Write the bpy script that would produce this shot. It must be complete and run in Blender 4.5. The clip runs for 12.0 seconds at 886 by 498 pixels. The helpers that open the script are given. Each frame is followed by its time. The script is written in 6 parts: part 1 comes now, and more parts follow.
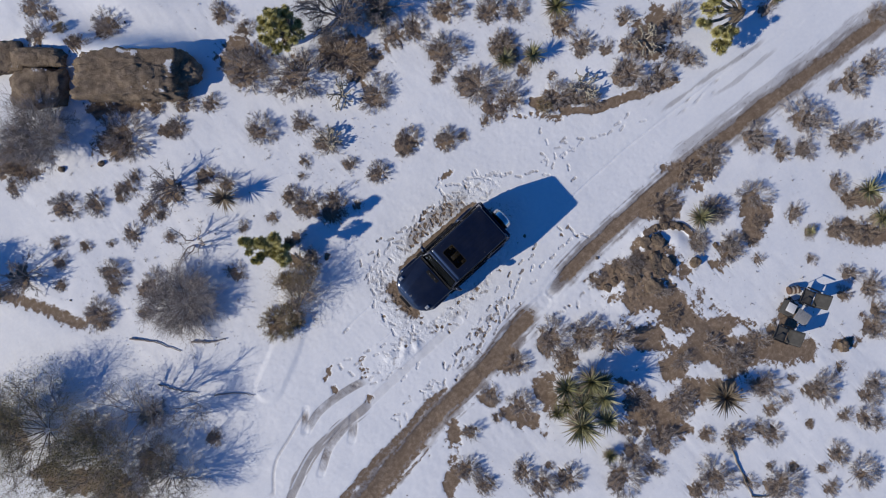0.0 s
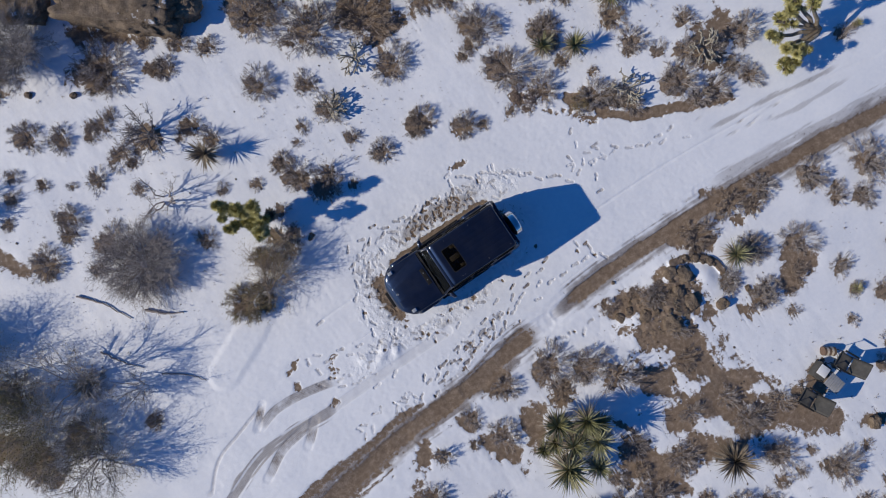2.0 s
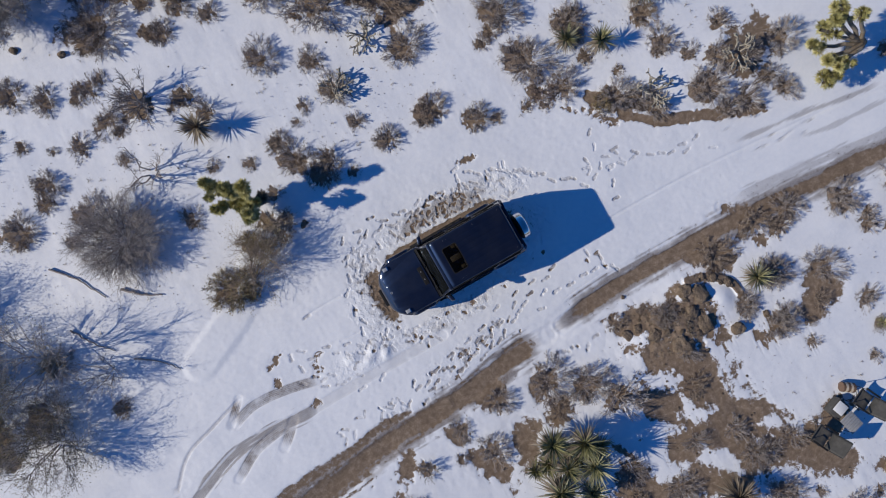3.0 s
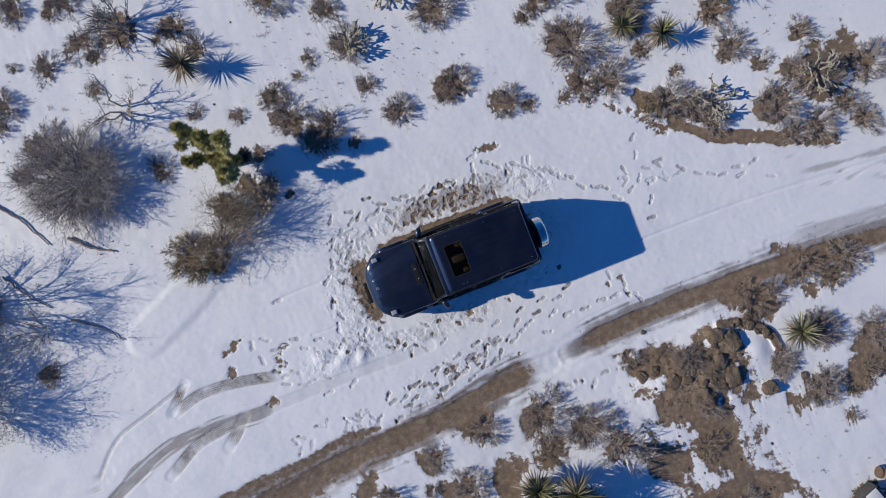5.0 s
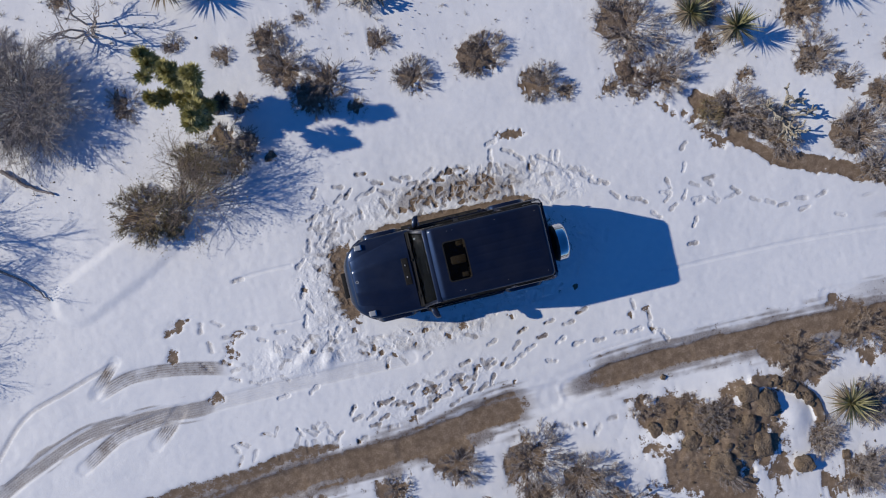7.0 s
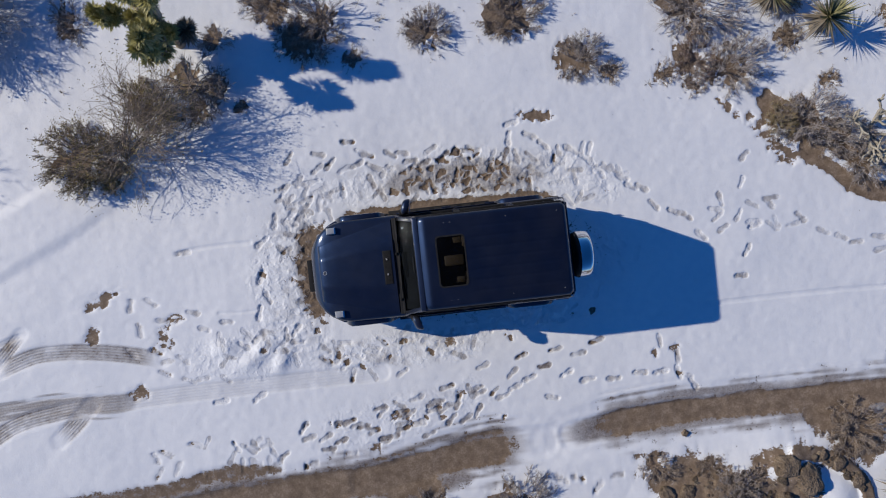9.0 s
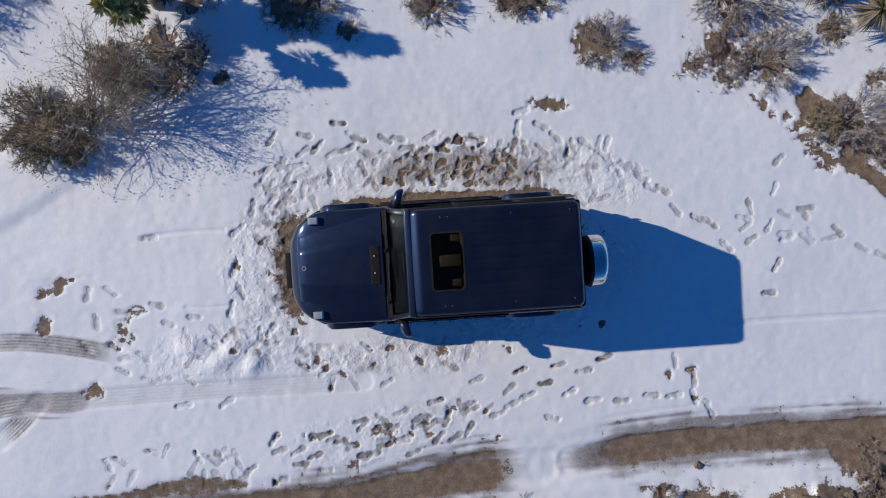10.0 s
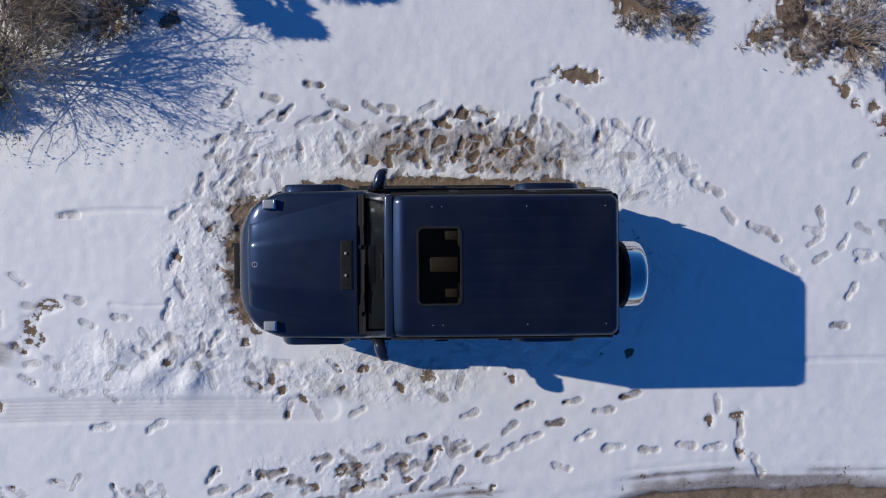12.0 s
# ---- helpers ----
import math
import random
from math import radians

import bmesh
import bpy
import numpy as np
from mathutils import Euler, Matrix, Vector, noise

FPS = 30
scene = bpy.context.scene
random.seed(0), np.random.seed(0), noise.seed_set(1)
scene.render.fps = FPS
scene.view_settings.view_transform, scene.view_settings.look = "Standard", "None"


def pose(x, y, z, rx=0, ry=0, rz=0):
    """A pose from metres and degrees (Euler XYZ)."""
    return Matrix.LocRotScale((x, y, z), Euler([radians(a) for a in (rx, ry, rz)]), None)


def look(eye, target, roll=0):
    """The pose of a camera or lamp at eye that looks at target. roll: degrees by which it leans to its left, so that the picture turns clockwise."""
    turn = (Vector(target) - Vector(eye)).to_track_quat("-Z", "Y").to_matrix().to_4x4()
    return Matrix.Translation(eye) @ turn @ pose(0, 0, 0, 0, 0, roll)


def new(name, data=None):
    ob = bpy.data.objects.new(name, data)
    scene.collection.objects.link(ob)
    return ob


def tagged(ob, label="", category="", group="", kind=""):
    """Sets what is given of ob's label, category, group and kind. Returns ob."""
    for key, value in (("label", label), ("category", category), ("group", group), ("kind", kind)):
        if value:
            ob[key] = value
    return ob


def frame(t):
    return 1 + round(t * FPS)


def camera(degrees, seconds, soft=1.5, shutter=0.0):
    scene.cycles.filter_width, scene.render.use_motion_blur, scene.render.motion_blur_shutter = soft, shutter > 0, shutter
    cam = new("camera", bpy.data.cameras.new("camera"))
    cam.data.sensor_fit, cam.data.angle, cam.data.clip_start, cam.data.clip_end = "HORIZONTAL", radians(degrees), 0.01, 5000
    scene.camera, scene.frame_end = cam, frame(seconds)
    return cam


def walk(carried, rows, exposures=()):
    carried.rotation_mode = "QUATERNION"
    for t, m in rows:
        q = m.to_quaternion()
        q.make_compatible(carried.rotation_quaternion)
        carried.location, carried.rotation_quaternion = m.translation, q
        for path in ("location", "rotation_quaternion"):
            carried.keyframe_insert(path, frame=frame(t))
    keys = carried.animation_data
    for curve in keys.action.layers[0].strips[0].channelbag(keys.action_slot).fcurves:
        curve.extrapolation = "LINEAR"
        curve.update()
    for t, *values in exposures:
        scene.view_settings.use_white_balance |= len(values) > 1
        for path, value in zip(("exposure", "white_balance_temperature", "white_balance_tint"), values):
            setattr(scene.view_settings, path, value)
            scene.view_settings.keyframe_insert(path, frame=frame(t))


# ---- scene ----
EXPOSURES = [(0.0, 0.0, 6500, 10), (12.0, 0.0, 6500, 10)]
cam = camera(73.0, 12.0, soft=1.1)
# seconds, eye x y z, then the tilt about x and y and the heading, of a camera that looks straight down
PATH = [
    (0.0, -0.690, 0.451, 22.762, 1.04, -1.06, -42.32),
    (0.5, -0.645, 0.427, 22.112, 0.99, -1.06, -40.26),
    (1.0, -0.615, 0.408, 21.448, 0.93, -1.06, -38.17),
    (1.5, -0.595, 0.393, 20.780, 0.88, -1.06, -36.06),
    (2.0, -0.584, 0.381, 20.113, 0.83, -1.07, -33.95),
    (2.5, -0.578, 0.371, 19.451, 0.78, -1.07, -31.83),
    (3.0, -0.576, 0.362, 18.793, 0.72, -1.07, -29.71),
    (3.5, -0.574, 0.353, 18.140, 0.67, -1.07, -27.59),
    (4.0, -0.572, 0.344, 17.491, 0.62, -1.08, -25.48),
    (4.5, -0.568, 0.334, 16.844, 0.57, -1.08, -23.38),
    (5.0, -0.560, 0.324, 16.198, 0.51, -1.08, -21.31),
    (5.5, -0.548, 0.311, 15.552, 0.46, -1.08, -19.26),
    (6.0, -0.531, 0.298, 14.906, 0.41, -1.08, -17.24),
    (6.5, -0.508, 0.283, 14.261, 0.35, -1.09, -15.26),
    (7.0, -0.481, 0.268, 13.618, 0.30, -1.09, -13.33),
    (7.5, -0.448, 0.251, 12.980, 0.25, -1.09, -11.46),
    (8.0, -0.411, 0.235, 12.350, 0.20, -1.09, -9.67),
    (8.5, -0.370, 0.218, 11.731, 0.14, -1.10, -7.97),
    (9.0, -0.326, 0.203, 11.129, 0.09, -1.10, -6.38),
    (9.5, -0.282, 0.190, 10.547, 0.04, -1.10, -4.91),
    (10.0, -0.237, 0.181, 9.987, -0.01, -1.10, -3.61),
    (10.5, -0.196, 0.175, 9.453, -0.07, -1.11, -2.48),
    (11.0, -0.159, 0.175, 8.944, -0.12, -1.11, -1.56),
    (11.5, -0.129, 0.182, 8.457, -0.17, -1.11, -0.89),
    (12.0, -0.110, 0.197, 7.989, -0.22, -1.11, -0.51),
]
walk(cam, [(t, pose(x, y, z, a, b, h)) for t, x, y, z, a, b, h in PATH], exposures=EXPOSURES)

# ---- light ----
SUN_AZ = math.atan2(0.306, -0.952)      # where the sun stands, from +x
SUN_EL = radians(29.8)
sky_world = bpy.data.worlds.new("winter_sky")
scene.world = sky_world
sky_world.use_nodes = True
nt = sky_world.node_tree
sky = nt.nodes.new("ShaderNodeTexSky")
sky.sky_type, sky.sun_disc = "NISHITA", False
sky.sun_elevation, sky.sun_rotation = SUN_EL, math.pi / 2 - SUN_AZ
sky.altitude, sky.air_density, sky.dust_density, sky.ozone_density = 1300, 1.0, 0.0, 6.0
nt.nodes["Background"].inputs["Strength"].default_value = 0.095
deep = nt.nodes.new("ShaderNodeHueSaturation")
deep.inputs["Saturation"].default_value = 1.22
deep.inputs["Hue"].default_value = 0.508
nt.links.new(sky.outputs[0], deep.inputs["Color"])
nt.links.new(deep.outputs[0], nt.nodes["Background"].inputs["Color"])
sun_data = bpy.data.lights.new("sun", "SUN")
sun_data.energy, sun_data.angle, sun_data.color = 3.75, radians(0.55), (0.975, 0.895, 0.765)
sun = new("sun", sun_data)
toward = Vector((math.cos(SUN_EL) * math.cos(SUN_AZ), math.cos(SUN_EL) * math.sin(SUN_AZ), math.sin(SUN_EL)))
sun.matrix_world = look(toward * 60, (0, 0, 0))

# ---- materials ----
def material(name, color, rough=0.7, metal=0.0):
    m = bpy.data.materials.new(name)
    m.use_nodes = True
    b = m.node_tree.nodes["Principled BSDF"]
    b.inputs["Base Color"].default_value = (*color, 1)
    b.inputs["Roughness"].default_value, b.inputs["Metallic"].default_value = rough, metal
    return m


def node(m, kind, **inputs):
    n = m.node_tree.nodes.new(kind)
    for k, v in inputs.items():
        n.inputs[k.replace("_", " ")].default_value = v
    return n


def ramp(m, source, stops):
    n = m.node_tree.nodes.new("ShaderNodeValToRGB")
    while len(n.color_ramp.elements) < len(stops):
        n.color_ramp.elements.new(0.5)
    for e, (at, c) in zip(n.color_ramp.elements, stops):
        e.position, e.color = at, (*c, 1) if len(c) == 3 else c
    m.node_tree.links.new(source, n.inputs[0])
    return n.outputs[0]


def mixed(m, fac, a, b, mode="MIX"):
    n = m.node_tree.nodes.new("ShaderNodeMix")
    n.data_type, n.blend_type = "RGBA", mode
    for socket, v in ((n.inputs[0], fac), (n.inputs[6], a), (n.inputs[7], b)):
        if isinstance(v, bpy.types.NodeSocket):
            m.node_tree.links.new(v, socket)
        else:
            socket.default_value = v if isinstance(v, float) else (*v, 1)
    return n.outputs[2]


def maths(m, op, a, b=0.0, clamp=False):
    n = m.node_tree.nodes.new("ShaderNodeMath")
    n.operation, n.use_clamp = op, clamp
    for socket, v in ((n.inputs[0], a), (n.inputs[1], b)):
        if isinstance(v, bpy.types.NodeSocket):
            m.node_tree.links.new(v, socket)
        else:
            socket.default_value = v
    return n.outputs[0]


def noise_of(m, scale, detail=4.0, rough=0.55, coords="Object"):
    tc = m.node_tree.nodes.new("ShaderNodeTexCoord")
    n = node(m, "ShaderNodeTexNoise", Scale=scale, Detail=detail, Roughness=rough)
    m.node_tree.links.new(tc.outputs[coords], n.inputs["Vector"])
    return n.outputs[0]


def bumped(m, height, strength, distance):
    n = node(m, "ShaderNodeBump", Strength=strength, Distance=distance)
    m.node_tree.links.new(height, n.inputs["Height"])
    m.node_tree.links.new(n.outputs[0], m.node_tree.nodes["Principled BSDF"].inputs["Normal"])


def wire(m, output, name):
    m.node_tree.links.new(output, m.node_tree.nodes["Principled BSDF"].inputs[name])


def varied(name, stops, scale, rough=0.85, bump=0.0, distance=0.01, per_piece=0.0):
    """A natural surface: a ramp over two scales of noise, more or less of it per object and per piece."""
    m = material(name, (0.5, 0.5, 0.5), rough)
    big, fine = noise_of(m, scale, 5), noise_of(m, scale * 9, 4)
    f = maths(m, "ADD", maths(m, "MULTIPLY", big, 0.62), maths(m, "MULTIPLY", fine, 0.38))
    if per_piece:
        geo = m.node_tree.nodes.new("ShaderNodeNewGeometry")
        info = m.node_tree.nodes.new("ShaderNodeObjectInfo")
        r = maths(m, "ADD", maths(m, "MULTIPLY", geo.outputs["Random Per Island"], 0.65), maths(m, "MULTIPLY", info.outputs["Random"], 0.35))
        f = maths(m, "ADD", f, maths(m, "MULTIPLY", maths(m, "SUBTRACT", r, 0.5), per_piece))
    wire(m, ramp(m, f, stops), "Base Color")
    if bump:
        bumped(m, fine, bump, distance)
    return m


GREY_TWIG = varied("grey_twig", [(0.2, (0.225, 0.195, 0.175)), (0.5, (0.36, 0.315, 0.292)), (0.8, (0.51, 0.46, 0.43))], 3, per_piece=0.3)
GREY_LEAF = varied("grey_leaf", [(0.2, (0.198, 0.171, 0.138)), (0.5, (0.341, 0.303, 0.253)), (0.8, (0.506, 0.462, 0.396))], 3, per_piece=0.35)
BROWN_TWIG = varied("brown_twig", [(0.2, (0.195, 0.15, 0.12)), (0.5, (0.31, 0.25, 0.205)), (0.8, (0.44, 0.37, 0.31))], 3, per_piece=0.3)
BROWN_LEAF = varied("brown_leaf", [(0.2, (0.179, 0.134, 0.095)), (0.5, (0.302, 0.235, 0.179)), (0.8, (0.437, 0.358, 0.286))], 3, per_piece=0.35)
OLIVE_LEAF = varied("olive_leaf", [(0.2, (0.16, 0.125, 0.035)), (0.5, (0.30, 0.24, 0.08)), (0.8, (0.42, 0.34, 0.14))], 3, per_piece=0.35)
RUSSET_LEAF = varied("russet_leaf", [(0.2, (0.15, 0.075, 0.06)), (0.5, (0.24, 0.14, 0.12)), (0.8, (0.34, 0.22, 0.19))], 3, per_piece=0.6)
DARK_BARK = varied("dark_bark", [(0.2, (0.132, 0.110, 0.099)), (0.5, (0.264, 0.226, 0.209)), (0.8, (0.440, 0.391, 0.363))], 4, per_piece=0.3)
WINTER_BARK = varied("winter_bark", [(0.2, (0.19, 0.165, 0.155)), (0.5, (0.33, 0.295, 0.28)), (0.8, (0.49, 0.445, 0.42))], 4, per_piece=0.3)
YUCCA_LEAF = varied("yucca_leaf", [(0.2, (0.125, 0.125, 0.055)), (0.5, (0.265, 0.255, 0.12)), (0.8, (0.52, 0.48, 0.29))], 2, rough=0.5, per_piece=0.7)
JOSHUA_LEAF = varied("joshua_leaf", [(0.2, (0.29, 0.265, 0.09)), (0.5, (0.49, 0.45, 0.19)), (0.8, (0.66, 0.60, 0.33))], 2, rough=0.55, per_piece=0.5)
DEAD_LEAF = varied("dead_leaf", [(0.2, (0.13, 0.10, 0.07)), (0.5, (0.25, 0.205, 0.15)), (0.8, (0.42, 0.36, 0.28))], 3, per_piece=0.6)
LITTER = varied("root_litter", [(0.3, (0.134, 0.095, 0.069)), (0.5, (0.263, 0.196, 0.148)), (0.7, (0.403, 0.319, 0.252))], 7, rough=0.95, bump=1.0, distance=0.05, per_piece=0.25)


def granite():
    """Brown weathered rock with a few patches of snow lying on it."""
    m = varied("granite", [(0.32, (0.085, 0.062, 0.042)), (0.5, (0.225, 0.168, 0.118)), (0.68, (0.39, 0.305, 0.22))], 3.2, rough=0.95, bump=1.0, distance=0.08)
    socket = m.node_tree.nodes["Principled BSDF"].inputs["Base Color"]
    stone = socket.links[0].from_socket
    geo = m.node_tree.nodes.new("ShaderNodeNewGeometry")
    split = m.node_tree.nodes.new("ShaderNodeSeparateXYZ")
    m.node_tree.links.new(geo.outputs["Normal"], split.inputs[0])
    patch = maths(m, "ADD", maths(m, "MULTIPLY", noise_of(m, 1.1, 5, 0.65), 1.0), maths(m, "MULTIPLY", split.outputs["Z"], 0.12))
    snow = maths(m, "MULTIPLY", maths(m, "SUBTRACT", patch, 0.735), 30.0, True)
    wire(m, mixed(m, snow, stone, (0.80, 0.81, 0.84)), "Base Color")
    return m


ROCK = granite()


def snow_ground():
    m = material("snow_and_earth", (0.8, 0.8, 0.8), 0.6)
    att = m.node_tree.nodes.new("ShaderNodeAttribute")
    att.attribute_name = "snow"
    slush = m.node_tree.nodes.new("ShaderNodeAttribute")
    slush.attribute_name = "slush"
    tread = m.node_tree.nodes.new("ShaderNodeAttribute")
    tread.attribute_name = "tread"
    crust = m.node_tree.nodes.new("ShaderNodeAttribute")
    crust.attribute_name = "crust"
    rib = m.node_tree.nodes.new("ShaderNodeAttribute")
    rib.attribute_name = "rib"
    ribbed = m.node_tree.nodes.new("ShaderNodeAttribute")
    ribbed.attribute_name = "ribbed"
    # ribs of a tyre's tread, side by side along the track
    ribs = maths(m, "MULTIPLY", maths(m, "SINE", maths(m, "MULTIPLY", rib.outputs["Fac"], 2 * math.pi / 0.052)), ribbed.outputs["Fac"])
    fine, mid, big = noise_of(m, 30, 6, 0.65), noise_of(m, 7, 4), noise_of(m, 0.8, 4)
    # worn and crossed by the blocks of the tread, so that no rib runs on unbroken
    ribs = maths(m, "MULTIPLY", ribs, maths(m, "MULTIPLY", maths(m, "SUBTRACT", noise_of(m, 16, 4, 0.6), 0.34), 3.2, True))
    smear = maths(m, "ADD", maths(m, "MULTIPLY", maths(m, "SUBTRACT", noise_of(m, 2.6, 4, 0.6), 0.5), maths(m, "MULTIPLY", ribbed.outputs["Fac"], 1.5)), 0.42)
    edge = maths(m, "ADD", att.outputs["Fac"], maths(m, "MULTIPLY", maths(m, "SUBTRACT", maths(m, "ADD", maths(m, "MULTIPLY", fine, 0.5), maths(m, "MULTIPLY", mid, 0.5)), 0.5), 2.9))
    cover = maths(m, "MULTIPLY", maths(m, "SUBTRACT", edge, 0.40), 9.0, True)
    earth = ramp(m, maths(m, "ADD", maths(m, "MULTIPLY", fine, 0.45), maths(m, "MULTIPLY", mid, 0.55)),
                 [(0.32, (0.115, 0.080, 0.054)), (0.5, (0.232, 0.170, 0.120)), (0.66, (0.385, 0.30, 0.225))])
    earth = mixed(m, maths(m, "MULTIPLY", big, 0.5), earth, (0.15, 0.10, 0.06))
    white = ramp(m, maths(m, "ADD", maths(m, "MULTIPLY", big, 0.5), maths(m, "MULTIPLY", mid, 0.5)),
                 [(0.3, (0.76, 0.78, 0.82)), (0.6, (0.84, 0.85, 0.87))])
    dirty = maths(m, "MULTIPLY", slush.outputs["Fac"], maths(m, "ADD", maths(m, "ADD", maths(m, "MULTIPLY", fine, 0.9), smear), maths(m, "MULTIPLY", ribs, -0.27)), True)
    white = mixed(m, dirty, white, (0.185, 0.152, 0.135))
    wire(m, mixed(m, cover, earth, white), "Base Color")
    wire(m, maths(m, "ADD", maths(m, "MULTIPLY", cover, -0.3), 0.9), "Roughness")
    sole = maths(m, "MULTIPLY", maths(m, "SUBTRACT", maths(m, "ADD", tread.outputs["Fac"], maths(m, "MULTIPLY", fine, 0.24)), 0.56), 8.0, True)
    grain = maths(m, "MULTIPLY", noise_of(m, 45, 6, 0.65), maths(m, "ADD", maths(m, "MULTIPLY", cover, -0.62), 0.9))
    # broken crust: thin plates with sharp edges, where feet have kicked the snow about
    plate = maths(m, "ADD", maths(m, "MULTIPLY", maths(m, "MULTIPLY", maths(m, "SUBTRACT", noise_of(m, 6, 3, 0.5), 0.5), 7.0, True), 1.0), maths(m, "MULTIPLY", maths(m, "MULTIPLY", maths(m, "SUBTRACT", noise_of(m, 15, 3, 0.5), 0.52), 6.0, True), 0.45))
    bumped(m, maths(m, "ADD", maths(m, "ADD", maths(m, "ADD", grain, maths(m, "MULTIPLY", ribs, 0.35)), maths(m, "MULTIPLY", plate, crust.outputs["Fac"])), maths(m, "ADD", maths(m, "MULTIPLY", noise_of(m, 7, 3, 0.5), 0.5), maths(m, "ADD", maths(m, "MULTIPLY", cover, 0.8), maths(m, "MULTIPLY", sole, maths(m, "SUBTRACT", maths(m, "MULTIPLY", noise_of(m, 38, 3, 0.6), 1.6), 1.35))))), 0.42, 0.022)
    return m


SNOW_GROUND = snow_ground()
# ---- where things grow: x, y, radius (and height of the heart) ----
GREY_UPHILL = [ (-5.41, 17.59, 0.46), (-3.8, 15.25, 0.59), (-5.93, 16.53, 0.46), (-6.04, 11.72, 0.84), (-4.46, 10.63, 0.42), (-3.59, 11.13, 0.42),
    (-2.88, 10.45, 0.38), (-1.08, 10.54, 0.76), (0.26, 9, 1.01), (4.82, 7.45, 0.51), (1.97, 6.53, 0.59), (-2.15, 8.44, 0.57), (-0.83, 7.56, 0.42),
    (5.1, 6, 0.68), (5.1, 4.26, 0.72), (7.41, 5.99, 0.53), (8.14, 5.35, 0.46), (9.19, 2.66, 0.46), (9.72, 1.93, 0.32), (10.38, 1.47, 0.38), (11.11,
    2.33, 0.38), (-0.52, 5.22, 0.3), (0.05, 4.25, 0.42) ]
GREY_LEFT = [ (-13.4, 1.9, 0.75), (-12.3, 3.2, 0.5), (-11.2, 1.0, 0.34), (-14.4, 4.3, 0.7), (-15.0, 2.0, 0.7), (-9.53, 11.21, 0.51), (-8.62, 10.54, 0.42), (-7.59, 10.33, 0.27), (-6.8, 10.27, 0.27), (-8.4, 8.76, 0.38), (-10.63, 10.37, 0.3), (-7.4,
    7.71, 0.25), (-11.05, 9.75, 0.3), (-11.62, 9.12, 0.25), (-9.84, 8.22, 0.46), (-10.17, 7.72, 0.36), (-11.32, 7.3, 0.57), (-9.16, 6.75, 0.55),
    (-9.95, 6.26, 0.32), (-2.73, 5.12, 0.59), (-3.85, 4.5, 0.28), (-4.25, 3.25, 0.36), (-3.5, 3.22, 0.17), (-1.34, 3.88, 0.25), (-6.44, 5.12, 0.38), (-9.19, 9.05, 0.17), (-5.09, 6.19, 0.23),
    (-1.72, 6.44, 0.25), (-2.18, 6.09, 0.19) ]
GREY_ROADSIDE = [ (5.69, 2.99, 0.53), (6.99, 1.87, 0.55), (7.55, 1.52, 0.49), (7.97, 1.01, 0.42), (4.89, 2.73, 0.23), (2.84, 3.46, 0.44), (3.37, 3.15,
    0.23), (9.71, 0.71, 0.65), (10.64, -0.24, 0.46), (11.9, -0.49, 0.42), (12.58, 0.92, 0.55), (11.53, 0.07, 0.42), (9.96, -0.2, 0.38), (15.43, -1.06,
    0.34) ]
GREY_FAR_SIDE = [ (13.73, -5.26, 0.8), (11.74, -4.45, 0.59), (12.83, -6.07, 0.42), (16.08, -5.44, 0.51), (14.24, -6.87, 0.63), (17.1, -5.47, 0.51),
    (15.26, -7.32, 0.42), (12.24, -5.31, 0.27), (10.08, -3.88, 0.49), (15.32, -5.07, 0.27), (8.64, -5.43, 0.51), (10.12, -6.04, 0.57), (8.32, -3.95,
    0.19), (10.81, -7.62, 0.38), (12.93, -7.91, 0.38), (8.25, -6.82, 0.46), (7.28, -5.98, 0.38), (10.12, -9.38, 0.23), (8.61, -7.95, 0.25), (10.85,
    -10.78, 0.38), (11.11, -11.74, 0.46), (0.77, -4.89, 0.68), (1.75, -5.56, 0.68), (-0.95, -4.62, 0.42), (18.57, -4.12, 0.38) ]
GREY_CAMP = [ (-2.46, -4.83, 0.38), (-1.85, -5.89, 0.51), (-4.97, -6.32, 0.49), (-3.49, -7.83, 0.46), (-3.32, -8.75, 0.51), (-2.4, -9.17, 0.49),
    (-0.84, -10.58, 0.68), (1.56, -8.66, 0.46), (5.49, -11.67, 0.57), (5.8, -12.58, 0.23), (6.48, -12.19, 0.19), (7.08, -13.28, 0.59), (4.51, -13.25,
    0.42), (3.4, -12.36, 0.51), (7.03, -14.58, 0.3), (7.58, -15.2, 0.44), (5.84, -15.49, 0.42), (6.02, -16.64, 0.59), (4.25, -14.73, 0.23), (1.75,
    -12.97, 0.68), (3.43, -14.94, 0.7), (4.74, -16.24, 0.32), (7.78, -15.7, 0.3), (8.7, -14.5, 0.4), (2.68, -9.96, 0.53), (5.67, -10.27, 0.38), (5.08,
    -9.15, 0.38), (1.27, -10.54, 0.51), (0.24, -11.06, 0.38), (2.57, -13.95, 0.32) ]
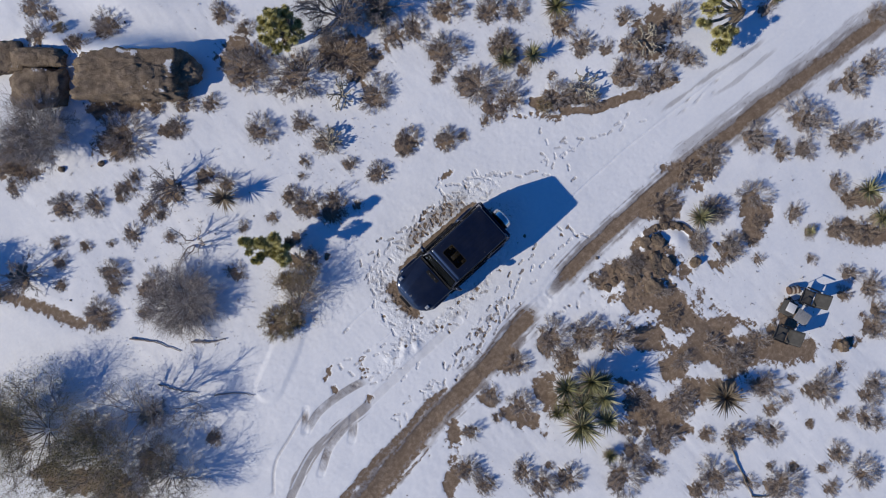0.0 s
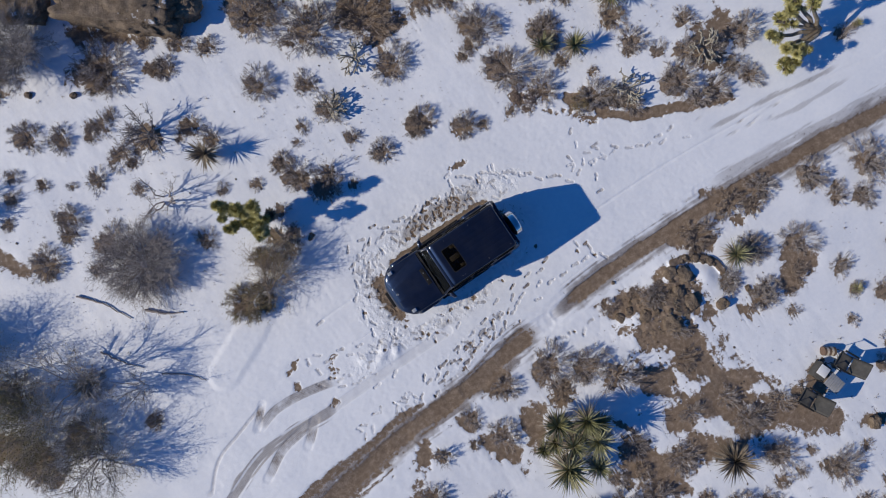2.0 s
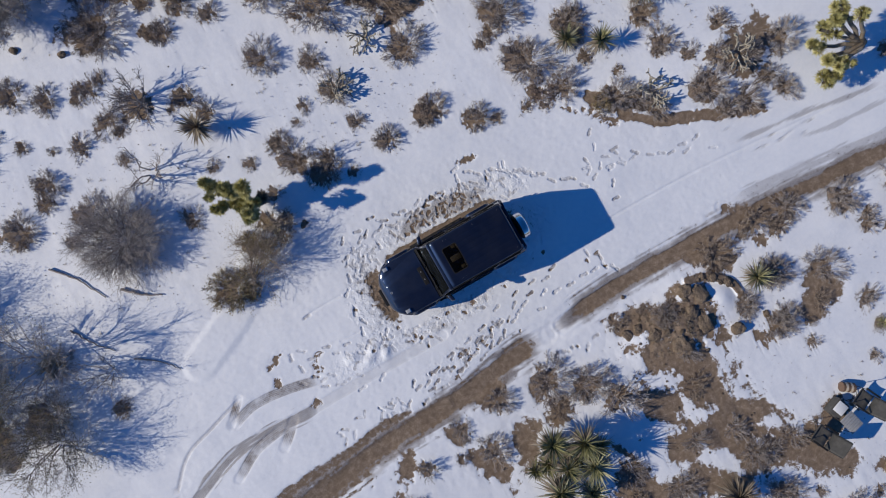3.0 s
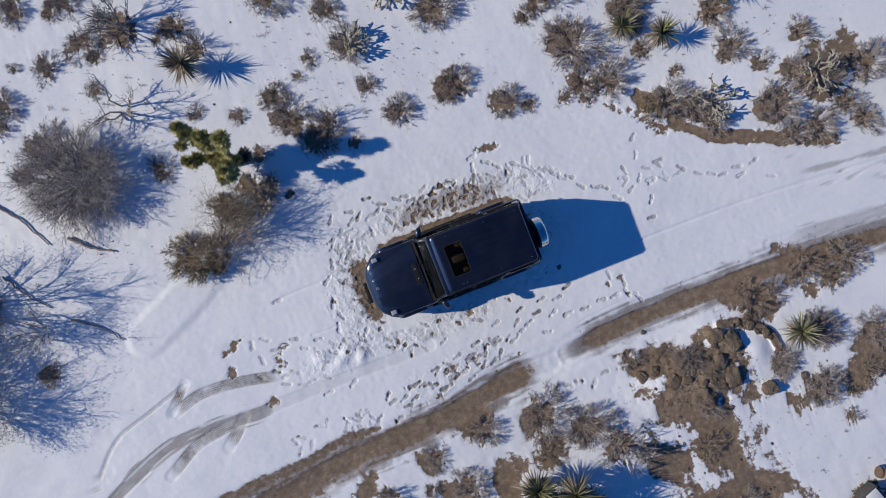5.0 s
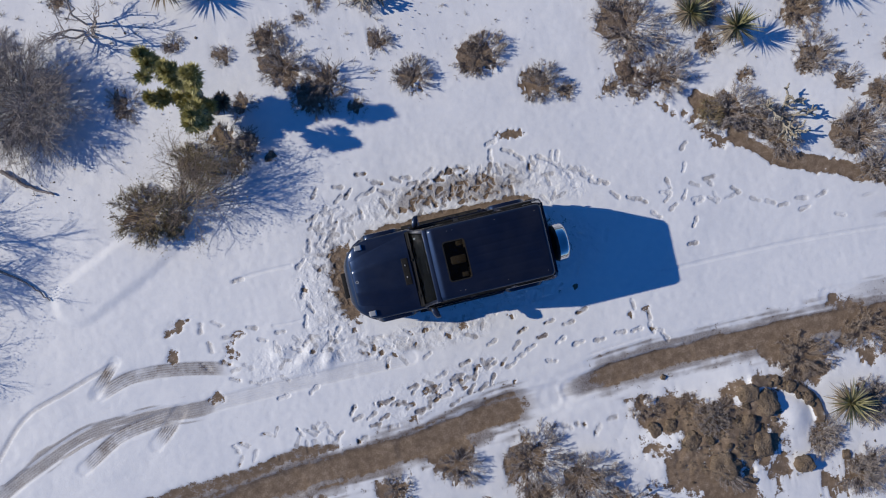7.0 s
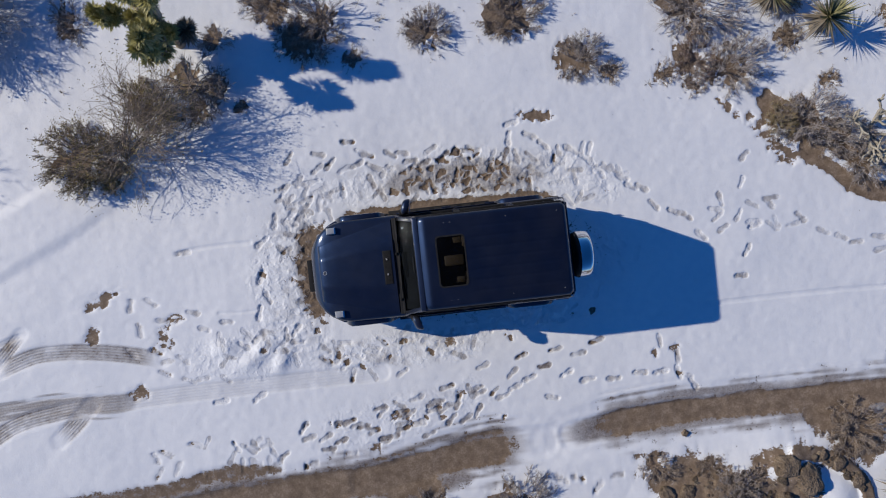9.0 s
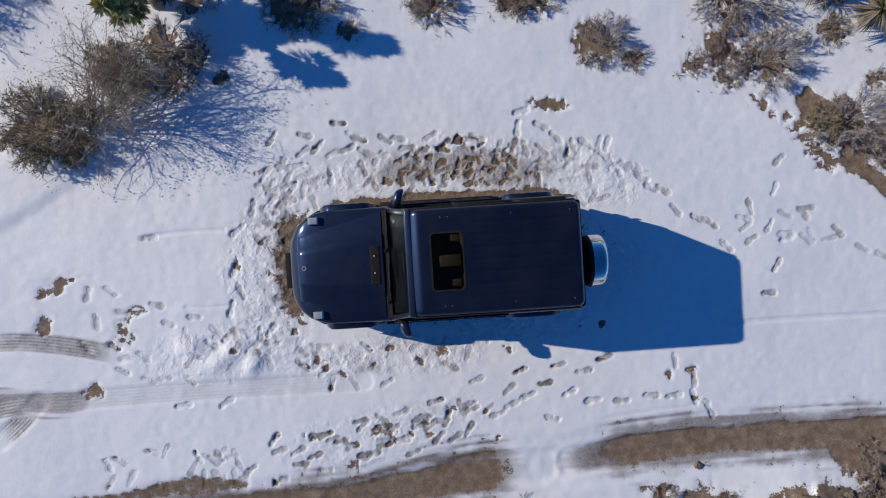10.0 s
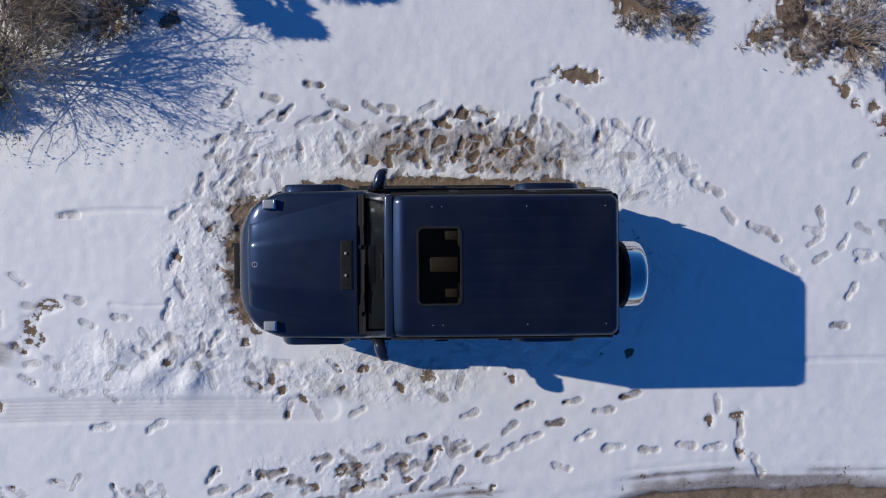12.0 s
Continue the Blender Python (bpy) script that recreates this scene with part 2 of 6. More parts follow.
GREY_MORE = [ (4.81, -4.91, 0.4), (4.92, -6.2, 0.35), (7.37, -5.87, 0.4), (11.25, 0.95, 0.4), (8.59, -5.42, 0.45), (8.01, -7.0, 0.50), (-7.27, 10.16, 0.39), (-7.28, 8.98, 0.46), (-0.66, 6.48, 0.44), (12.06, -5.6, 0.35), (10.81, -8.55, 0.27), (6.83, 4.71, 0.49), (-5.05, 16.9, 0.35), (-6.49, 9.46, 0.21), (-4.08, 5.69, 0.25), (4.06, 7.72, 0.49), (6.58, -10.22, 0.39), (3.77, -8.81, 0.35), (5.2, -10.12, 0.46), (-4.89, -7.17, 0.42), (10.24, -12.99, 0.53), (0.2, -10.14, 0.53), (-10.43, 13.03, 0.35), (-5.32, 8.4, 0.21), (0.46, -9.23, 0.32), (4.26, -12.73, 0.35), (8.25, -14.65, 0.42) ]
BROWN_DOMES = [ (6.87, 4.65, 0.5), (6.73, 4.26, 0.40), (6.84, 3.42, 0.25), (7.49, 2.56, 0.21), (9.09, 3.74, 0.47), (9.49, -4.23, 0.37), (-5.06, 15.34, 0.38), (-9.59, 13.8, 0.84), (-6.5, 11.52, 0.55), (-4.81, 10.77, 0.25), (-5.99, 13.01, 0.46), (-4.52, 11.71, 0.3),
    (-0.27, 12.71, 0.42), (-0.04, 11.7, 0.38), (-0.4, 10.54, 0.57), (2.1, 8.37, 0.89), (1.63, 4.4, 0.51), (6.28, 7.14, 0.57), (4.52, 5.59, 0.3),
    (4.15, 5.43, 0.27), (8.84, 2.46, 0.21), (6.78, 3.51, 0.23), (-7.73, 10.03, 0.23), (-7.07, 8.56, 0.25), (-4.81, 8.52, 0.38), (-2.96, 5.84, 0.36), (-2.13, 4.3, 0.5),
    (4.45, 2.99, 0.23), (-9.97, 9.57, 0.23) ]
BROWN_EAST = [ (7.27, -4.03, 0.55), (3.45, -4.32, 0.3), (4.85, -4.85, 0.38), (4.4, -4.45, 0.25), (8.84, -3.8, 0.46), (12.81, -8.68, 0.38), (11.69, -9.21, 0.42), (12.55, -9.99, 0.55), (10.19, -11.2, 0.3), (10.75,
    -12.53, 0.3), (5.1, -12.51, 0.3), (2.61, -11.52, 0.32), (6.72, -12.98, 0.34), (5.02, -15.5, 0.23), (0.93, -12.85, 0.38), (5.79, -13.89, 0.19),
    (3.58, -14.04, 0.17), (-2.61, -8.33, 0.17), (8.13, -13.12, 0.23), (0.85, -7.88, 0.3), (4.61, -7.27, 0.38), (0.6, -5.92, 0.34), (-2.88, -5.62,
    0.21), (1.31, -9.6, 0.3), (9.52, -6.95, 0.3), (8.87, -7.37, 0.19) ]
OLIVE = [ (-5.18, 16.2, 0.25), (6.47, 1.91, 0.3), (-6.42, 2.5, 0.68), (-6.0, 2.2, 0.3), (-5.2, 3.4, 0.4), (-4.85, 3.25, 0.22), (4.22, 8.85, 0.51)
    ]
RUSSET = [ (5.0, 3.2, 0.42), (10.11, -12.31, 0.17) ]
BARE = [ (-6.1, 9.03, 0.72), (-12.43, 10.3, 0.8), 
    (2.4, -6.44, 0.63), (-4.48, 7.78, 0.38), (-4.35, 3.72, 0.5), (-1.85, 4.62, 0.4), (-3.95, 3.55, 0.36), (-3.94, -5.35, 0.32) ]
YUCCA = [ (9.18, 4.34, 0.59, 0.5), (6.41, 4.17, 0.46, 0.3), (7.29, 3.59, 0.51, 0.45), (7.9, -5.2, 0.51, 0.35), (13.3, -8.76, 0.53, 0.5), (12.96,
    -9.81, 0.49, 0.5), (-0.24, -6.41, 0.63, 0.75), (0.63, -6.72, 0.63, 1), (0.54, -7.47, 0.59, 1), (-0.73, -7.8, 0.8, 0.7), (-1.06, -6.99, 0.38, 0.3),
    (0.1, -8.33, 0.51, 0.6), (-0.69, -9.52, 0.34, 0.2), (3.96, -10.77, 0.72, 0.5), (-4.85, 7.36, 0.55, 0.5), (10.78, -8.52, 0.23, 0.1), (15.82, -1.08,
    0.21, 0.2), (0.22, -7.05, 0.52, 0.6), (-0.2, -7.2, 0.55, 0.9), (0.95, -7.15, 0.45, 0.7), (-0.62, -6.95, 0.45, 0.4) ]
ROCKS = [ (6.67, -6.37, 0.26, 0.25), (8.75, -12.6, 0.28, 0.25), (3.54, -4.86, 0.28, 0.3), (3.89, -4.88, 0.22, 0.3), (4.26, -5.24, 0.34, 0.3), (5.47, -5.25, 0.3, 0.3),
    (6.12, -4.8, 0.48, 0.3), (5.78, -4.5, 0.4, 0.3), (5.62, -5.22, 0.42, 0.3), (5.82, -5.7, 0.46, 0.3), (4.9, -5.95, 0.56, 0.3), (6.48, -4.42, 0.2, 0.3), (6.78, -4.6, 0.24, 0.3), (7.12, -4.92, 0.22, 0.3), (3.94, -4.81, 0.24, 0.3), (4.31, -5.25, 0.3, 0.3), (7.73, -6.45, 0.2, 0.3),
    (-8.7, 12.35, 0.15, 0), (-7.46, 11.52, 0.15, 0), (4.03, -3.75, 0.08, 0) ]


# ---- meshes ----
def mesh_from(name, verts, faces, mat, smooth=False):
    """verts (n, 3) and faces (m, k) as arrays."""
    me = bpy.data.meshes.new(name)
    verts, faces = np.asarray(verts, "f4"), np.asarray(faces, "i4")
    me.vertices.add(len(verts))
    me.vertices.foreach_set("co", verts.ravel())
    me.loops.add(faces.size)
    me.loops.foreach_set("vertex_index", faces.ravel())
    me.polygons.add(len(faces))
    me.polygons.foreach_set("loop_start", np.arange(0, faces.size, faces.shape[1], dtype="i4"))
    if smooth:
        me.polygons.foreach_set("use_smooth", np.ones(len(faces), "i4"))
    me.update(calc_edges=True)
    me.materials.append(mat)
    return me


def part_mesh(name, me, parent, label=""):
    ob = new(name, me)
    ob.parent = parent
    return tagged(ob, label)


def cross_frame(d):
    """Two unit vectors across each direction."""
    up = np.where(np.abs(d[:, 2:3]) > 0.9, np.array([[1.0, 0, 0]]), np.array([[0.0, 0, 1]]))
    a = np.cross(d, up)
    a /= np.linalg.norm(a, axis=1, keepdims=True) + 1e-9
    return a, np.cross(d, a)


def tubes(p0, p1, r0, r1, sides=3):
    """Tapered sticks from p0 to p1, as verts and quads."""
    d = p1 - p0
    d = d / (np.linalg.norm(d, axis=1, keepdims=True) + 1e-9)
    a, b = cross_frame(d)
    ang = np.arange(sides) * 2 * np.pi / sides
    ring = np.cos(ang)[None, :, None] * a[:, None] + np.sin(ang)[None, :, None] * b[:, None]
    v = np.concatenate([p0[:, None] + ring * np.reshape(r0, (-1, 1, 1)), p1[:, None] + ring * np.reshape(r1, (-1, 1, 1))], 1)
    k = np.arange(sides)
    f = np.stack([k, (k + 1) % sides, (k + 1) % sides + sides, k + sides], 1)
    return v.reshape(-1, 3), (f[None] + (np.arange(len(p0)) * 2 * sides)[:, None, None]).reshape(-1, 4)


def slips(p0, p1, r0, rng):
    """Hair-thin twig ends, one sliver each."""
    d = unit(p1 - p0)
    a, b = cross_frame(d)
    k = rng.rand(len(p0), 1) * 3.14
    side = (a * np.cos(k) + b * np.sin(k)) * np.reshape(r0, (-1, 1))
    v = np.stack([p0 - side, p0 + side, p1], 1)
    return v.reshape(-1, 3), np.arange(3 * len(p0)).reshape(-1, 3)


def joined(*sets):
    """Several (verts, faces) of triangles or quads as one set of triangles."""
    vs, fs, n = [], [], 0
    for v, f in sets:
        if f.shape[1] == 4:
            f = np.concatenate([f[:, [0, 1, 2]], f[:, [0, 2, 3]]])
        vs.append(v), fs.append(f + n)
        n += len(v)
    return np.concatenate(vs), np.concatenate(fs)


def unit(v):
    return v / (np.linalg.norm(v, axis=-1, keepdims=True) + 1e-9)


def shrub_meshes(seed, mats, stems=90, twigs=9, subs=8, flat=0.75, low=4, thick=0.009, leaf=0.013, leaves=0.1, spread=0.62, reach=0.12, foot=0.45):
    """Stems and foliage of a twiggy dome of radius 1, many-stemmed and of uneven outline."""
    rng = np.random.RandomState(seed)
    az = rng.rand(stems) * 2 * np.pi
    el = np.arcsin(np.sin(radians(low)) + (1 - np.sin(radians(low))) * rng.rand(stems) ** 1.15)
    tip = np.stack([np.cos(el) * np.cos(az), np.cos(el) * np.sin(az), np.sin(el) * flat], 1) * (0.70 + 0.27 * rng.rand(stems, 1) ** 0.5)
    lump = 1 + 0.16 * np.sin(az * 2 + rng.rand() * 6) + 0.08 * np.sin(az * 3 + rng.rand() * 6) + 0.05 * np.sin(az * 7 + rng.rand() * 6)
    tip[:, :2] *= lump[:, None]
    base = tip * np.array([foot, foot, 0]) + rng.randn(stems, 3) * np.array([0.07, 0.07, 0])
    mid = base * 0.45 + tip * 0.55 + rng.randn(stems, 3) * 0.05 + np.array([0, 0, 0.05])
    woody = tubes(np.concatenate([base, mid]), np.concatenate([mid, tip]), np.repeat([thick, thick * 0.7], stems), np.repeat([thick * 0.7, thick * 0.3], stems))
    i = np.repeat(np.arange(stems), twigs)
    s = rng.rand(len(i), 1) ** 0.6
    at = np.where(s < 0.5, base[i] + (mid[i] - base[i]) * (0.4 + s * 1.2), mid[i] + (tip[i] - mid[i]) * (s * 2 - 1))
    way = unit(unit(tip[i] - base[i]) + rng.randn(len(i), 3) * spread + np.array([0, 0, 0.2]))
    end = at + way * reach * (0.5 + rng.rand(len(i), 1))
    tw = slips(at, end, np.full(len(i), thick * 0.8), rng)
    j = np.repeat(np.arange(len(i)), subs)
    at2 = at[j] + (end[j] - at[j]) * (0.15 + 0.8 * rng.rand(len(j), 1))
    end2 = at2 + unit(way[j] + rng.randn(len(j), 3) * 0.5) * reach * 0.62 * (0.4 + rng.rand(len(j), 1))
    tw2 = slips(at2, end2, np.full(len(j), thick * 0.56), rng)
    stem_mesh = mesh_from("branching", *joined(woody, tw, tw2), mats[0])
    keep = rng.rand(len(end2)) < leaves
    c = end2[keep]
    n = len(c)
    a, b = unit(rng.randn(n, 3)), unit(rng.randn(n, 3))
    size = leaf * (0.5 + rng.rand(n, 1))
    v = np.stack([c - a * size, c + b * size * 0.55, c + a * size, c - b * size * 0.55], 1)
    leaf_mesh = mesh_from("foliage", v.reshape(-1, 3), np.arange(4 * n).reshape(-1, 4), mats[1]) if n else None
    return stem_mesh, leaf_mesh


def thing(name, label, category, group="", kind=""):
    return tagged(new(name), label, category, group, kind)


def root_mounds():
    """Low lumpy hummocks of litter and earth, of radius 1."""
    out = []
    for seed in range(4):
        n, rings = 20, (0.0, 0.3, 0.55, 0.75, 0.9, 1.0)
        bm = bmesh.new()
        rows = []
        for q in rings:
            row = []
            for k in range(n if q else 1):
                a = 2 * math.pi * k / n
                p = Vector((math.cos(a) * q, math.sin(a) * q, 0))
                wob = 1 + 0.28 * noise.noise(Vector((math.cos(a) * 1.6 + seed * 9, math.sin(a) * 1.6, 0))) + 0.14 * noise.noise(p * 5 + Vector((seed, 3, 0)))
                h = 0.42 * (1 - q ** 2.2) * (1 + 0.5 * noise.noise(p * 3.1 + Vector((seed * 5, 0, 1)))) - (0.12 if q == 1 else 0.0)
                row.append(bm.verts.new((p.x * wob, p.y * wob, h)))
            rows.append(row)
        for k in range(n):
            bm.faces.new((rows[0][0], rows[1][k], rows[1][(k + 1) % n]))
        for a, b in zip(rows[1:], rows[2:]):
            for k in range(n):
                bm.faces.new((a[k], b[k], b[(k + 1) % n], a[(k + 1) % n]))
        me = bpy.data.meshes.new("root_mound")
        bm.to_mesh(me)
        bm.free()
        me.materials.append(LITTER)
        me.shade_smooth()
        out.append(me)
    return out


MOUNDS = root_mounds()


def shrubs(places, name, label, group, kinds, heights=(0.7, 0.95), category="shrub", small=None, mound=0.0):
    """One shrub at each place, each a turned and stretched likeness of one of the kinds."""
    rng = random.Random(name + group + str(len(places)))
    for x, y, r in places:
        likes = small if small and r < 0.4 else kinds
        stem_mesh, leaf_mesh = likes[rng.randrange(len(likes))]
        ob = thing(name, label, category, group)
        part_mesh("branching", stem_mesh, ob)
        if leaf_mesh:
            part_mesh("foliage", leaf_mesh, ob)
        k = rng.uniform(*heights)
        wide = rng.uniform(0.9, 1.12)
        r *= 1.27
        turn = rng.uniform(0, 6.28)
        ob.matrix_world = Matrix.LocRotScale((x, y, ground_at(x, y) - 0.02), Euler((0, 0, turn)), (r * wide, r / wide, r * k))
        if mound and r > 0.3 and rng.random() < 0.7:
            heap = part_mesh("root_mound", MOUNDS[rng.randrange(4)], ob, "low brown hummock of litter and earth")
            size = mound * rng.uniform(0.85, 1.15)
            heap.scale = (size, size * rng.uniform(0.8, 1.0), size * rng.uniform(0.5, 0.85))
            heap.location = (*(Matrix.Rotation(-turn, 2) @ Vector((-SHADE[0], -SHADE[1])) * rng.uniform(0.32, 0.48)), 0)


# ---- ground: one sheet of snow over earth ----
SHADE = np.array([0.952, -0.306])


def lattice(seed):
    return np.random.RandomState(seed).rand(128, 128)


def wave(x, y, size, seed):
    """Smooth value noise, -1 to 1, with lumps of about that size."""
    t = lattice(seed)
    u, v = x / size + 37.7, y / size + 11.3
    i, j = np.floor(u).astype(int), np.floor(v).astype(int)
    a, b = u - i, v - j
    a, b = a * a * (3 - 2 * a), b * b * (3 - 2 * b)
    g = lambda p, q: t[(i + p) % 128, (j + q) % 128]
    return 2 * ((g(0, 0) * (1 - a) + g(1, 0) * a) * (1 - b) + (g(0, 1) * (1 - a) + g(1, 1) * a) * b) - 1


def step(lo, hi, v):
    k = np.clip((v - lo) / (hi - lo), 0, 1)
    return k * k * (3 - 2 * k)


def curve(points, n=24):
    """A smooth line through the points."""
    p = np.array(points, float)
    q = np.concatenate([[2 * p[0] - p[1]], p, [2 * p[-1] - p[-2]]])
    out = []
    for k in range(len(p) - 1):
        t = np.linspace(0, 1, n, endpoint=False)[:, None]
        a, b, c, d = q[k:k + 4]
        out.append(0.5 * (2 * b + (c - a) * t + (2 * a - 5 * b + 4 * c - d) * t ** 2 + (3 * b - a - 3 * c + d) * t ** 3))
    return np.concatenate(out + [p[-1:]])


def axis_steps(zones, far):
    """Coordinates in zones (from, to, spacing), then wider and wider apart to the horizon."""
    out = [v for a, b, d in zones for v in np.arange(a, b - d / 2, d)] + [zones[-1][1]]
    lo, hi, s = out[0], out[-1], zones[0][2]
    while hi < far:
        s *= 1.5
        lo, hi = lo - s, hi + s
        out = [lo] + out + [hi]
    return np.array(out)


class Ground:
    """Heights and snow cover on a grid, shaped by patches, tracks and prints, then made into one mesh."""

    def __init__(self):
        self.xs = axis_steps(((-19, -11, 0.19), (-11, -5, 0.045), (-5, 5.8, 0.02), (5.8, 9.4, 0.03), (9.4, 20, 0.19)), 1500)
        self.ys = axis_steps(((-18, -6.5, 0.18), (-6.5, -3.3, 0.05), (-3.3, 2.9, 0.02), (2.9, 5, 0.06), (5, 19, 0.19)), 1500)
        self.x, self.y = np.meshgrid(self.xs, self.ys)
        x, y = self.x, self.y
        fade = step(60, 25, np.hypot(x, y))
        self.z = 0.05 * wave(x, y, 3.1, 1) * step(1.5, 4.5, np.hypot(x * 0.6, y)) + 0.010 * wave(x, y, 0.9, 2) + 0.003 * wave(x, y, 0.27, 3) + 0.0025 * wave(x, y, 0.12, 4)
        wild = step(4.0, 5.5, y) + step(-4.4, -5.4, y) + step(-9.0, -11.0, x)
        self.z += np.clip(wild, 0, 1) * (0.008 * wave(x, y, 0.55, 9) + 0.005 * wave(x, y, 0.24, 12))
        self.z *= fade
        self.z += step(60, 900, np.hypot(x, y)) * 14 * wave(x, y, 260, 5)
        self.snow = np.ones_like(x)
        self.slush = np.zeros_like(x)
        self.dent, self.tread, self.crust = np.zeros_like(x), np.zeros_like(x), np.zeros_like(x)
        self.rib, self.ribbed = np.zeros_like(x), np.zeros_like(x)
        self.fine = 0.5 * wave(x, y, 0.13, 17) + 0.5 * wave(x, y, 0.05, 18)
        self.rough = 0.5 * wave(x, y, 0.55, 6) + 0.3 * wave(x, y, 0.2, 7) + 0.2 * wave(x, y, 0.09, 8)

    def window(self, x0, x1, y0, y1):
        i0, i1 = np.searchsorted(self.xs, (x0, x1))
        j0, j1 = np.searchsorted(self.ys, (y0, y1))
        return np.s_[j0:j1, i0:i1]

    def hill(self, cx, cy, rx, ry, h, turn=0.0):
        w = self.window(cx - 3 * max(rx, ry), cx + 3 * max(rx, ry), cy - 3 * max(rx, ry), cy + 3 * max(rx, ry))
        dx, dy = self.x[w] - cx, self.y[w] - cy
        c, s = math.cos(radians(turn)), math.sin(radians(turn))
        q = ((dx * c + dy * s) / rx) ** 2 + ((dy * c - dx * s) / ry) ** 2
        self.z[w] += h * np.exp(-q)

    def bare(self, cx, cy, rx, ry, turn=0.0, ragged=0.5, lowest=0.0, soft=0.42):
        """A patch where the snow has gone."""
        m = 1.8 * max(rx, ry) + 0.2
        w = self.window(cx - m, cx + m, cy - m, cy + m)
        dx, dy = self.x[w] - cx, self.y[w] - cy
        c, s = math.cos(radians(turn)), math.sin(radians(turn))
        d = np.hypot((dx * c + dy * s) / rx, (dy * c - dx * s) / ry) + ragged * (self.rough[w] if max(rx, ry) > 0.35 else self.fine[w])
        self.snow[w] = np.minimum(self.snow[w], np.maximum(lowest, step(1 - soft, 1 + soft, d)))

    def strip(self, points, half, ragged=0.25, depth=0.0, lowest=0.0, slush=0.0, soft=0.25, fade=0.0, streak=0.0):
        """A worn or bare band along a smooth line."""
        line = curve(points)
        m = half * 3
        w = self.window(line[:, 0].min() - m, line[:, 0].max() + m, line[:, 1].min() - m, line[:, 1].max() + m)
        x, y = self.x[w], self.y[w]
        best, across, along = np.full(x.shape, 1e9), np.zeros(x.shape), np.zeros(x.shape)
        done = 0.0
        for k in range(0, len(line) - 1, 4):
            a, b = line[k], line[min(k + 4, len(line) - 1)]
            d = b - a
            t = np.clip(((x - a[0]) * d[0] + (y - a[1]) * d[1]) / (d @ d), 0, 1)
            ex, ey = x - a[0] - t * d[0], y - a[1] - t * d[1]
            e = np.hypot(ex, ey)
            sign = (d[0] * ey - d[1] * ex) / math.sqrt(d @ d)
            near = e < best
            best[near], across[near], along[near] = e[near], sign[near], (done + t * math.sqrt(d @ d))[near]
            done += math.sqrt(d @ d)
        q = best / half + ragged * self.rough[w]
        if streak:
            q += streak * wave(along / 14, across, 0.06, 14)
        ends = np.zeros(x.shape)
        if fade:
            ends = step(fade, 0, along) + step(done - fade, done, along)
            q += 0.7 * ends
        if lowest < 1:
            cover = np.maximum(lowest, step(1 - soft, 1 + soft, q))
            self.snow[w] = np.minimum(self.snow[w], 1 - (1 - cover) * (1 - np.clip(ends, 0, 1)))
        if depth:
            self.z[w] -= depth * step(1.25, 0.75, best / half)
        if slush:
            self.slush[w] = np.maximum(self.slush[w], slush * step(1.2, 0.7, q) * (1 - np.clip(ends, 0, 1)))
        return w, best, across, along

    def print_of(self, cx, cy, heading, size=0.30, depth=0.03, worn=0.0, stain=0.0):
        """A boot's print: a sunken sole with a waist, its snow pressed grey or worn through in places."""
        w = self.window(cx - 0.3, cx + 0.3, cy - 0.3, cy + 0.3)
        dx, dy = self.x[w] - cx, self.y[w] - cy
        c, s = math.cos(heading), math.sin(heading)
        u, v = (dx * c + dy * s) / size, (dy * c - dx * s) / size
        half = np.interp(u, (-0.52, -0.48, -0.40, -0.28, -0.08, 0.18, 0.34, 0.45, 0.50, 0.52), (-0.2, 0.06, 0.125, 0.145, 0.125, 0.18, 0.175, 0.12, 0.05, -0.2))
        skew = (cx * 13.7 + cy * 5.1) % 1 - 0.5
        inside = (half - np.abs(v + 0.10 * skew * np.cos(3 * u))) * size + 0.013 * self.fine[w]
        sunk = step(-0.006, 0.012, inside)
        # a little deeper under heel and ball
        press = 0.75 + 0.35 * np.exp(-((u + 0.34) / 0.15) ** 2) + 0.3 * np.exp(-((u - 0.2 - 0.1 * skew) / 0.2) ** 2)
        self.dent[w] = np.minimum(self.dent[w], -0.52 * depth * sunk * (press + 0.4 * self.fine[w]))
        self.tread[w] = np.maximum(self.tread[w], np.clip(0.5 + inside / 0.04, 0, 1))
        soil = (cx * 7.31 + cy * 3.77) % 1
        soil = 0.0 if stain < 0 else 0.55 + 0.6 * soil if stain >= 0.8 else (0.3 + 0.7 * soil) * 0.8
        self.slush[w] = np.maximum(self.slush[w], soil * sunk * np.clip((0.8 if stain >= 0.8 else 0.55) + 0.8 * self.fine[w] + 0.3 * (press - 0.8), 0, 1))
        if worn:
            gone = step(-0.5, 0.5, u * (1 if (cx * 5.3) % 1 > 0.5 else -1) + 0.8 * self.fine[w] - 0.25 + 0.6 * (worn - 0.5))
            self.snow[w] = np.minimum(self.snow[w], 1 - (0.45 + 0.5 * worn) * gone * step(-0.006, 0.02, inside))

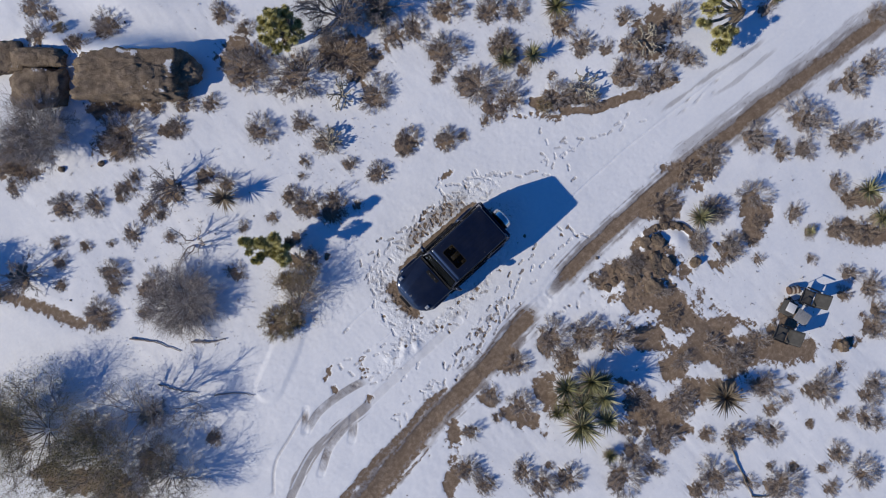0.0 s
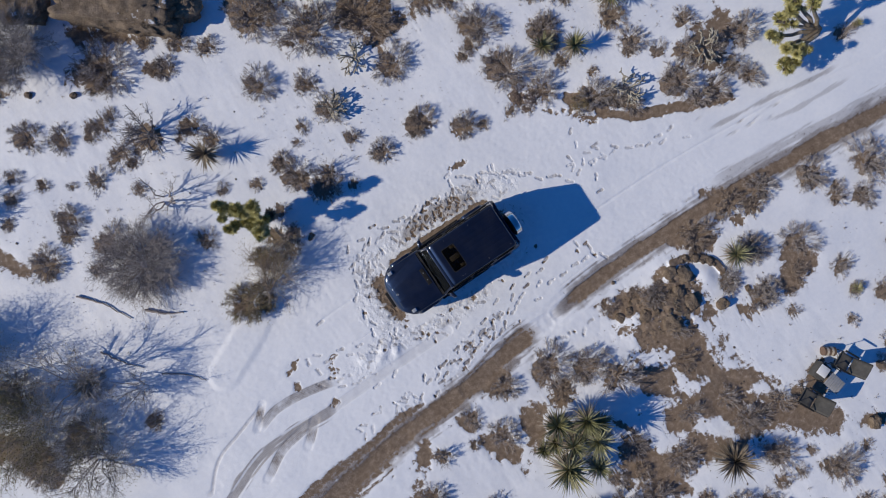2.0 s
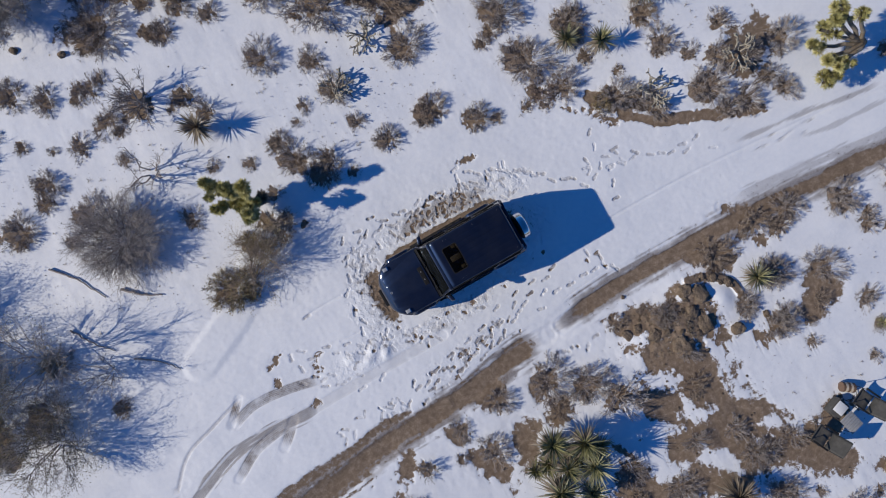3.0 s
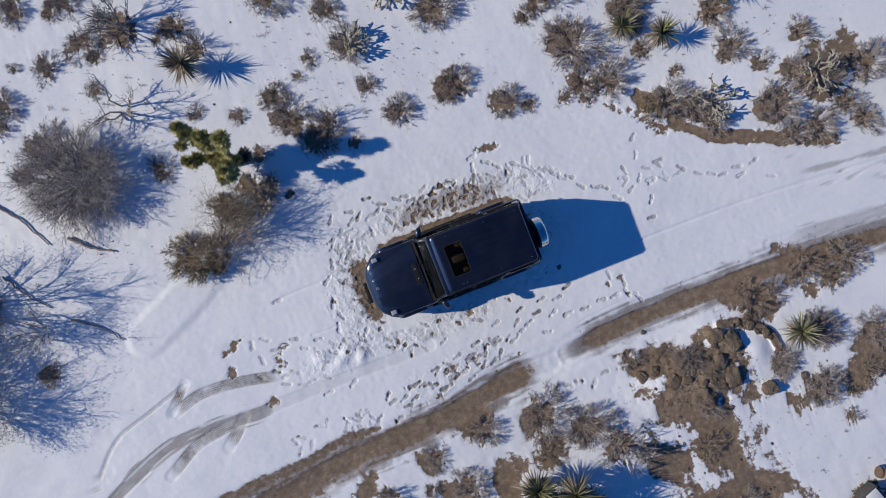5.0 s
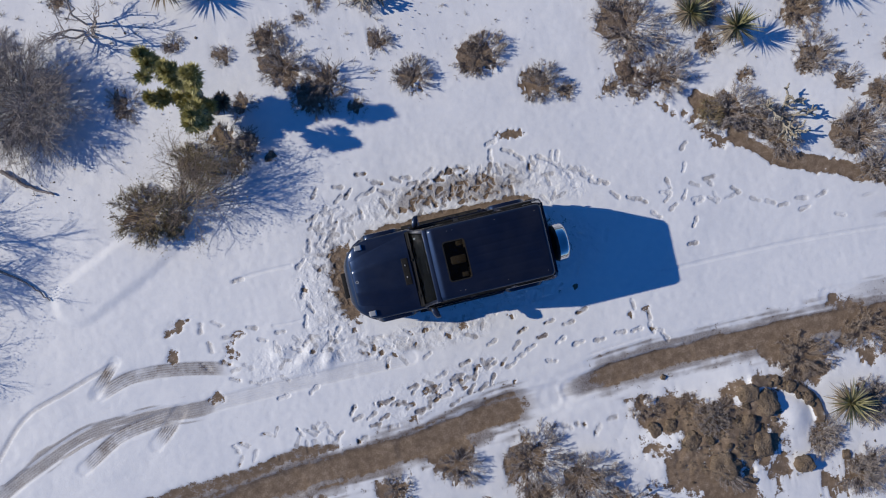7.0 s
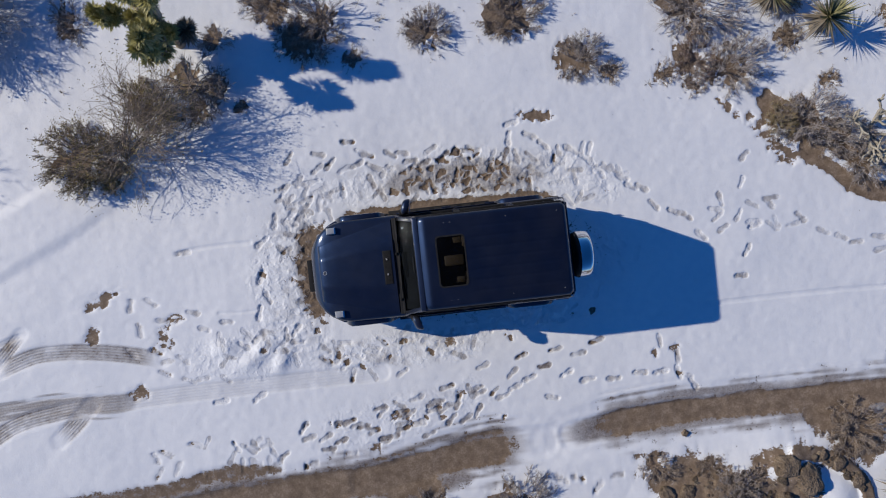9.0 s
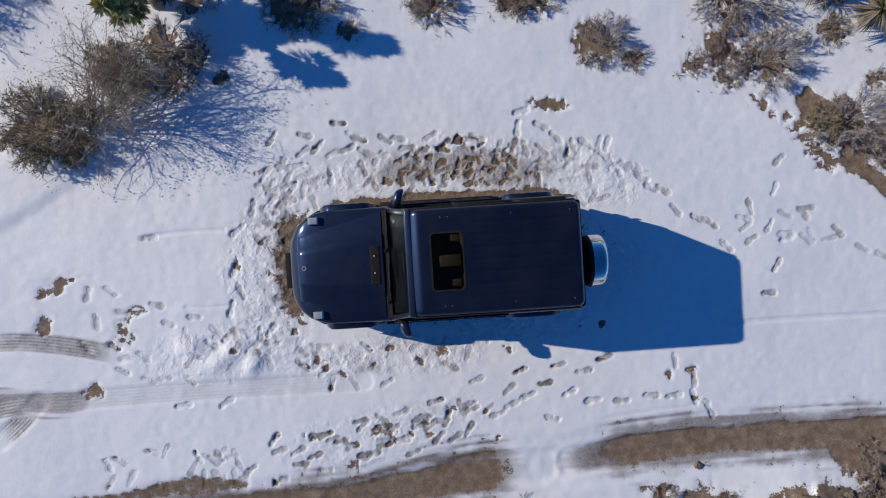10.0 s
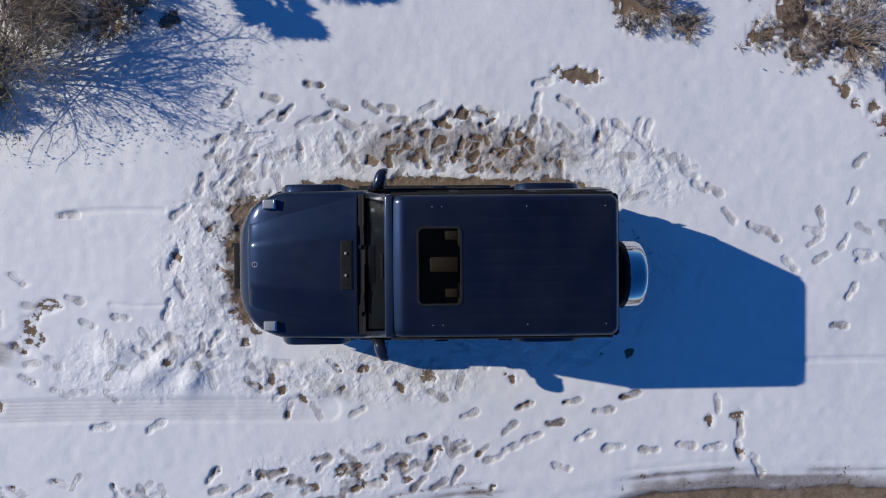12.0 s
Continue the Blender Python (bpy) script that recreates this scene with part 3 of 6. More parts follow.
    def walked(self, points, stride=0.36, width=0.11, worn=0.1, seed=1, depth=0.03, stray=0.05, stain=0.0):
        rng = random.Random(seed)
        line = curve(points)
        run = np.concatenate([[0], np.cumsum(np.linalg.norm(np.diff(line, axis=0), axis=1))])
        left = 1
        for s in np.arange(0, run[-1], stride):
            x, y = np.interp(s, run, line[:, 0]), np.interp(s, run, line[:, 1])
            x2, y2 = np.interp(s + 0.1, run, line[:, 0]), np.interp(s + 0.1, run, line[:, 1])
            a = math.atan2(y2 - y, x2 - x) if s + 0.1 < run[-1] else 0.0
            left = -left
            self.print_of(x - math.sin(a) * width * left + rng.gauss(0, stray), y + math.cos(a) * width * left + rng.gauss(0, stray),
                          a + rng.gauss(0, 0.25) + (math.pi if rng.random() < 0.3 else 0), rng.uniform(0.27, 0.32), depth * rng.uniform(0.7, 1.2), rng.random() if rng.random() < worn else 0.0, stain)

    def trampled(self, cx, cy, rx, ry, count, worn, seed, turn=0.0, stain=0.0):
        rng = random.Random(seed)
        for _ in range(count):
            a, r = rng.uniform(0, 6.283), math.sqrt(rng.random())
            u, v = math.cos(a) * r * rx, math.sin(a) * r * ry
            c, s = math.cos(radians(turn)), math.sin(radians(turn))
            self.print_of(cx + u * c - v * s, cy + u * s + v * c, rng.uniform(0, 6.283), rng.uniform(0.26, 0.32), rng.uniform(0.005, 0.027), rng.random() if rng.random() < worn else 0.0, stain)

    def churned(self, cx, cy, rx, ry, amount, turn=0.0, crust=0.0, grain=1.0, dirt=0.0):
        """Snow or earth kicked into lumps, or broken into crusts with crisp edges."""
        m = 1.4 * max(rx, ry)
        w = self.window(cx - m, cx + m, cy - m, cy + m)
        x, y = self.x[w], self.y[w]
        c, s = math.cos(radians(turn)), math.sin(radians(turn))
        d = np.hypot(((x - cx) * c + (y - cy) * s) / rx, ((y - cy) * c - (x - cx) * s) / ry) + 0.4 * self.rough[w]
        warp = 0.05 * wave(x, y, 0.11, 25)
        lumps = 0.5 * wave(x, y, 0.16 * grain, 21) + 0.35 * wave(x, y, 0.08 * grain, 22) + 0.25 * wave(x, y, 0.045 * grain, 23)
        plates = 0.55 * step(-0.06, 0.06, wave(x + warp, y - warp, 0.21, 26) - 0.2) + 0.45 * step(-0.08, 0.08, wave(x - warp, y + warp, 0.12, 27)) - 0.5 + 0.3 * wave(x, y, 0.045, 28)
        self.slush[w] = np.maximum(self.slush[w], dirt * step(1.1, 0.7, d) * np.clip(1.2 * self.rough[w] + 0.7 * self.fine[w] + 0.15, 0, 1))
        self.crust[w] = np.maximum(self.crust[w], crust * step(1.15, 0.6, d))
        self.z[w] += amount * (1 - 0.5 * crust) * step(1.1, 0.6, d) * ((1 - crust) * lumps + crust * plates)

    def mottled(self, cx, cy, rx, ry, turn, seed, cell=0.125, kept=0.27):
        """Trodden ground worn through in patches, with a net of snow left between them."""
        rng = random.Random(seed)
        m = 1.3 * max(rx, ry)
        w = self.window(cx - m, cx + m, cy - m, cy + m)
        x, y = self.x[w], self.y[w]
        c, s = math.cos(radians(turn)), math.sin(radians(turn))
        f1, f2, who = np.full(x.shape, 9.0), np.full(x.shape, 9.0), np.zeros(x.shape)
        wx, wy = x + 0.05 * wave(x, y, 0.13, 31), y + 0.05 * wave(x, y, 0.13, 32)
        for i in range(int(-m / cell), int(m / cell) + 1):
            for j in range(int(-m / cell), int(m / cell) + 1):
                px, py = cx + (i + rng.uniform(-0.5, 0.5)) * cell, cy + (j + rng.uniform(-0.5, 0.5)) * cell
                a, b = (px - cx) * c + (py - cy) * s, (py - cy) * c - (px - cx) * s
                out = math.hypot(a / rx, b / ry) + rng.gauss(0, 0.3)
                value = 1.0 if out > 1 or rng.random() < kept * (0.5 + 1.6 * out * out) else rng.uniform(0.0, 0.42)
                e = np.hypot(wx - px, (wy - py) * 1.25)
                near = e < f1
                f2 = np.where(near, f1, np.minimum(f2, e))
                f1, who = np.where(near, e, f1), np.where(near, value, who)
        net = step(0.0, 0.024, f2 - f1 + 0.014 * self.fine[w])
        cover = np.clip(1 - (1 - who) * net, 0, 1)
        self.snow[w] = np.minimum(self.snow[w], cover)
        inner = step(1.15, 0.7, np.hypot(((x - cx) * c + (y - cy) * s) / rx, ((y - cy) * c - (x - cx) * s) / ry))
        self.slush[w] = np.maximum(self.slush[w], 0.75 * inner)

    def spot(self, x, y, r):
        """A small hole in the snow down to the earth."""
        self.bare(x, y, r * 1.05, r * 0.75, x * 90, 1.5, 0.1 + 0.25 * (x * 7.7 % 1), 0.8)

    def mesh(self):
        z = self.z + self.dent - 0.024 * (1 - self.snow) + 0.010 * (1 - self.snow) * self.rough
        h, w = z.shape
        k = np.arange(h * w).reshape(h, w)
        f = np.stack([k[:-1, :-1], k[:-1, 1:], k[1:, 1:], k[1:, :-1]], -1).reshape(-1, 4)
        me = mesh_from("ground", np.stack([self.x, self.y, z], -1).reshape(-1, 3), f, SNOW_GROUND, True)
        for name, values in (("snow", self.snow), ("slush", self.slush), ("tread", self.tread), ("crust", self.crust), ("rib", self.rib), ("ribbed", self.ribbed)):
            me.attributes.new(name, "FLOAT", "POINT").data.foreach_set("value", values.astype("f4").ravel())
        self.top = z
        return me

    def at(self, x, y):
        return float(self.top[min(np.searchsorted(self.ys, y), len(self.ys) - 1), min(np.searchsorted(self.xs, x), len(self.xs) - 1)])


land = Ground()
RUT = [(24, -4.9), (19.61, -4.51), (16.79, -4.27), (14.13, -3.92), (11.42, -3.64), (8.6, -3.45), (6.6, -3.38), (5.0, -3.36), (3.92, -3.35), (2.84, -3.42), (1.9, -3.55)]
RUT_ON = [(1.35, -3.60), (0.7, -3.60), (0.16, -3.63), (-0.92, -3.78), (-1.7, -3.93), (-2.71, -3.98), (-3.95, -4.02), (-5.33, -4.12), (-6.84, -4.3), (-8.8, -4.55), (-11.39, -4.86), (-16, -5.5)]
RUT_THIN = [(-3.6, -3.5), (-4.68, -3.48), (-5.89, -3.7), (-7.22, -3.74), (-9.13, -3.94), (-12, -4.3)]


BARE_EAST = [(4.5, -4.9, 1.15, 0.65), (5.4, -5.1, 0.8, 0.85), (5.75, -4.5, 0.5, 0.32), (6.05, -4.8, 0.3, 0.42), (5.7, -5.8, 0.42, 0.3), (6.1, -6.35, 0.3, 0.26), (5.2, -7.1, 0.4, 0.3), (6.75, -3.9, 0.38, 0.25), (4.98, -6.84, 0.95, 0.6), (7.3, -7.05, 0.3, 0.25), (6.5, -10.6, 1.0, 0.7), (3.6, -7.4, 0.8, 0.5), (4.13, -5.97, 1.03, 0.47), (4.89, -7.4, 0.99, 0.6), (4.87, -8.7, 0.73, 0.52), (5.8, -8.82, 0.69, 0.28), (4.35, -8.95, 1.2, 0.6), (5.09, -10.07, 0.9, 0.43), (3.41, -8.67, 0.52, 0.6), (3.72, -10.27, 0.97, 0.43), (7.05, -10.69, 0.69, 0.6), (7.48, -11.67, 0.77, 0.39), (8.76, -12.55, 0.6, 0.28), (9.64, -6.6, 0.52, 0.47), (9.13, -7.16, 0.39, 0.43), (8.04, -10.42, 0.47, 0.69), (7.35, -4.08, 0.6, 0.47), (8.8, -3.49, 0.69, 0.28), (-0.89, -6.32, 0.43, 0.9), (0.45, -5.82, 0.49, 0.39)]
BARE_REST = [(1.36, -8.98, 0.6, 0.77), (1.96, -10.25, 0.56, 0.6), (-2.07, -6.34, 0.77, 0.32), (-1.14, -4.36, 0.43, 0.39), (-2.73, -4.84, 0.34, 0.21), (-4.58, -4.96, 0.26, 0.47), (-5.73, -6.21, 0.21, 0.77), (11.96, -9.44, 0.6, 0.39), (12.59, -10.22, 0.69, 0.39), (13.24, -9.04, 0.56, 0.28), (-0.94, 10.85, 0.86, 0.64), (2.07, 8.43, 0.99, 0.64), (-6.69, 11.75, 0.69, 0.32), (-10.02, 13.55, 0.99, 0.43), (-4.69, 10.81, 0.39, 0.21), (-5.36, 12.45, 0.97, 0.21), (11.54, 1.1, 0.64, 0.73), (8.76, -4.33, 0.26, 0.17)]
PRINTS_UP = [(-2.77, 2.18, 55), (-2.93, 1.58, 60), (-2.21, 2.2, -15), (-1.65, 2.36, -5), (-1.32, 2.08, -20), (-0.89, 2.06, -35), (-2.02, 1.99, 45), (-1.53, 1.94, 20), (-1.23, 1.86, -30), (-0.53, 1.89, 5), (-0.29, 1.82, 20), (0.09, 1.9, 40), (0.52, 1.96, -5), (0.43, 1.79, -70), (1.4, 2.38, 10), (1.33, 2.1, 80), (1.72, 2.12, -30), (1.96, 1.93, -45), (2.46, 1.78, -35), (2.77, 1.55, -45), (2.96, 1.31, -60), (3.38, 1.16, -30), (3.71, 0.93, -35), (3.9, 0.58, -50), (4.28, 0.42, -25), (4.48, 0.31, -40), (5.05, 0.36, -15), (4.73, -0.08, -45), (5.55, -0.45, 55), (5.76, -0, 20)]
PRINTS_DOWN = [(5.39, -0.92, 0), (3.52, 0.98, -30), (-3.16, 1.05, 80), (-2.86, 1.11, 45), (-3.43, 0.69, 35), (-3.52, 0.07, 65), (-3.43, -0.32, -70), (-3.61, -0.6, 75), (-3.66, -1.05, 30), (-2.97, -1, 50), (-4.9, 0.65, 0), (-4.49, -2.15, 5), (-3.78, -2.15, 30), (-2.18, -2.8, 20), (-3.03, -2.81, 50), (-1.55, -2.69, 45), (-1.07, -2.77, 30), (-0.61, -2.75, 10), (-0.3, -2.97, 45), (-0.92, -2.96, 15), (0.21, -2.87, 60), (0.94, -2.52, 20), (1.22, -2.38, 20), (1.62, -2.77, -15), (1.93, -2.36, 25), (2.31, -2.53, 5), (2.8, -2.56, 0), (3.3, -2.51, -5), (3.69, -2.53, 5), (4.03, -2.58, -75), (4.28, -2.84, -60), (-0.16, -2.66, 70)]
SPOTS = [(-0.17, -1.51, 0.08), (0.95, -1.58, 0.08), (-2.25, -1.52, 0.08), (-0.54, -1.69, 0.05), (-1.84, -1.8, 0.05), (-1.32, -1.7, 0.05), (-0.98, -1.4, 0.04), (-0.12, -2.54, 0.09), (-1.33, -2.79, 0.08), (-1.07, -2.91, 0.08), (-1.71, -3.31, 0.08), (0.67, -3.07, 0.05), (-2.41, -2.81, 0.07), (-3.59, -1.29, 0.05), (4, -2.13, 0.08), (3.61, -2.16, 0.06), (4.03, -2.61, 0.05), (2.55, -1.28, 0.06), (2.2, -1.25, 0.04), (-2.1, -1.69, 0.05), (-0.77, -2.84, 0.05), (-0.47, -2.92, 0.06), (-3.5, 0.09, 0.07), (-5.47, -0.82, 0.1), (-5.65, -1.08, 0.07)]


def shape_land():
    # the hump of earth and stones beside the road, and low banks
    land.hill(5.2, -5.4, 1.0, 0.85, 0.28)
    land.hill(4.0, -5.2, 0.7, 0.5, 0.12)
    land.hill(5.9, -4.6, 0.45, 0.3, 0.2, -40)
    land.hill(6.75, -5.3, 0.35, 0.4, 0.12)
    land.hill(9.5, 1.2, 3.5, 0.9, 0.15, -14)
    # the snowy bank behind the boulders
    land.hill(-3.76, 13.64, 2.0, 0.6, 0.8, -41)
    land.hill(-5.6, 15.9, 1.2, 0.7, 0.4, -41)
    land.hill(-2.5, 15.6, 1.6, 0.8, 0.25, -41)
    # wheel ruts worn down to the earth
    land.strip(RUT, 0.46, 0.35, 0.02, 0.75, 0.9, fade=0.9, streak=0.3, soft=0.5)
    land.strip(RUT, 0.235, 0.22, 0.025, fade=1.0, streak=0.35, soft=0.35)
    land.strip([(4.6, -3.36), (2.84, -3.42), (1.4, -3.59)], 0.27, 0.25, 0.01, 1.0, 1.0, fade=0.9, streak=0.3)
    land.strip([(1.2, -3.6), (0.16, -3.63), (-2.0, -3.95)], 0.3, 0.25, 0.01, 1.0, 1.0, fade=0.8, streak=0.3)
    land.strip(RUT_ON, 0.5, 0.35, 0.02, 0.7, 1.0, fade=0.9, streak=0.35, soft=0.5)
    land.strip([(-3.0, -3.7), (-5.5, -3.95), (-8.9, -4.3), (-12, -4.7)], 0.32, 0.5, 0.0, 0.6, 1.0, fade=0.9, streak=0.5, soft=0.5)
    land.strip(RUT_ON, 0.30, 0.25, 0.025, fade=1.0, streak=0.35, soft=0.35)
    land.strip([(-4.8, -4.15), (-6.9, -4.5), (-8.8, -4.85), (-11.4, -5.2), (-16, -5.9)], 0.34, 0.5, 0.02, 0.35, 0.7, fade=1.0, streak=0.7)
    land.strip(RUT_THIN, 0.13, 0.9, 0.01, 0.3, 0.9, soft=0.5)
    land.strip([(8.16, -2.82), (11.42, -3.1), (14.13, -3.4), (19.6, -4.0)], 0.2, 0.5, 0.01, 0.8, 0.45, fade=1.5, streak=0.9)
    land.strip([(9.52, -1.23), (10.46, -1.36), (12.1, -1.54), (13.25, -1.76), (14.7, -1.94)], 0.07, 1.0, 0.006, 0.8, 0.55, fade=0.6, streak=0.6)
    land.strip([(11.38, -2.1), (12.52, -2.34), (14.29, -2.46), (14.8, -2.49)], 0.06, 1.0, 0.005, 1.0, 0.4, fade=0.6, streak=0.6)
    # banks of bare earth along the road
    for x, y, r in ((5.35, 2.4, 0.05), (5.5, 2.28, 0.08), (5.68, 2.14, 0.09), (5.86, 2.02, 0.1), (6.05, 1.86, 0.11), (6.2, 1.7, 0.12), (6.36, 1.52, 0.13), (6.5, 1.32, 0.12), (6.66, 1.16, 0.1)):
        land.spot(x, y, r)
    land.strip([(6.95, 1.3), (7.3, 0.95), (7.8, 0.55), (8.63, 0.18), (9.89, -0.35), (11.01, -0.78)], 0.17, 0.9)
    land.strip([(6.3, 2.2), (7.1, 1.6), (7.9, 0.9)], 0.16, 1.3)
    land.strip([(-14.9, 12.6), (-13.54, 10.38), (-12.86, 9.25), (-12.45, 8.45), (-12.03, 7.5)], 0.24, 0.35, soft=0.45, lowest=0.05)
    for x, y, rx, ry in BARE_EAST + BARE_REST:
        land.bare(x, y, rx * 1.15, ry * 1.15, -42, 1.0, 0.0, 0.5)
    land.bare(-15.6, 2.9, 1.0, 0.6, -45, 0.55)
    land.strip([(6.0, -4.3), (6.5, -4.42), (6.95, -4.7), (7.25, -5.05), (7.32, -5.45)], 0.13, 0.35, -0.1, soft=0.4)
    land.strip([(4.4, -6.2), (4.8, -7.0), (5.1, -7.74), (5.2, -8.6)], 0.36, 0.8, soft=0.4)
    land.strip([(1.67, -9.37), (1.62, -10.27), (1.07, -10.84)], 0.28, 0.8, soft=0.4)
    land.bare(-16.6, 6.3, 0.5, 0.9, 0, 0.55)
    land.strip([(-16.83, 4.46), (-15.91, 2.99), (-14.96, 1.23)], 0.42, 0.8)
    land.bare(1.85, 2.47, 0.26, 0.11, -8, 0.7)
    land.bare(10.85, 0.95, 0.75, 0.5, -60, 0.3)
    land.hill(10.9, 1.0, 0.7, 0.5, 0.22, -60)
    land.bare(1.62, -7.95, 0.14, 0.5, 25, 0.5)
    land.churned(5.0, -5.4, 1.5, 1.2, 0.07, grain=1.8)
    land.churned(4.7, -8.6, 1.2, 2.0, 0.06, grain=5)
    land.churned(0.3, 1.5, 2.6, 0.55, 0.020, crust=0.9, dirt=0.6)
    land.churned(-2.9, 0.0, 0.75, 1.7, 0.021, crust=0.9, dirt=0.4)
    land.churned(-3.9, -1.3, 1.5, 0.5, 0.018, crust=0.8)
    for x, y in ((-3.6, -1.25), (-3.9, -1.5), (-3.3, -1.5), (-4.3, -1.2)):
        land.hill(x, y, 0.24, 0.16, 0.065, x * 90)
    land.churned(-1.0, -1.55, 1.9, 0.4, 0.016, crust=0.9, dirt=0.5)
    land.churned(-1.3, -2.8, 1.9, 0.45, 0.010, 10, 0.6, dirt=0.25)
    land.churned(2.4, 1.35, 1.1, 0.5, 0.022, -30, 0.9)
    land.churned(1.2, -1.15, 1.5, 0.4, 0.02, crust=0.9)
    land.churned(2.6, -0.2, 0.9, 0.8, 0.016, crust=0.8)
    land.mottled(0.80, 1.47, 0.92, 0.34, -10, 3)
    land.mottled(-0.45, 1.55, 0.65, 0.26, 8, 4, 0.12, 0.7)
    for x, y, r in SPOTS:
        land.spot(x, y, r)
    # trodden and melted ground round the car
    land.bare(0.0, 0.98, 2.0, 0.125, 0, 0.9)
    land.bare(0.0, 0.0, 2.45, 0.95, 0, 0.05)
    land.bare(-2.42, 0.0, 0.36, 0.82, 0, 0.9, 0.0, 0.5)
    land.mottled(-2.62, 0.1, 0.26, 0.95, 0, 6, 0.12, 0.5)
    for places in (SHRUBS_THIN, SHRUBS_BARE_FOOT):
        for x, y, r in places:
            k = 0.66 if places is SHRUBS_THIN else 0.7
            land.bare(x - SHADE[0] * 0.22 * r, y - SHADE[1] * 0.22 * r, r * k, r * k, 0, 0.95)
    rng = random.Random(77)
    for x, y, a in PRINTS_UP + PRINTS_DOWN:
        land.print_of(x, y, radians(a + rng.choice((0, 180))), rng.uniform(0.29, 0.33), rng.uniform(0.03, 0.045), rng.random() * 0.8 if rng.random() < (0.45 if y < -2.4 and x < 0.4 else 0.2) else 0.0, 0.8 if y < -2.4 and x < 0.4 or y > 1.75 and x < 1.2 else 0.3)
    land.walked([(-3.0, 1.15), (-2.4, 1.75), (-1.6, 2.0), (-0.8, 1.85), (0.2, 1.85), (1.0, 1.7)], worn=0.2, seed=2, stray=0.08)
    land.trampled(0.3, 1.5, 1.7, 0.45, 46, 0.25, 4, 0, 0.8)
    land.trampled(2.4, 1.3, 1.0, 0.5, 30, 0.05, 5)
    land.trampled(-2.75, 0.3, 0.35, 1.2, 36, 0.2, 6)
    land.trampled(-2.4, 1.4, 0.7, 0.4, 18, 0.15, 7, 0, 0.6)
    land.trampled(-1.2, -1.6, 1.6, 0.4, 26, 0.12, 8)
    land.walked([(-3.4, -3.2), (-2.4, -2.9), (-1.4, -2.75), (-0.5, -2.5), (0.5, -2.2), (1.6, -1.95), (2.6, -1.95)], seed=9, worn=0.2, stray=0.09, stain=0.8)
    land.walked([(-2.9, -3.35), (-2.0, -3.2), (-1.0, -3.05), (0.0, -2.8), (0.8, -2.55)], seed=33, worn=0.3, stray=0.07, stain=0.8)
    land.walked([(-2.3, -3.0), (-1.5, -2.95), (-0.6, -2.75), (0.3, -2.5)], seed=34, worn=0.3, stray=0.06, stain=0.8)
    land.trampled(-0.9, -2.75, 1.5, 0.4, 8, 0.2, 10, 10, 0.8)
    land.walked([(3.9, -1.95), (4.0, -2.4), (4.3, -2.6)], seed=12, worn=0.5)
    land.walked([(5.1, -0.1), (5.6, 0.3), (6.2, 0.1), (7.0, -0.3), (8.2, -0.7), (9.6, -0.95)], seed=13, stray=0.12)
    land.walked([(5.3, 0.2), (5.5, 1.0), (5.9, 1.3)], seed=14)
    land.walked([(10.3, -1.7), (11.2, -1.9), (12.4, -2.0)], seed=15, worn=0.3)
    land.trampled(6.2, 0.2, 1.0, 0.35, 4, 0.1, 16)
    land.walked([(-2.9, -1.3), (-3.8, -1.0), (-4.8, -0.6), (-5.8, -0.2)], seed=17, worn=0.3)
    land.walked([(-5.9, -0.3), (-6.0, -1.0), (-5.4, -1.4)], seed=18, worn=0.7)
    land.trampled(-4.2, -1.3, 1.5, 0.5, 16, 0.06, 19)
    land.trampled(-4.6, -3.2, 1.3, 0.4, 22, 0.3, 20)
    land.trampled(1.3, -1.05, 1.1, 0.35, 26, 0.12, 31, 0, -1)
    land.trampled(2.8, -0.3, 0.7, 0.6, 22, 0.0, 32, 0, -1)
    land.walked([(1.6, -4.3), (2.3, -4.5), (3.0, -4.4)], seed=21)
    for x, y, rx, ry, a in ((-6.48, -0.08, 0.3, 0.1, 20), (-5.44, -0.9, 0.16, 0.13, 60), (-6.72, -0.7, 0.14, 0.1, 80), (-5.99, -1.82, 0.15, 0.12, 10), (-5.2, -0.55, 0.12, 0.08, 0)):
        land.bare(x, y, rx, ry, a, 1.0, 0.12, 0.6)
    # thin drag marks beside the nose of the car
    land.strip([(-4.99, 0.68), (-4.32, 0.72), (-3.64, 0.71)], 0.035, 0.9, 0.010, 1.0)
    land.strip([(-4.36, -0.52), (-4.02, -0.55), (-3.67, -0.55)], 0.025, 0.6, 0.008, 1.0)
    # tyre marks where the car turned
    land.strip([(-5.6, -1.95), (-6.46, -1.95), (-7.2, -1.88), (-7.88, -1.87), (-9.05, -1.98), (-10.56, -2.58), (-11.6, -3.1)], 0.18, 0.4, 0.0, 1.0, 0.8, fade=0.8, streak=0.9)
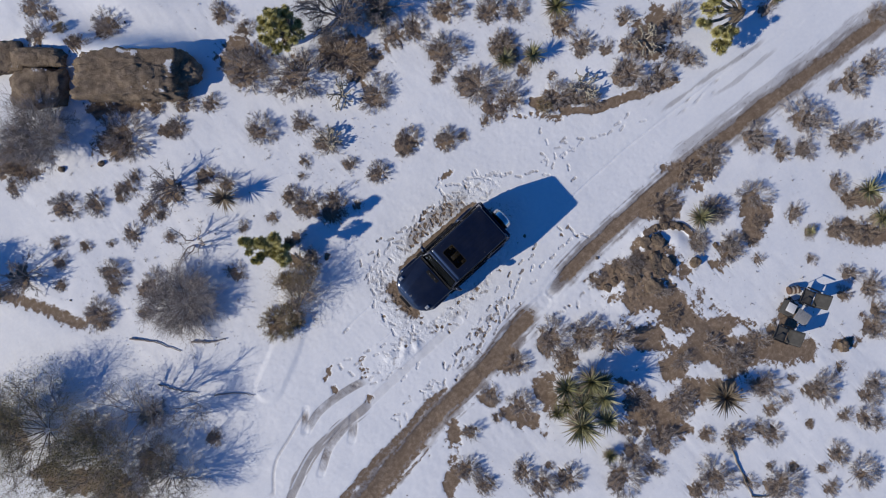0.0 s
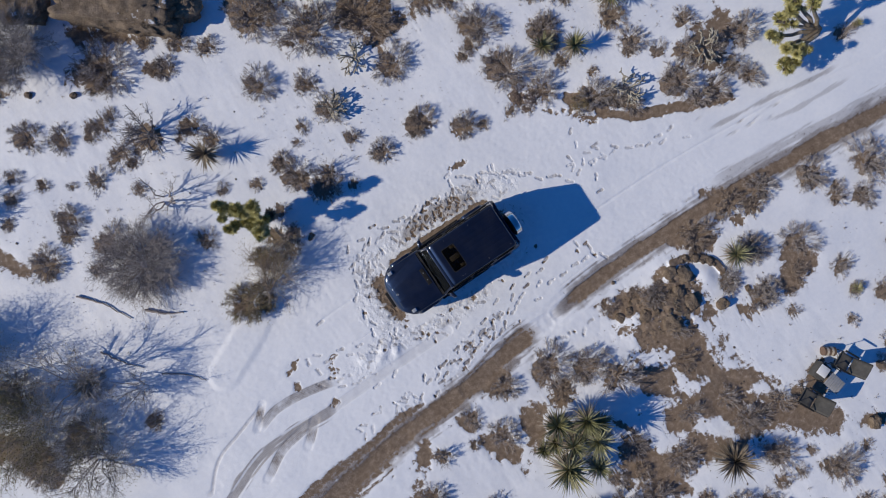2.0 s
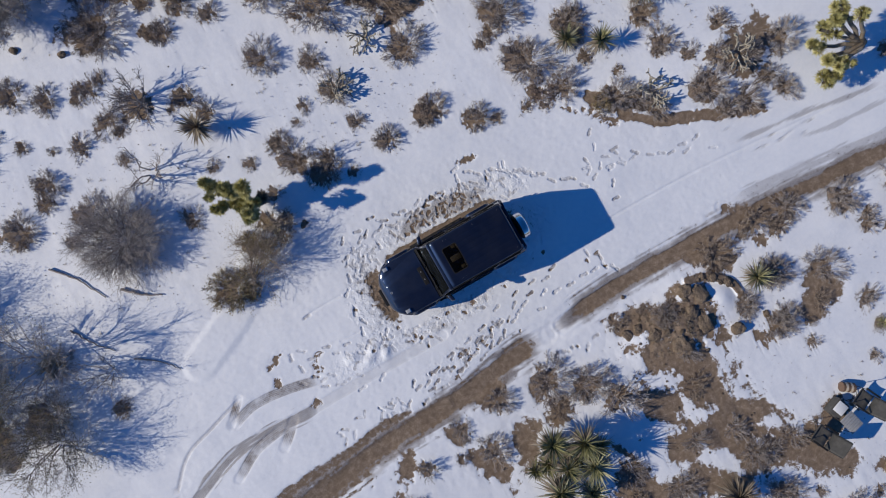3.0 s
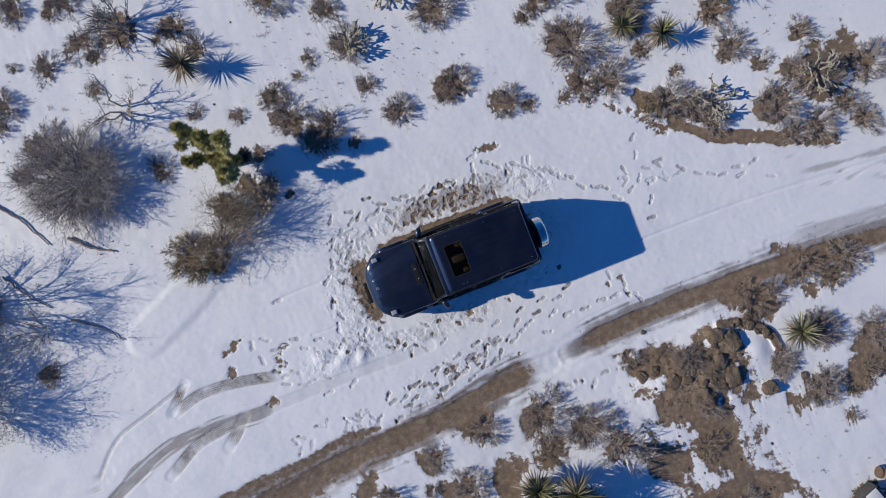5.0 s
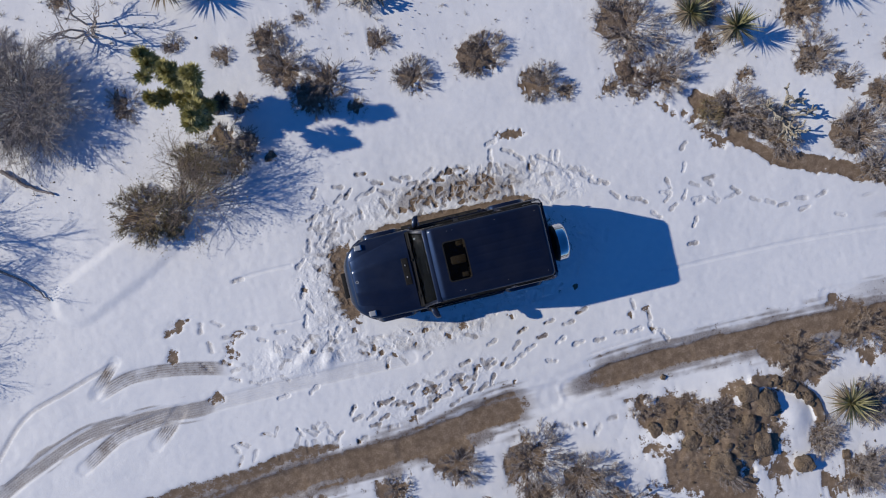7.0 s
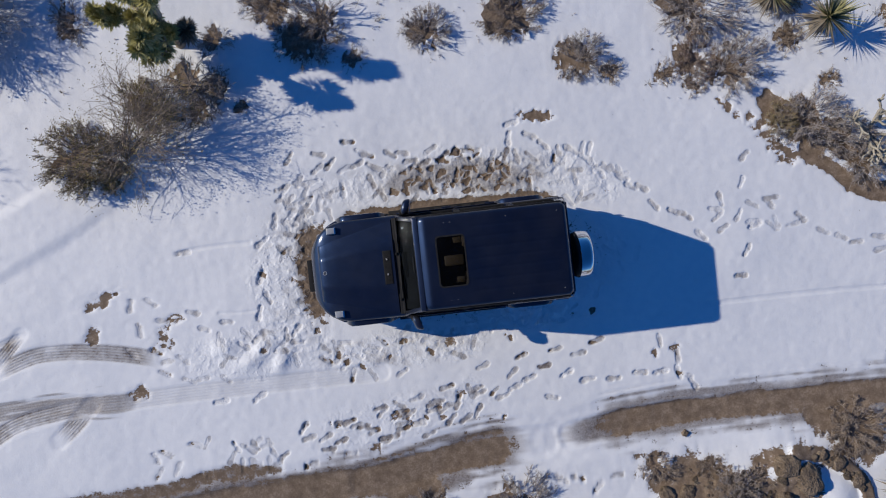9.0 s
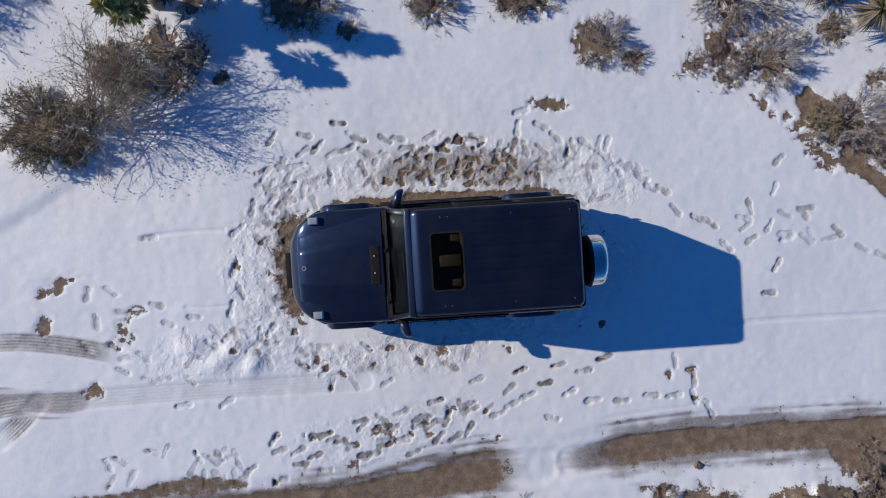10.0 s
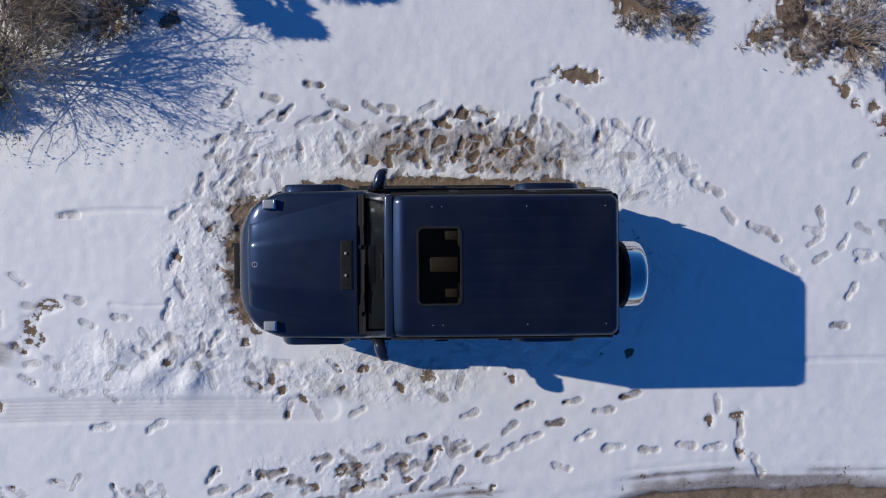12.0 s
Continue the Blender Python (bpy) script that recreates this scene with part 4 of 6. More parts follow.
    for line, half, mud in (([(-5.5, -1.26), (-6.1, -1.1), (-6.73, -0.98), (-7.3, -0.92), (-7.84, -0.94), (-8.5, -1.15)], 0.15, 1.0), ([(-8.62, -1.12), (-8.35, -0.85), (-8.0, -0.5)], 0.12, 0.8), ([(-6.84, -1.92), (-7.15, -2.22), (-7.5, -2.53)], 0.16, 1.0),
                            ([(-1.5, -1.95), (-3.0, -1.93), (-5.0, -1.93), (-6.46, -1.95), (-7.2, -1.88), (-7.88, -1.87), (-9.05, -1.98), (-10.56, -2.58), (-11.6, -3.1)], 0.16, 0.18),
                            ([(-6.9, -1.97), (-7.5, -2.02), (-8.32, -2.18), (-9.2, -2.68)], 0.15, 0.9), ([(-8.05, -0.54), (-9.2, -0.9), (-10.31, -1.31), (-11.4, -2.5)], 0.05, 0.4),
                            ([(4.53, -1.37), (7.46, -1.4), (10.26, -1.58), (13.01, -1.84), (16.1, -2.4)], 0.04, 0.0)):
        w, best, across, along = land.strip(line, half, 0.3, 0.013, 0.9 if mud > 0.5 else 1.0, 0.0, fade=0.5, streak=0.5)
        ends = step(0, 0.5, along) * step(along.max(), along.max() - 0.3, along)
        band = step(half * 1.12, half * 0.9, best) * np.clip(0.72 + 0.45 * land.rough[w] + 0.3 * land.fine[w], 0, 1) * ends
        land.slush[w] = np.maximum(land.slush[w], min(1.0, mud * 1.2) * band)
        if half > 0.1:
            land.rib[w] = np.where(best < half * 1.3, across, land.rib[w])
            land.ribbed[w] = np.maximum(land.ribbed[w] * (best > half * 1.3), step(half * 1.1, half * 0.9, best) * ends * (0.35 + 0.65 * min(1.0, mud)))


# soft drifts on the open snow
land.strip([(-8.5, 1.0), (-6.5, 2.0), (-5.0, 3.4)], 0.5, 0.3, -0.03, 1.0)
SHRUBS_THIN = GREY_MORE + GREY_UPHILL + GREY_LEFT + GREY_ROADSIDE + GREY_FAR_SIDE + GREY_CAMP + BARE
SHRUBS_BARE_FOOT = BROWN_DOMES + BROWN_EAST + OLIVE + RUSSET
shape_land()
ground = tagged(new("ground", land.mesh()), "trodden snow over brown gravelly desert earth", "ground", kind="structure")
ground_at = land.at

# ---- shrubs ----
GREY_KINDS = [shrub_meshes(10 + k, (GREY_TWIG, GREY_LEAF)) for k in range(6)]
GREY_SMALL = [shrub_meshes(60 + k, (GREY_TWIG, GREY_LEAF), stems=70, twigs=7, subs=5, thick=0.014, leaf=0.022) for k in range(4)]
BROWN_SMALL = [shrub_meshes(70 + k, (BROWN_TWIG, BROWN_LEAF), stems=70, twigs=7, subs=5, flat=0.62, low=3, thick=0.014, leaf=0.024, leaves=0.5) for k in range(3)]
BROWN_KINDS = [shrub_meshes(20 + k, (BROWN_TWIG, BROWN_LEAF), flat=0.62, low=3, leaf=0.02, leaves=0.3) for k in range(4)]
OLIVE_KINDS = [shrub_meshes(30 + k, (BROWN_TWIG, OLIVE_LEAF), stems=110, twigs=11, subs=7, flat=0.8, leaf=0.016, leaves=0.75, low=4) for k in range(2)]
RUSSET_KINDS = [shrub_meshes(40, (BROWN_TWIG, RUSSET_LEAF), leaves=0.6)]
BARE_KINDS = [shrub_meshes(50 + k, (WINTER_BARK, GREY_LEAF), stems=20, twigs=9, subs=4, flat=0.95, low=15, thick=0.018, leaves=0.0, spread=0.5, reach=0.3, foot=0.1) for k in range(3)]
for places, group in ((GREY_UPHILL, "shrubs on the slope"), (GREY_LEFT, "shrubs by the side track"), (GREY_ROADSIDE, "shrubs along the road"),
                      (GREY_FAR_SIDE, "shrubs across the road"), (GREY_CAMP, "shrubs round the camp"), (GREY_MORE, "shrubs between the others")):
    shrubs(places, "desert_shrub", "leafless grey-brown desert shrub standing in snow", group, GREY_KINDS, small=GREY_SMALL, mound=0.44)
shrubs(BROWN_DOMES, "low_shrub", "low rounded brown desert shrub on bare earth", "brown shrubs on the slope", BROWN_KINDS, (0.7, 0.95), small=BROWN_SMALL, mound=0.52)
shrubs(BROWN_EAST, "low_shrub", "low rounded brown desert shrub on bare earth", "brown shrubs across the road", BROWN_KINDS, (0.7, 0.95), small=BROWN_SMALL, mound=0.52)
shrubs(OLIVE, "olive_shrub", "dense olive-green evergreen shrub", "evergreen shrubs", OLIVE_KINDS, (0.9, 1.2))
shrubs(RUSSET, "russet_shrub", "reddish-brown twiggy shrub beside the road", "russet shrubs", RUSSET_KINDS, mound=0.55)
shrubs(BARE, "bare_shrub", "dark bare-branched shrub without leaves", "bare shrubs", BARE_KINDS, (0.95, 1.2))


# ---- the car ----
def paint_material():
    m = material("dark_blue_paint", (0.006, 0.015, 0.052), 0.44, 0.9)
    b = m.node_tree.nodes["Principled BSDF"]
    b.inputs["Coat Weight"].default_value, b.inputs["Coat Roughness"].default_value = 1.0, 0.11
    flake = noise_of(m, 3.0, 6)
    wire(m, ramp(m, flake, [(0.3, (0.0048, 0.0130, 0.038)), (0.7, (0.0066, 0.0170, 0.049))]), "Base Color")
    # a thin film of dust over the lacquer
    dust = node(m, "ShaderNodeBsdfDiffuse", Color=(0.24, 0.23, 0.22, 1))
    film = m.node_tree.nodes.new("ShaderNodeMixShader")
    m.node_tree.links.new(ramp(m, noise_of(m, 2.2, 6), [(0.35, (0.018, 0.018, 0.018)), (0.7, (0.046, 0.046, 0.046))]), film.inputs[0])
    m.node_tree.links.new(b.outputs[0], film.inputs[1])
    m.node_tree.links.new(dust.outputs[0], film.inputs[2])
    m.node_tree.links.new(film.outputs[0], m.node_tree.nodes["Material Output"].inputs["Surface"])
    wire(m, ramp(m, noise_of(m, 9.0, 6), [(0.35, (0.41, 0.41, 0.41)), (0.7, (0.47, 0.47, 0.47))]), "Roughness")
    return m


def glass_material(name, tint, clear):
    m = material(name, tint, 0.03)
    b = m.node_tree.nodes["Principled BSDF"]
    b.inputs["Transmission Weight"].default_value, b.inputs["IOR"].default_value = clear, 1.12
    return m


PAINT = paint_material()
BLACK_TRIM = varied("black_plastic", [(0.3, (0.012, 0.012, 0.013)), (0.7, (0.026, 0.026, 0.028))], 12, rough=0.75, bump=0.1, distance=0.002)
BLACK_TRIM.node_tree.nodes["Principled BSDF"].inputs["Specular IOR Level"].default_value = 0.15
RUBBER = varied("tyre_rubber", [(0.3, (0.012, 0.012, 0.012)), (0.7, (0.035, 0.032, 0.03))], 8, rough=0.85, bump=0.3, distance=0.004)
CHROME = material("polished_steel", (0.72, 0.73, 0.75), 0.12, 1.0)
ALLOY = varied("alloy", [(0.3, (0.28, 0.28, 0.29)), (0.7, (0.42, 0.42, 0.43))], 6, rough=0.35)
LENS = material("clear_lens", (0.40, 0.41, 0.43), 0.15)
RED_LENS = material("red_lens", (0.35, 0.01, 0.01), 0.15)
WINDSCREEN = glass_material("windscreen_glass", (0.46, 0.56, 0.68), 1.0)
WINDSCREEN.node_tree.nodes["Principled BSDF"].inputs["IOR"].default_value = 1.02
ROOF_GLASS = glass_material("sunroof_glass", (0.18, 0.17, 0.16), 1.0)
DARK_GLASS = glass_material("tinted_glass", (0.22, 0.22, 0.23), 1.0)
LEATHER = varied("beige_leather", [(0.3, (0.085, 0.075, 0.064)), (0.7, (0.135, 0.12, 0.10))], 8, rough=0.6, bump=0.2, distance=0.003)
CABIN_DARK = varied("dark_cabin_lining", [(0.3, (0.012, 0.012, 0.013)), (0.7, (0.028, 0.027, 0.027))], 7, rough=0.8)
CABIN_DARK.node_tree.nodes["Principled BSDF"].inputs["Specular IOR Level"].default_value = 0.15
car = thing("off_road_car", "dark blue boxy off-road car parked in the snow", "car")


def part(name, bm, mat, parent, label="", smooth=35):
    bmesh.ops.recalc_face_normals(bm, faces=bm.faces)
    me = bpy.data.meshes.new(name)
    bm.to_mesh(me)
    bm.free()
    me.materials.append(mat)
    if smooth:
        me.shade_smooth()
        me.set_sharp_from_angle(angle=radians(smooth))
    return part_mesh(name, me, parent, label)


def hexa(low, high, bevel=0.0, segments=2):
    """A six-sided solid between four low corners and four high ones, its edges rounded."""
    bm = bmesh.new()
    a, b = [bm.verts.new(p) for p in low], [bm.verts.new(p) for p in high]
    bm.faces.new(a[::-1]), bm.faces.new(b)
    for k in range(4):
        bm.faces.new((a[k], a[(k + 1) % 4], b[(k + 1) % 4], b[k]))
    if bevel:
        bmesh.ops.bevel(bm, geom=bm.edges[:], offset=bevel, segments=segments, profile=0.5, affect="EDGES")
    return bm


def box(x0, x1, y0, y1, z0, z1, bevel=0.0, segments=2):
    return hexa([(x0, y0, z0), (x1, y0, z0), (x1, y1, z0), (x0, y1, z0)], [(x0, y0, z1), (x1, y0, z1), (x1, y1, z1), (x0, y1, z1)], bevel, segments)


def lathe(profile, centre, axis="y", sides=40, arc=(0, 360)):
    """A body of revolution: profile rows of (along the axis, radius)."""
    bm = bmesh.new()
    full = arc[1] - arc[0] >= 360
    n = sides if full else sides + 1
    rings = []
    for along, r in profile:
        ring = []
        for k in range(n):
            a = radians(arc[0] + (arc[1] - arc[0]) * k / sides)
            u, w = r * math.cos(a), r * math.sin(a)
            p = (u, along, w) if axis == "y" else (along, u, w) if axis == "x" else (u, w, along)
            ring.append(bm.verts.new((p[0] + centre[0], p[1] + centre[1], p[2] + centre[2])))
        rings.append(ring)
    for p, q in zip(rings, rings[1:]):
        for k in range(n if full else n - 1):
            bm.faces.new((p[k], p[(k + 1) % n], q[(k + 1) % n], q[k]))
    return bm


def loft(sections):
    """A skin through closed sections, capped at both ends."""
    bm = bmesh.new()
    rings = [[bm.verts.new(p) for p in s] for s in sections]
    for a, b in zip(rings, rings[1:]):
        for k in range(len(a)):
            bm.faces.new((a[k], a[(k + 1) % len(a)], b[(k + 1) % len(a)], b[k]))
    bm.faces.new(rings[0][::-1]), bm.faces.new(rings[-1])
    return bm


FRONT_AXLE, REAR_AXLE, TYRE_R = -1.48, 1.27, 0.39


def body_half_width(x):
    return float(np.interp(x, (-2.40, -2.37, -2.31, -2.22, -2.1, -1.95, -1.8, 1.9, 1.97, 2.0), (0.37, 0.44, 0.55, 0.665, 0.758, 0.825, 0.856, 0.865, 0.85, 0.82)))


def body_top(x):
    return float(np.interp(x, (-2.40, -2.385, -2.35, -2.3, -2.24, -2.17, -2.1, -1.9, -0.92, -0.8, 1.97, 2.0), (0.80, 0.885, 0.93, 0.972, 1.008, 1.036, 1.055, 1.085, 1.155, 1.165, 1.165, 1.12)))


def body_low(x):
    z = 0.50
    for c in (FRONT_AXLE, REAR_AXLE):
        if abs(x - c) < 0.44:
            z = max(z, TYRE_R + math.sqrt(0.44 ** 2 - (x - c) ** 2))
    return z


def body_section(x):
    w, t, b = body_half_width(x), body_top(x), body_low(x)
    b = min(b, t - 0.1)
    half = [(0, t), (0.4 * w, t - 0.002), (0.75 * w, t - 0.008), (w - 0.07, t - 0.02), (w - 0.03, t - 0.035), (w - 0.008, t - 0.065), (w, t - 0.11 if t - 0.11 > b else b + 0.01), (w, b + 0.005), (w - 0.03, b)]
    return [(x, y, z) for y, z in half] + [(x, -y, z) for y, z in half[:0:-1]]


def build_body():
    xs = sorted(set([-2.40, -2.39, -2.37, -2.34, -2.31, -2.28, -2.24, -2.2, -2.15, -2.1, -2.0, -0.92, -0.86, -0.8, 1.9, 1.94, 1.97, 2.0] + list(np.linspace(-1.92, -1.04, 23)) + list(np.linspace(0.83, 1.71, 23)) + list(np.linspace(-0.7, 0.7, 6))))
    part("body", loft([body_section(x) for x in xs]), PAINT, car)
    # bonnet with a raised middle and a crease to each side
    secs = []
    for x in (-2.24, -2.22, -2.17, -2.1, -1.98, -1.9, -1.6, -1.3, -1.05, -0.96, -0.945):
        k = (x + 2.24) / 1.295
        w = 0.47 + 0.31 * k
        lift = 0.004 if x in (-2.24, -0.945) else 0.022
        t = body_top(x)
        half = [(0, t + lift + 0.026), (0.40 * w, t + lift + 0.024), (0.57 * w, t + lift + 0.020), (0.615 * w, t + lift + 0.002), (0.93 * w, t + lift - 0.006), (w, t + lift - 0.02), (w, t - 0.03)]
        secs.append([(x, y, z) for y, z in half] + [(x, -y, z) for y, z in half[:0:-1]])
    part("bonnet", loft(secs), PAINT, car)


def build_roof():
    x0, x1, half_y, r, top = -0.575, 1.815, 0.735, 0.11, 1.972
    gx = sorted(set(list(np.linspace(x0, x0 + 0.1, 8)) + list(np.linspace(x0 + 0.12, -0.26, 9)) + [-0.24, 0.183] + list(np.linspace(-0.15, 0.1, 4)) + list(np.linspace(0.2, x1 - 0.12, 24)) + list(np.linspace(x1 - 0.1, x1, 8))))
    gy = sorted(set([s * v for s in (-1, 1) for v in list(np.linspace(0.0, 0.36, 25)) + [0.383] + list(np.linspace(0.40, half_y - 0.12, 14)) + list(np.linspace(half_y - 0.1, half_y, 8))]))
    bm = bmesh.new()
    grid = {}
    for i, x in enumerate(gx):
        for j, y in enumerate(gy):
            cx, cy = min(max(x, x0 + r), x1 - r), min(max(y, -half_y + r), half_y - r)
            dx, dy = x - cx, y - cy
            d = math.hypot(dx, dy)
            px, py = (cx + dx * r / d, cy + dy * r / d) if d > r else (x, y)
            inner = r - min(d, r) if d > 0 else max(r, min(x - x0, x1 - x, half_y - abs(y)))
            q = max(0.0, 1 - inner / 0.085)
            brow = max(0.0, 1 - (x - x0) / 0.18)
            z = top - 0.012 * (y / half_y) ** 2 - 0.010 * ((x - 0.6) / 1.2) ** 2 - 0.075 * (1 - math.sqrt(max(0.0, 1 - q * q))) - 0.105 * brow ** 1.45
            if 0.27 < x < x1 - 0.12 and abs(y) < 0.6:
                z -= 0.006 * max(0.0, math.cos(y * 2 * math.pi / 0.165)) ** 4
            grid[i, j] = bm.verts.new((px, py, z))
    for i in range(len(gx) - 1):
        for j in range(len(gy) - 1):
            if -0.2401 <= gx[i] and gx[i + 1] <= 0.1831 and abs(gy[j]) <= 0.3831 and abs(gy[j + 1]) <= 0.3831:
                continue
            bm.faces.new((grid[i, j], grid[i + 1, j], grid[i + 1, j + 1], grid[i, j + 1]))
    ob = part("roof", bm, PAINT, car, smooth=60)
    thick = ob.modifiers.new("thickness", "SOLIDIFY")
    thick.thickness, thick.offset = 0.025, -1
    for y in (-0.742, 0.742):
        part("rain_gutter", box(x0 + 0.05, x1 - 0.06, y - 0.012, y + 0.012, 1.868, 1.886, 0.004), BLACK_TRIM, ob)
    part("rain_gutter", box(x1 - 0.012, x1 + 0.006, -0.66, 0.66, 1.872, 1.888, 0.004), BLACK_TRIM, ob)
    for x in (-0.1, 0.0, 0.86, 1.66):
        for y in (-0.60, 0.60):
            part("roof_stud", lathe([(0, 0.0001), (0, 0.006), (0.004, 0.005), (0.005, 0.0001)], (x, y, 1.963), "z", 8), ALLOY, ob)
    hatch = part("sunroof", box(-0.239, 0.182, -0.382, 0.382, 1.951, 1.957, 0.0), ROOF_GLASS, car, "dark tinted glass sunroof pane")
    hatch.visible_shadow = False

    def rounded(a, b, c, r, z):
        out = []
        for cx, cy, q in ((b - r, c - r, 0), (a + r, c - r, 90), (a + r, -c + r, 180), (b - r, -c + r, 270)):
            out += [(cx + r * math.cos(radians(q + 15 * k)), cy + r * math.sin(radians(q + 15 * k)), z) for k in range(7)]
        return out

    bm = bmesh.new()
    rings = [[bm.verts.new(p) for p in rounded(a, b, c, r, z)] for a, b, c, r, z in ((-0.262, 0.205, 0.405, 0.07, 1.955), (-0.258, 0.201, 0.401, 0.066, 1.976), (-0.238, 0.181, 0.381, 0.05, 1.976), (-0.236, 0.179, 0.379, 0.05, 1.945))]
    for p, q in zip(rings, rings[1:]):
        for k in range(len(p)):
            bm.faces.new((p[k], p[(k + 1) % len(p)], q[(k + 1) % len(p)], q[k]))
    part("sunroof_frame", bm, BLACK_TRIM, hatch)


def build_cabin():
    low_y, high_y, zl, zh = 0.835, 0.728, 1.15, 1.89

    def at(x, k, s):
        """A point of the side's plane, k up from the belt to the roof."""
        return (x, s * (low_y + (high_y - low_y) * k), zl + (zh - zl) * k)

    def beam(name, xa, xb, xc, xd, k0, k1, s, deep, mat, parent, out=0.0, label=""):
        a, b, c, d = at(xa, k0, s), at(xb, k0, s), at(xc, k1, s), at(xd, k1, s)
        shift = lambda p, q: (p[0], p[1] + s * q, p[2])
        return part(name, hexa([shift(p, out) for p in (a, b, c, d)], [shift(p, out - deep) for p in (a, b, c, d)], 0.006), mat, parent, label)

    for s in (-1, 1):
        beam("pillar", -0.89, -0.80, -0.50, -0.58, 0, 1, s, 0.07, PAINT, car)
        beam("pillar", 0.10, 0.20, 0.20, 0.10, 0, 1, s, 0.05, BLACK_TRIM, car)
        beam("pillar", 0.98, 1.09, 1.07, 0.97, 0, 1, s, 0.05, PAINT, car)
        beam("pillar", 1.78, 1.95, 1.80, 1.68, 0, 1, s, 0.07, PAINT, car)
        beam("roof_rail", -0.58, 1.80, 1.80, -0.55, 0.93, 1.0, s, 0.05, PAINT, car, 0.004)
        for name, xa, xb, xc, xd in (("side_window", -0.79, 0.09, 0.09, -0.53), ("side_window", 0.21, 0.97, 0.96, 0.21), ("side_window", 1.10, 1.77, 1.67, 1.08)):
            pane = beam(name, xa, xb, xc, xd, 0.03, 0.92, s, 0.012, DARK_GLASS, car, -0.012)
            beam("window_seal", xa, xb, xb, xa, 0.0, 0.03, s, 0.03, BLACK_TRIM, pane, 0.006)
        # doors, a little proud of the sides
        for x0, x1 in ((-0.84, 0.12), (0.135, 0.86)):
            door = part("door", box(x0, x1, min(s * 0.862, s * 0.878), max(s * 0.862, s * 0.878), 0.56, 1.10, 0.006), PAINT, car)
            part("door_handle", box(x1 - 0.2, x1 - 0.04, min(s * 0.88, s * 0.91), max(s * 0.88, s * 0.91), 1.0, 1.03, 0.008), PAINT, door)
            part("hinge", box(x0 - 0.02, x0 + 0.05, min(s * 0.878, s * 0.895), max(s * 0.878, s * 0.895), 0.95, 1.0, 0.006), PAINT, door)
        for x0, x1 in ((-1.02, 0.82), (1.72, 1.95)):
            part("rubbing_strip", box(x0, x1, min(s * 0.879, s * 0.893), max(s * 0.879, s * 0.893), 0.80, 0.86, 0.006), BLACK_TRIM, car, "black strip with a bright insert")
        step_board = part("running_board", box(-1.02, 0.80, min(s * 0.84, s * 0.975), max(s * 0.84, s * 0.975), 0.40, 0.44, 0.012), BLACK_TRIM, car)
        for x in (-0.7, -0.45, -0.2, 0.05, 0.3, 0.55):
            part("tread_plate", box(x, x + 0.17, min(s * 0.89, s * 0.955), max(s * 0.89, s * 0.955), 0.441, 0.446, 0.0), RUBBER, step_board)
    # windscreen, rear window and tailgate
    pane = part("windscreen", hexa([(-0.875, -0.76, 1.175), (-0.875, 0.76, 1.175), (-0.575, 0.685, 1.868), (-0.575, -0.685, 1.868)],
                                   [(-0.865, -0.76, 1.172), (-0.865, 0.76, 1.172), (-0.565, 0.685, 1.865), (-0.565, -0.685, 1.865)]), WINDSCREEN, car, "clear windscreen")
    pane.visible_shadow = False
    part("window_seal", hexa([(-0.905, -0.81, 1.165), (-0.865, -0.80, 1.165), (-0.865, 0.80, 1.165), (-0.905, 0.81, 1.165)], [(-0.89, -0.79, 1.19), (-0.86, -0.79, 1.2), (-0.86, 0.79, 1.2), (-0.89, 0.79, 1.19)], 0.004), BLACK_TRIM, pane)
    part("header", hexa([(-0.60, -0.73, 1.845), (-0.52, -0.73, 1.845), (-0.52, 0.73, 1.845), (-0.60, 0.73, 1.845)], [(-0.585, -0.715, 1.90), (-0.5, -0.715, 1.92), (-0.5, 0.715, 1.92), (-0.585, 0.715, 1.90)], 0.012, 3), PAINT, car)
    part("rear_window", hexa([(1.93, -0.62, 1.2), (1.94, -0.62, 1.2), (1.94, 0.62, 1.2), (1.93, 0.62, 1.2)], [(1.80, -0.58, 1.83), (1.81, -0.58, 1.83), (1.81, 0.58, 1.83), (1.80, 0.58, 1.83)]), DARK_GLASS, car)
    gate = part("tailgate", box(1.985, 2.015, -0.76, 0.76, 0.58, 1.14, 0.01), PAINT, car)
    part("number_plate", box(2.014, 2.024, 0.30, 0.62, 0.66, 0.82, 0.003), LENS, gate, "plain pale rear plate")
    part("tailgate_frame", hexa([(1.90, -0.80, 1.15), (1.96, -0.80, 1.15), (1.96, -0.64, 1.15), (1.90, -0.64, 1.15)], [(1.76, -0.72, 1.88), (1.82, -0.72, 1.88), (1.82, -0.58, 1.88), (1.76, -0.58, 1.88)], 0.01), PAINT, car)
    part("tailgate_frame", hexa([(1.90, 0.64, 1.15), (1.96, 0.64, 1.15), (1.96, 0.80, 1.15), (1.90, 0.80, 1.15)], [(1.76, 0.58, 1.88), (1.82, 0.58, 1.88), (1.82, 0.72, 1.88), (1.76, 0.72, 1.88)], 0.01), PAINT, car)
    # inside: floor, dashboard, front seats and console
    part("cabin_floor", box(-0.85, 1.9, -0.8, 0.8, 0.62, 0.66), CABIN_DARK, car)
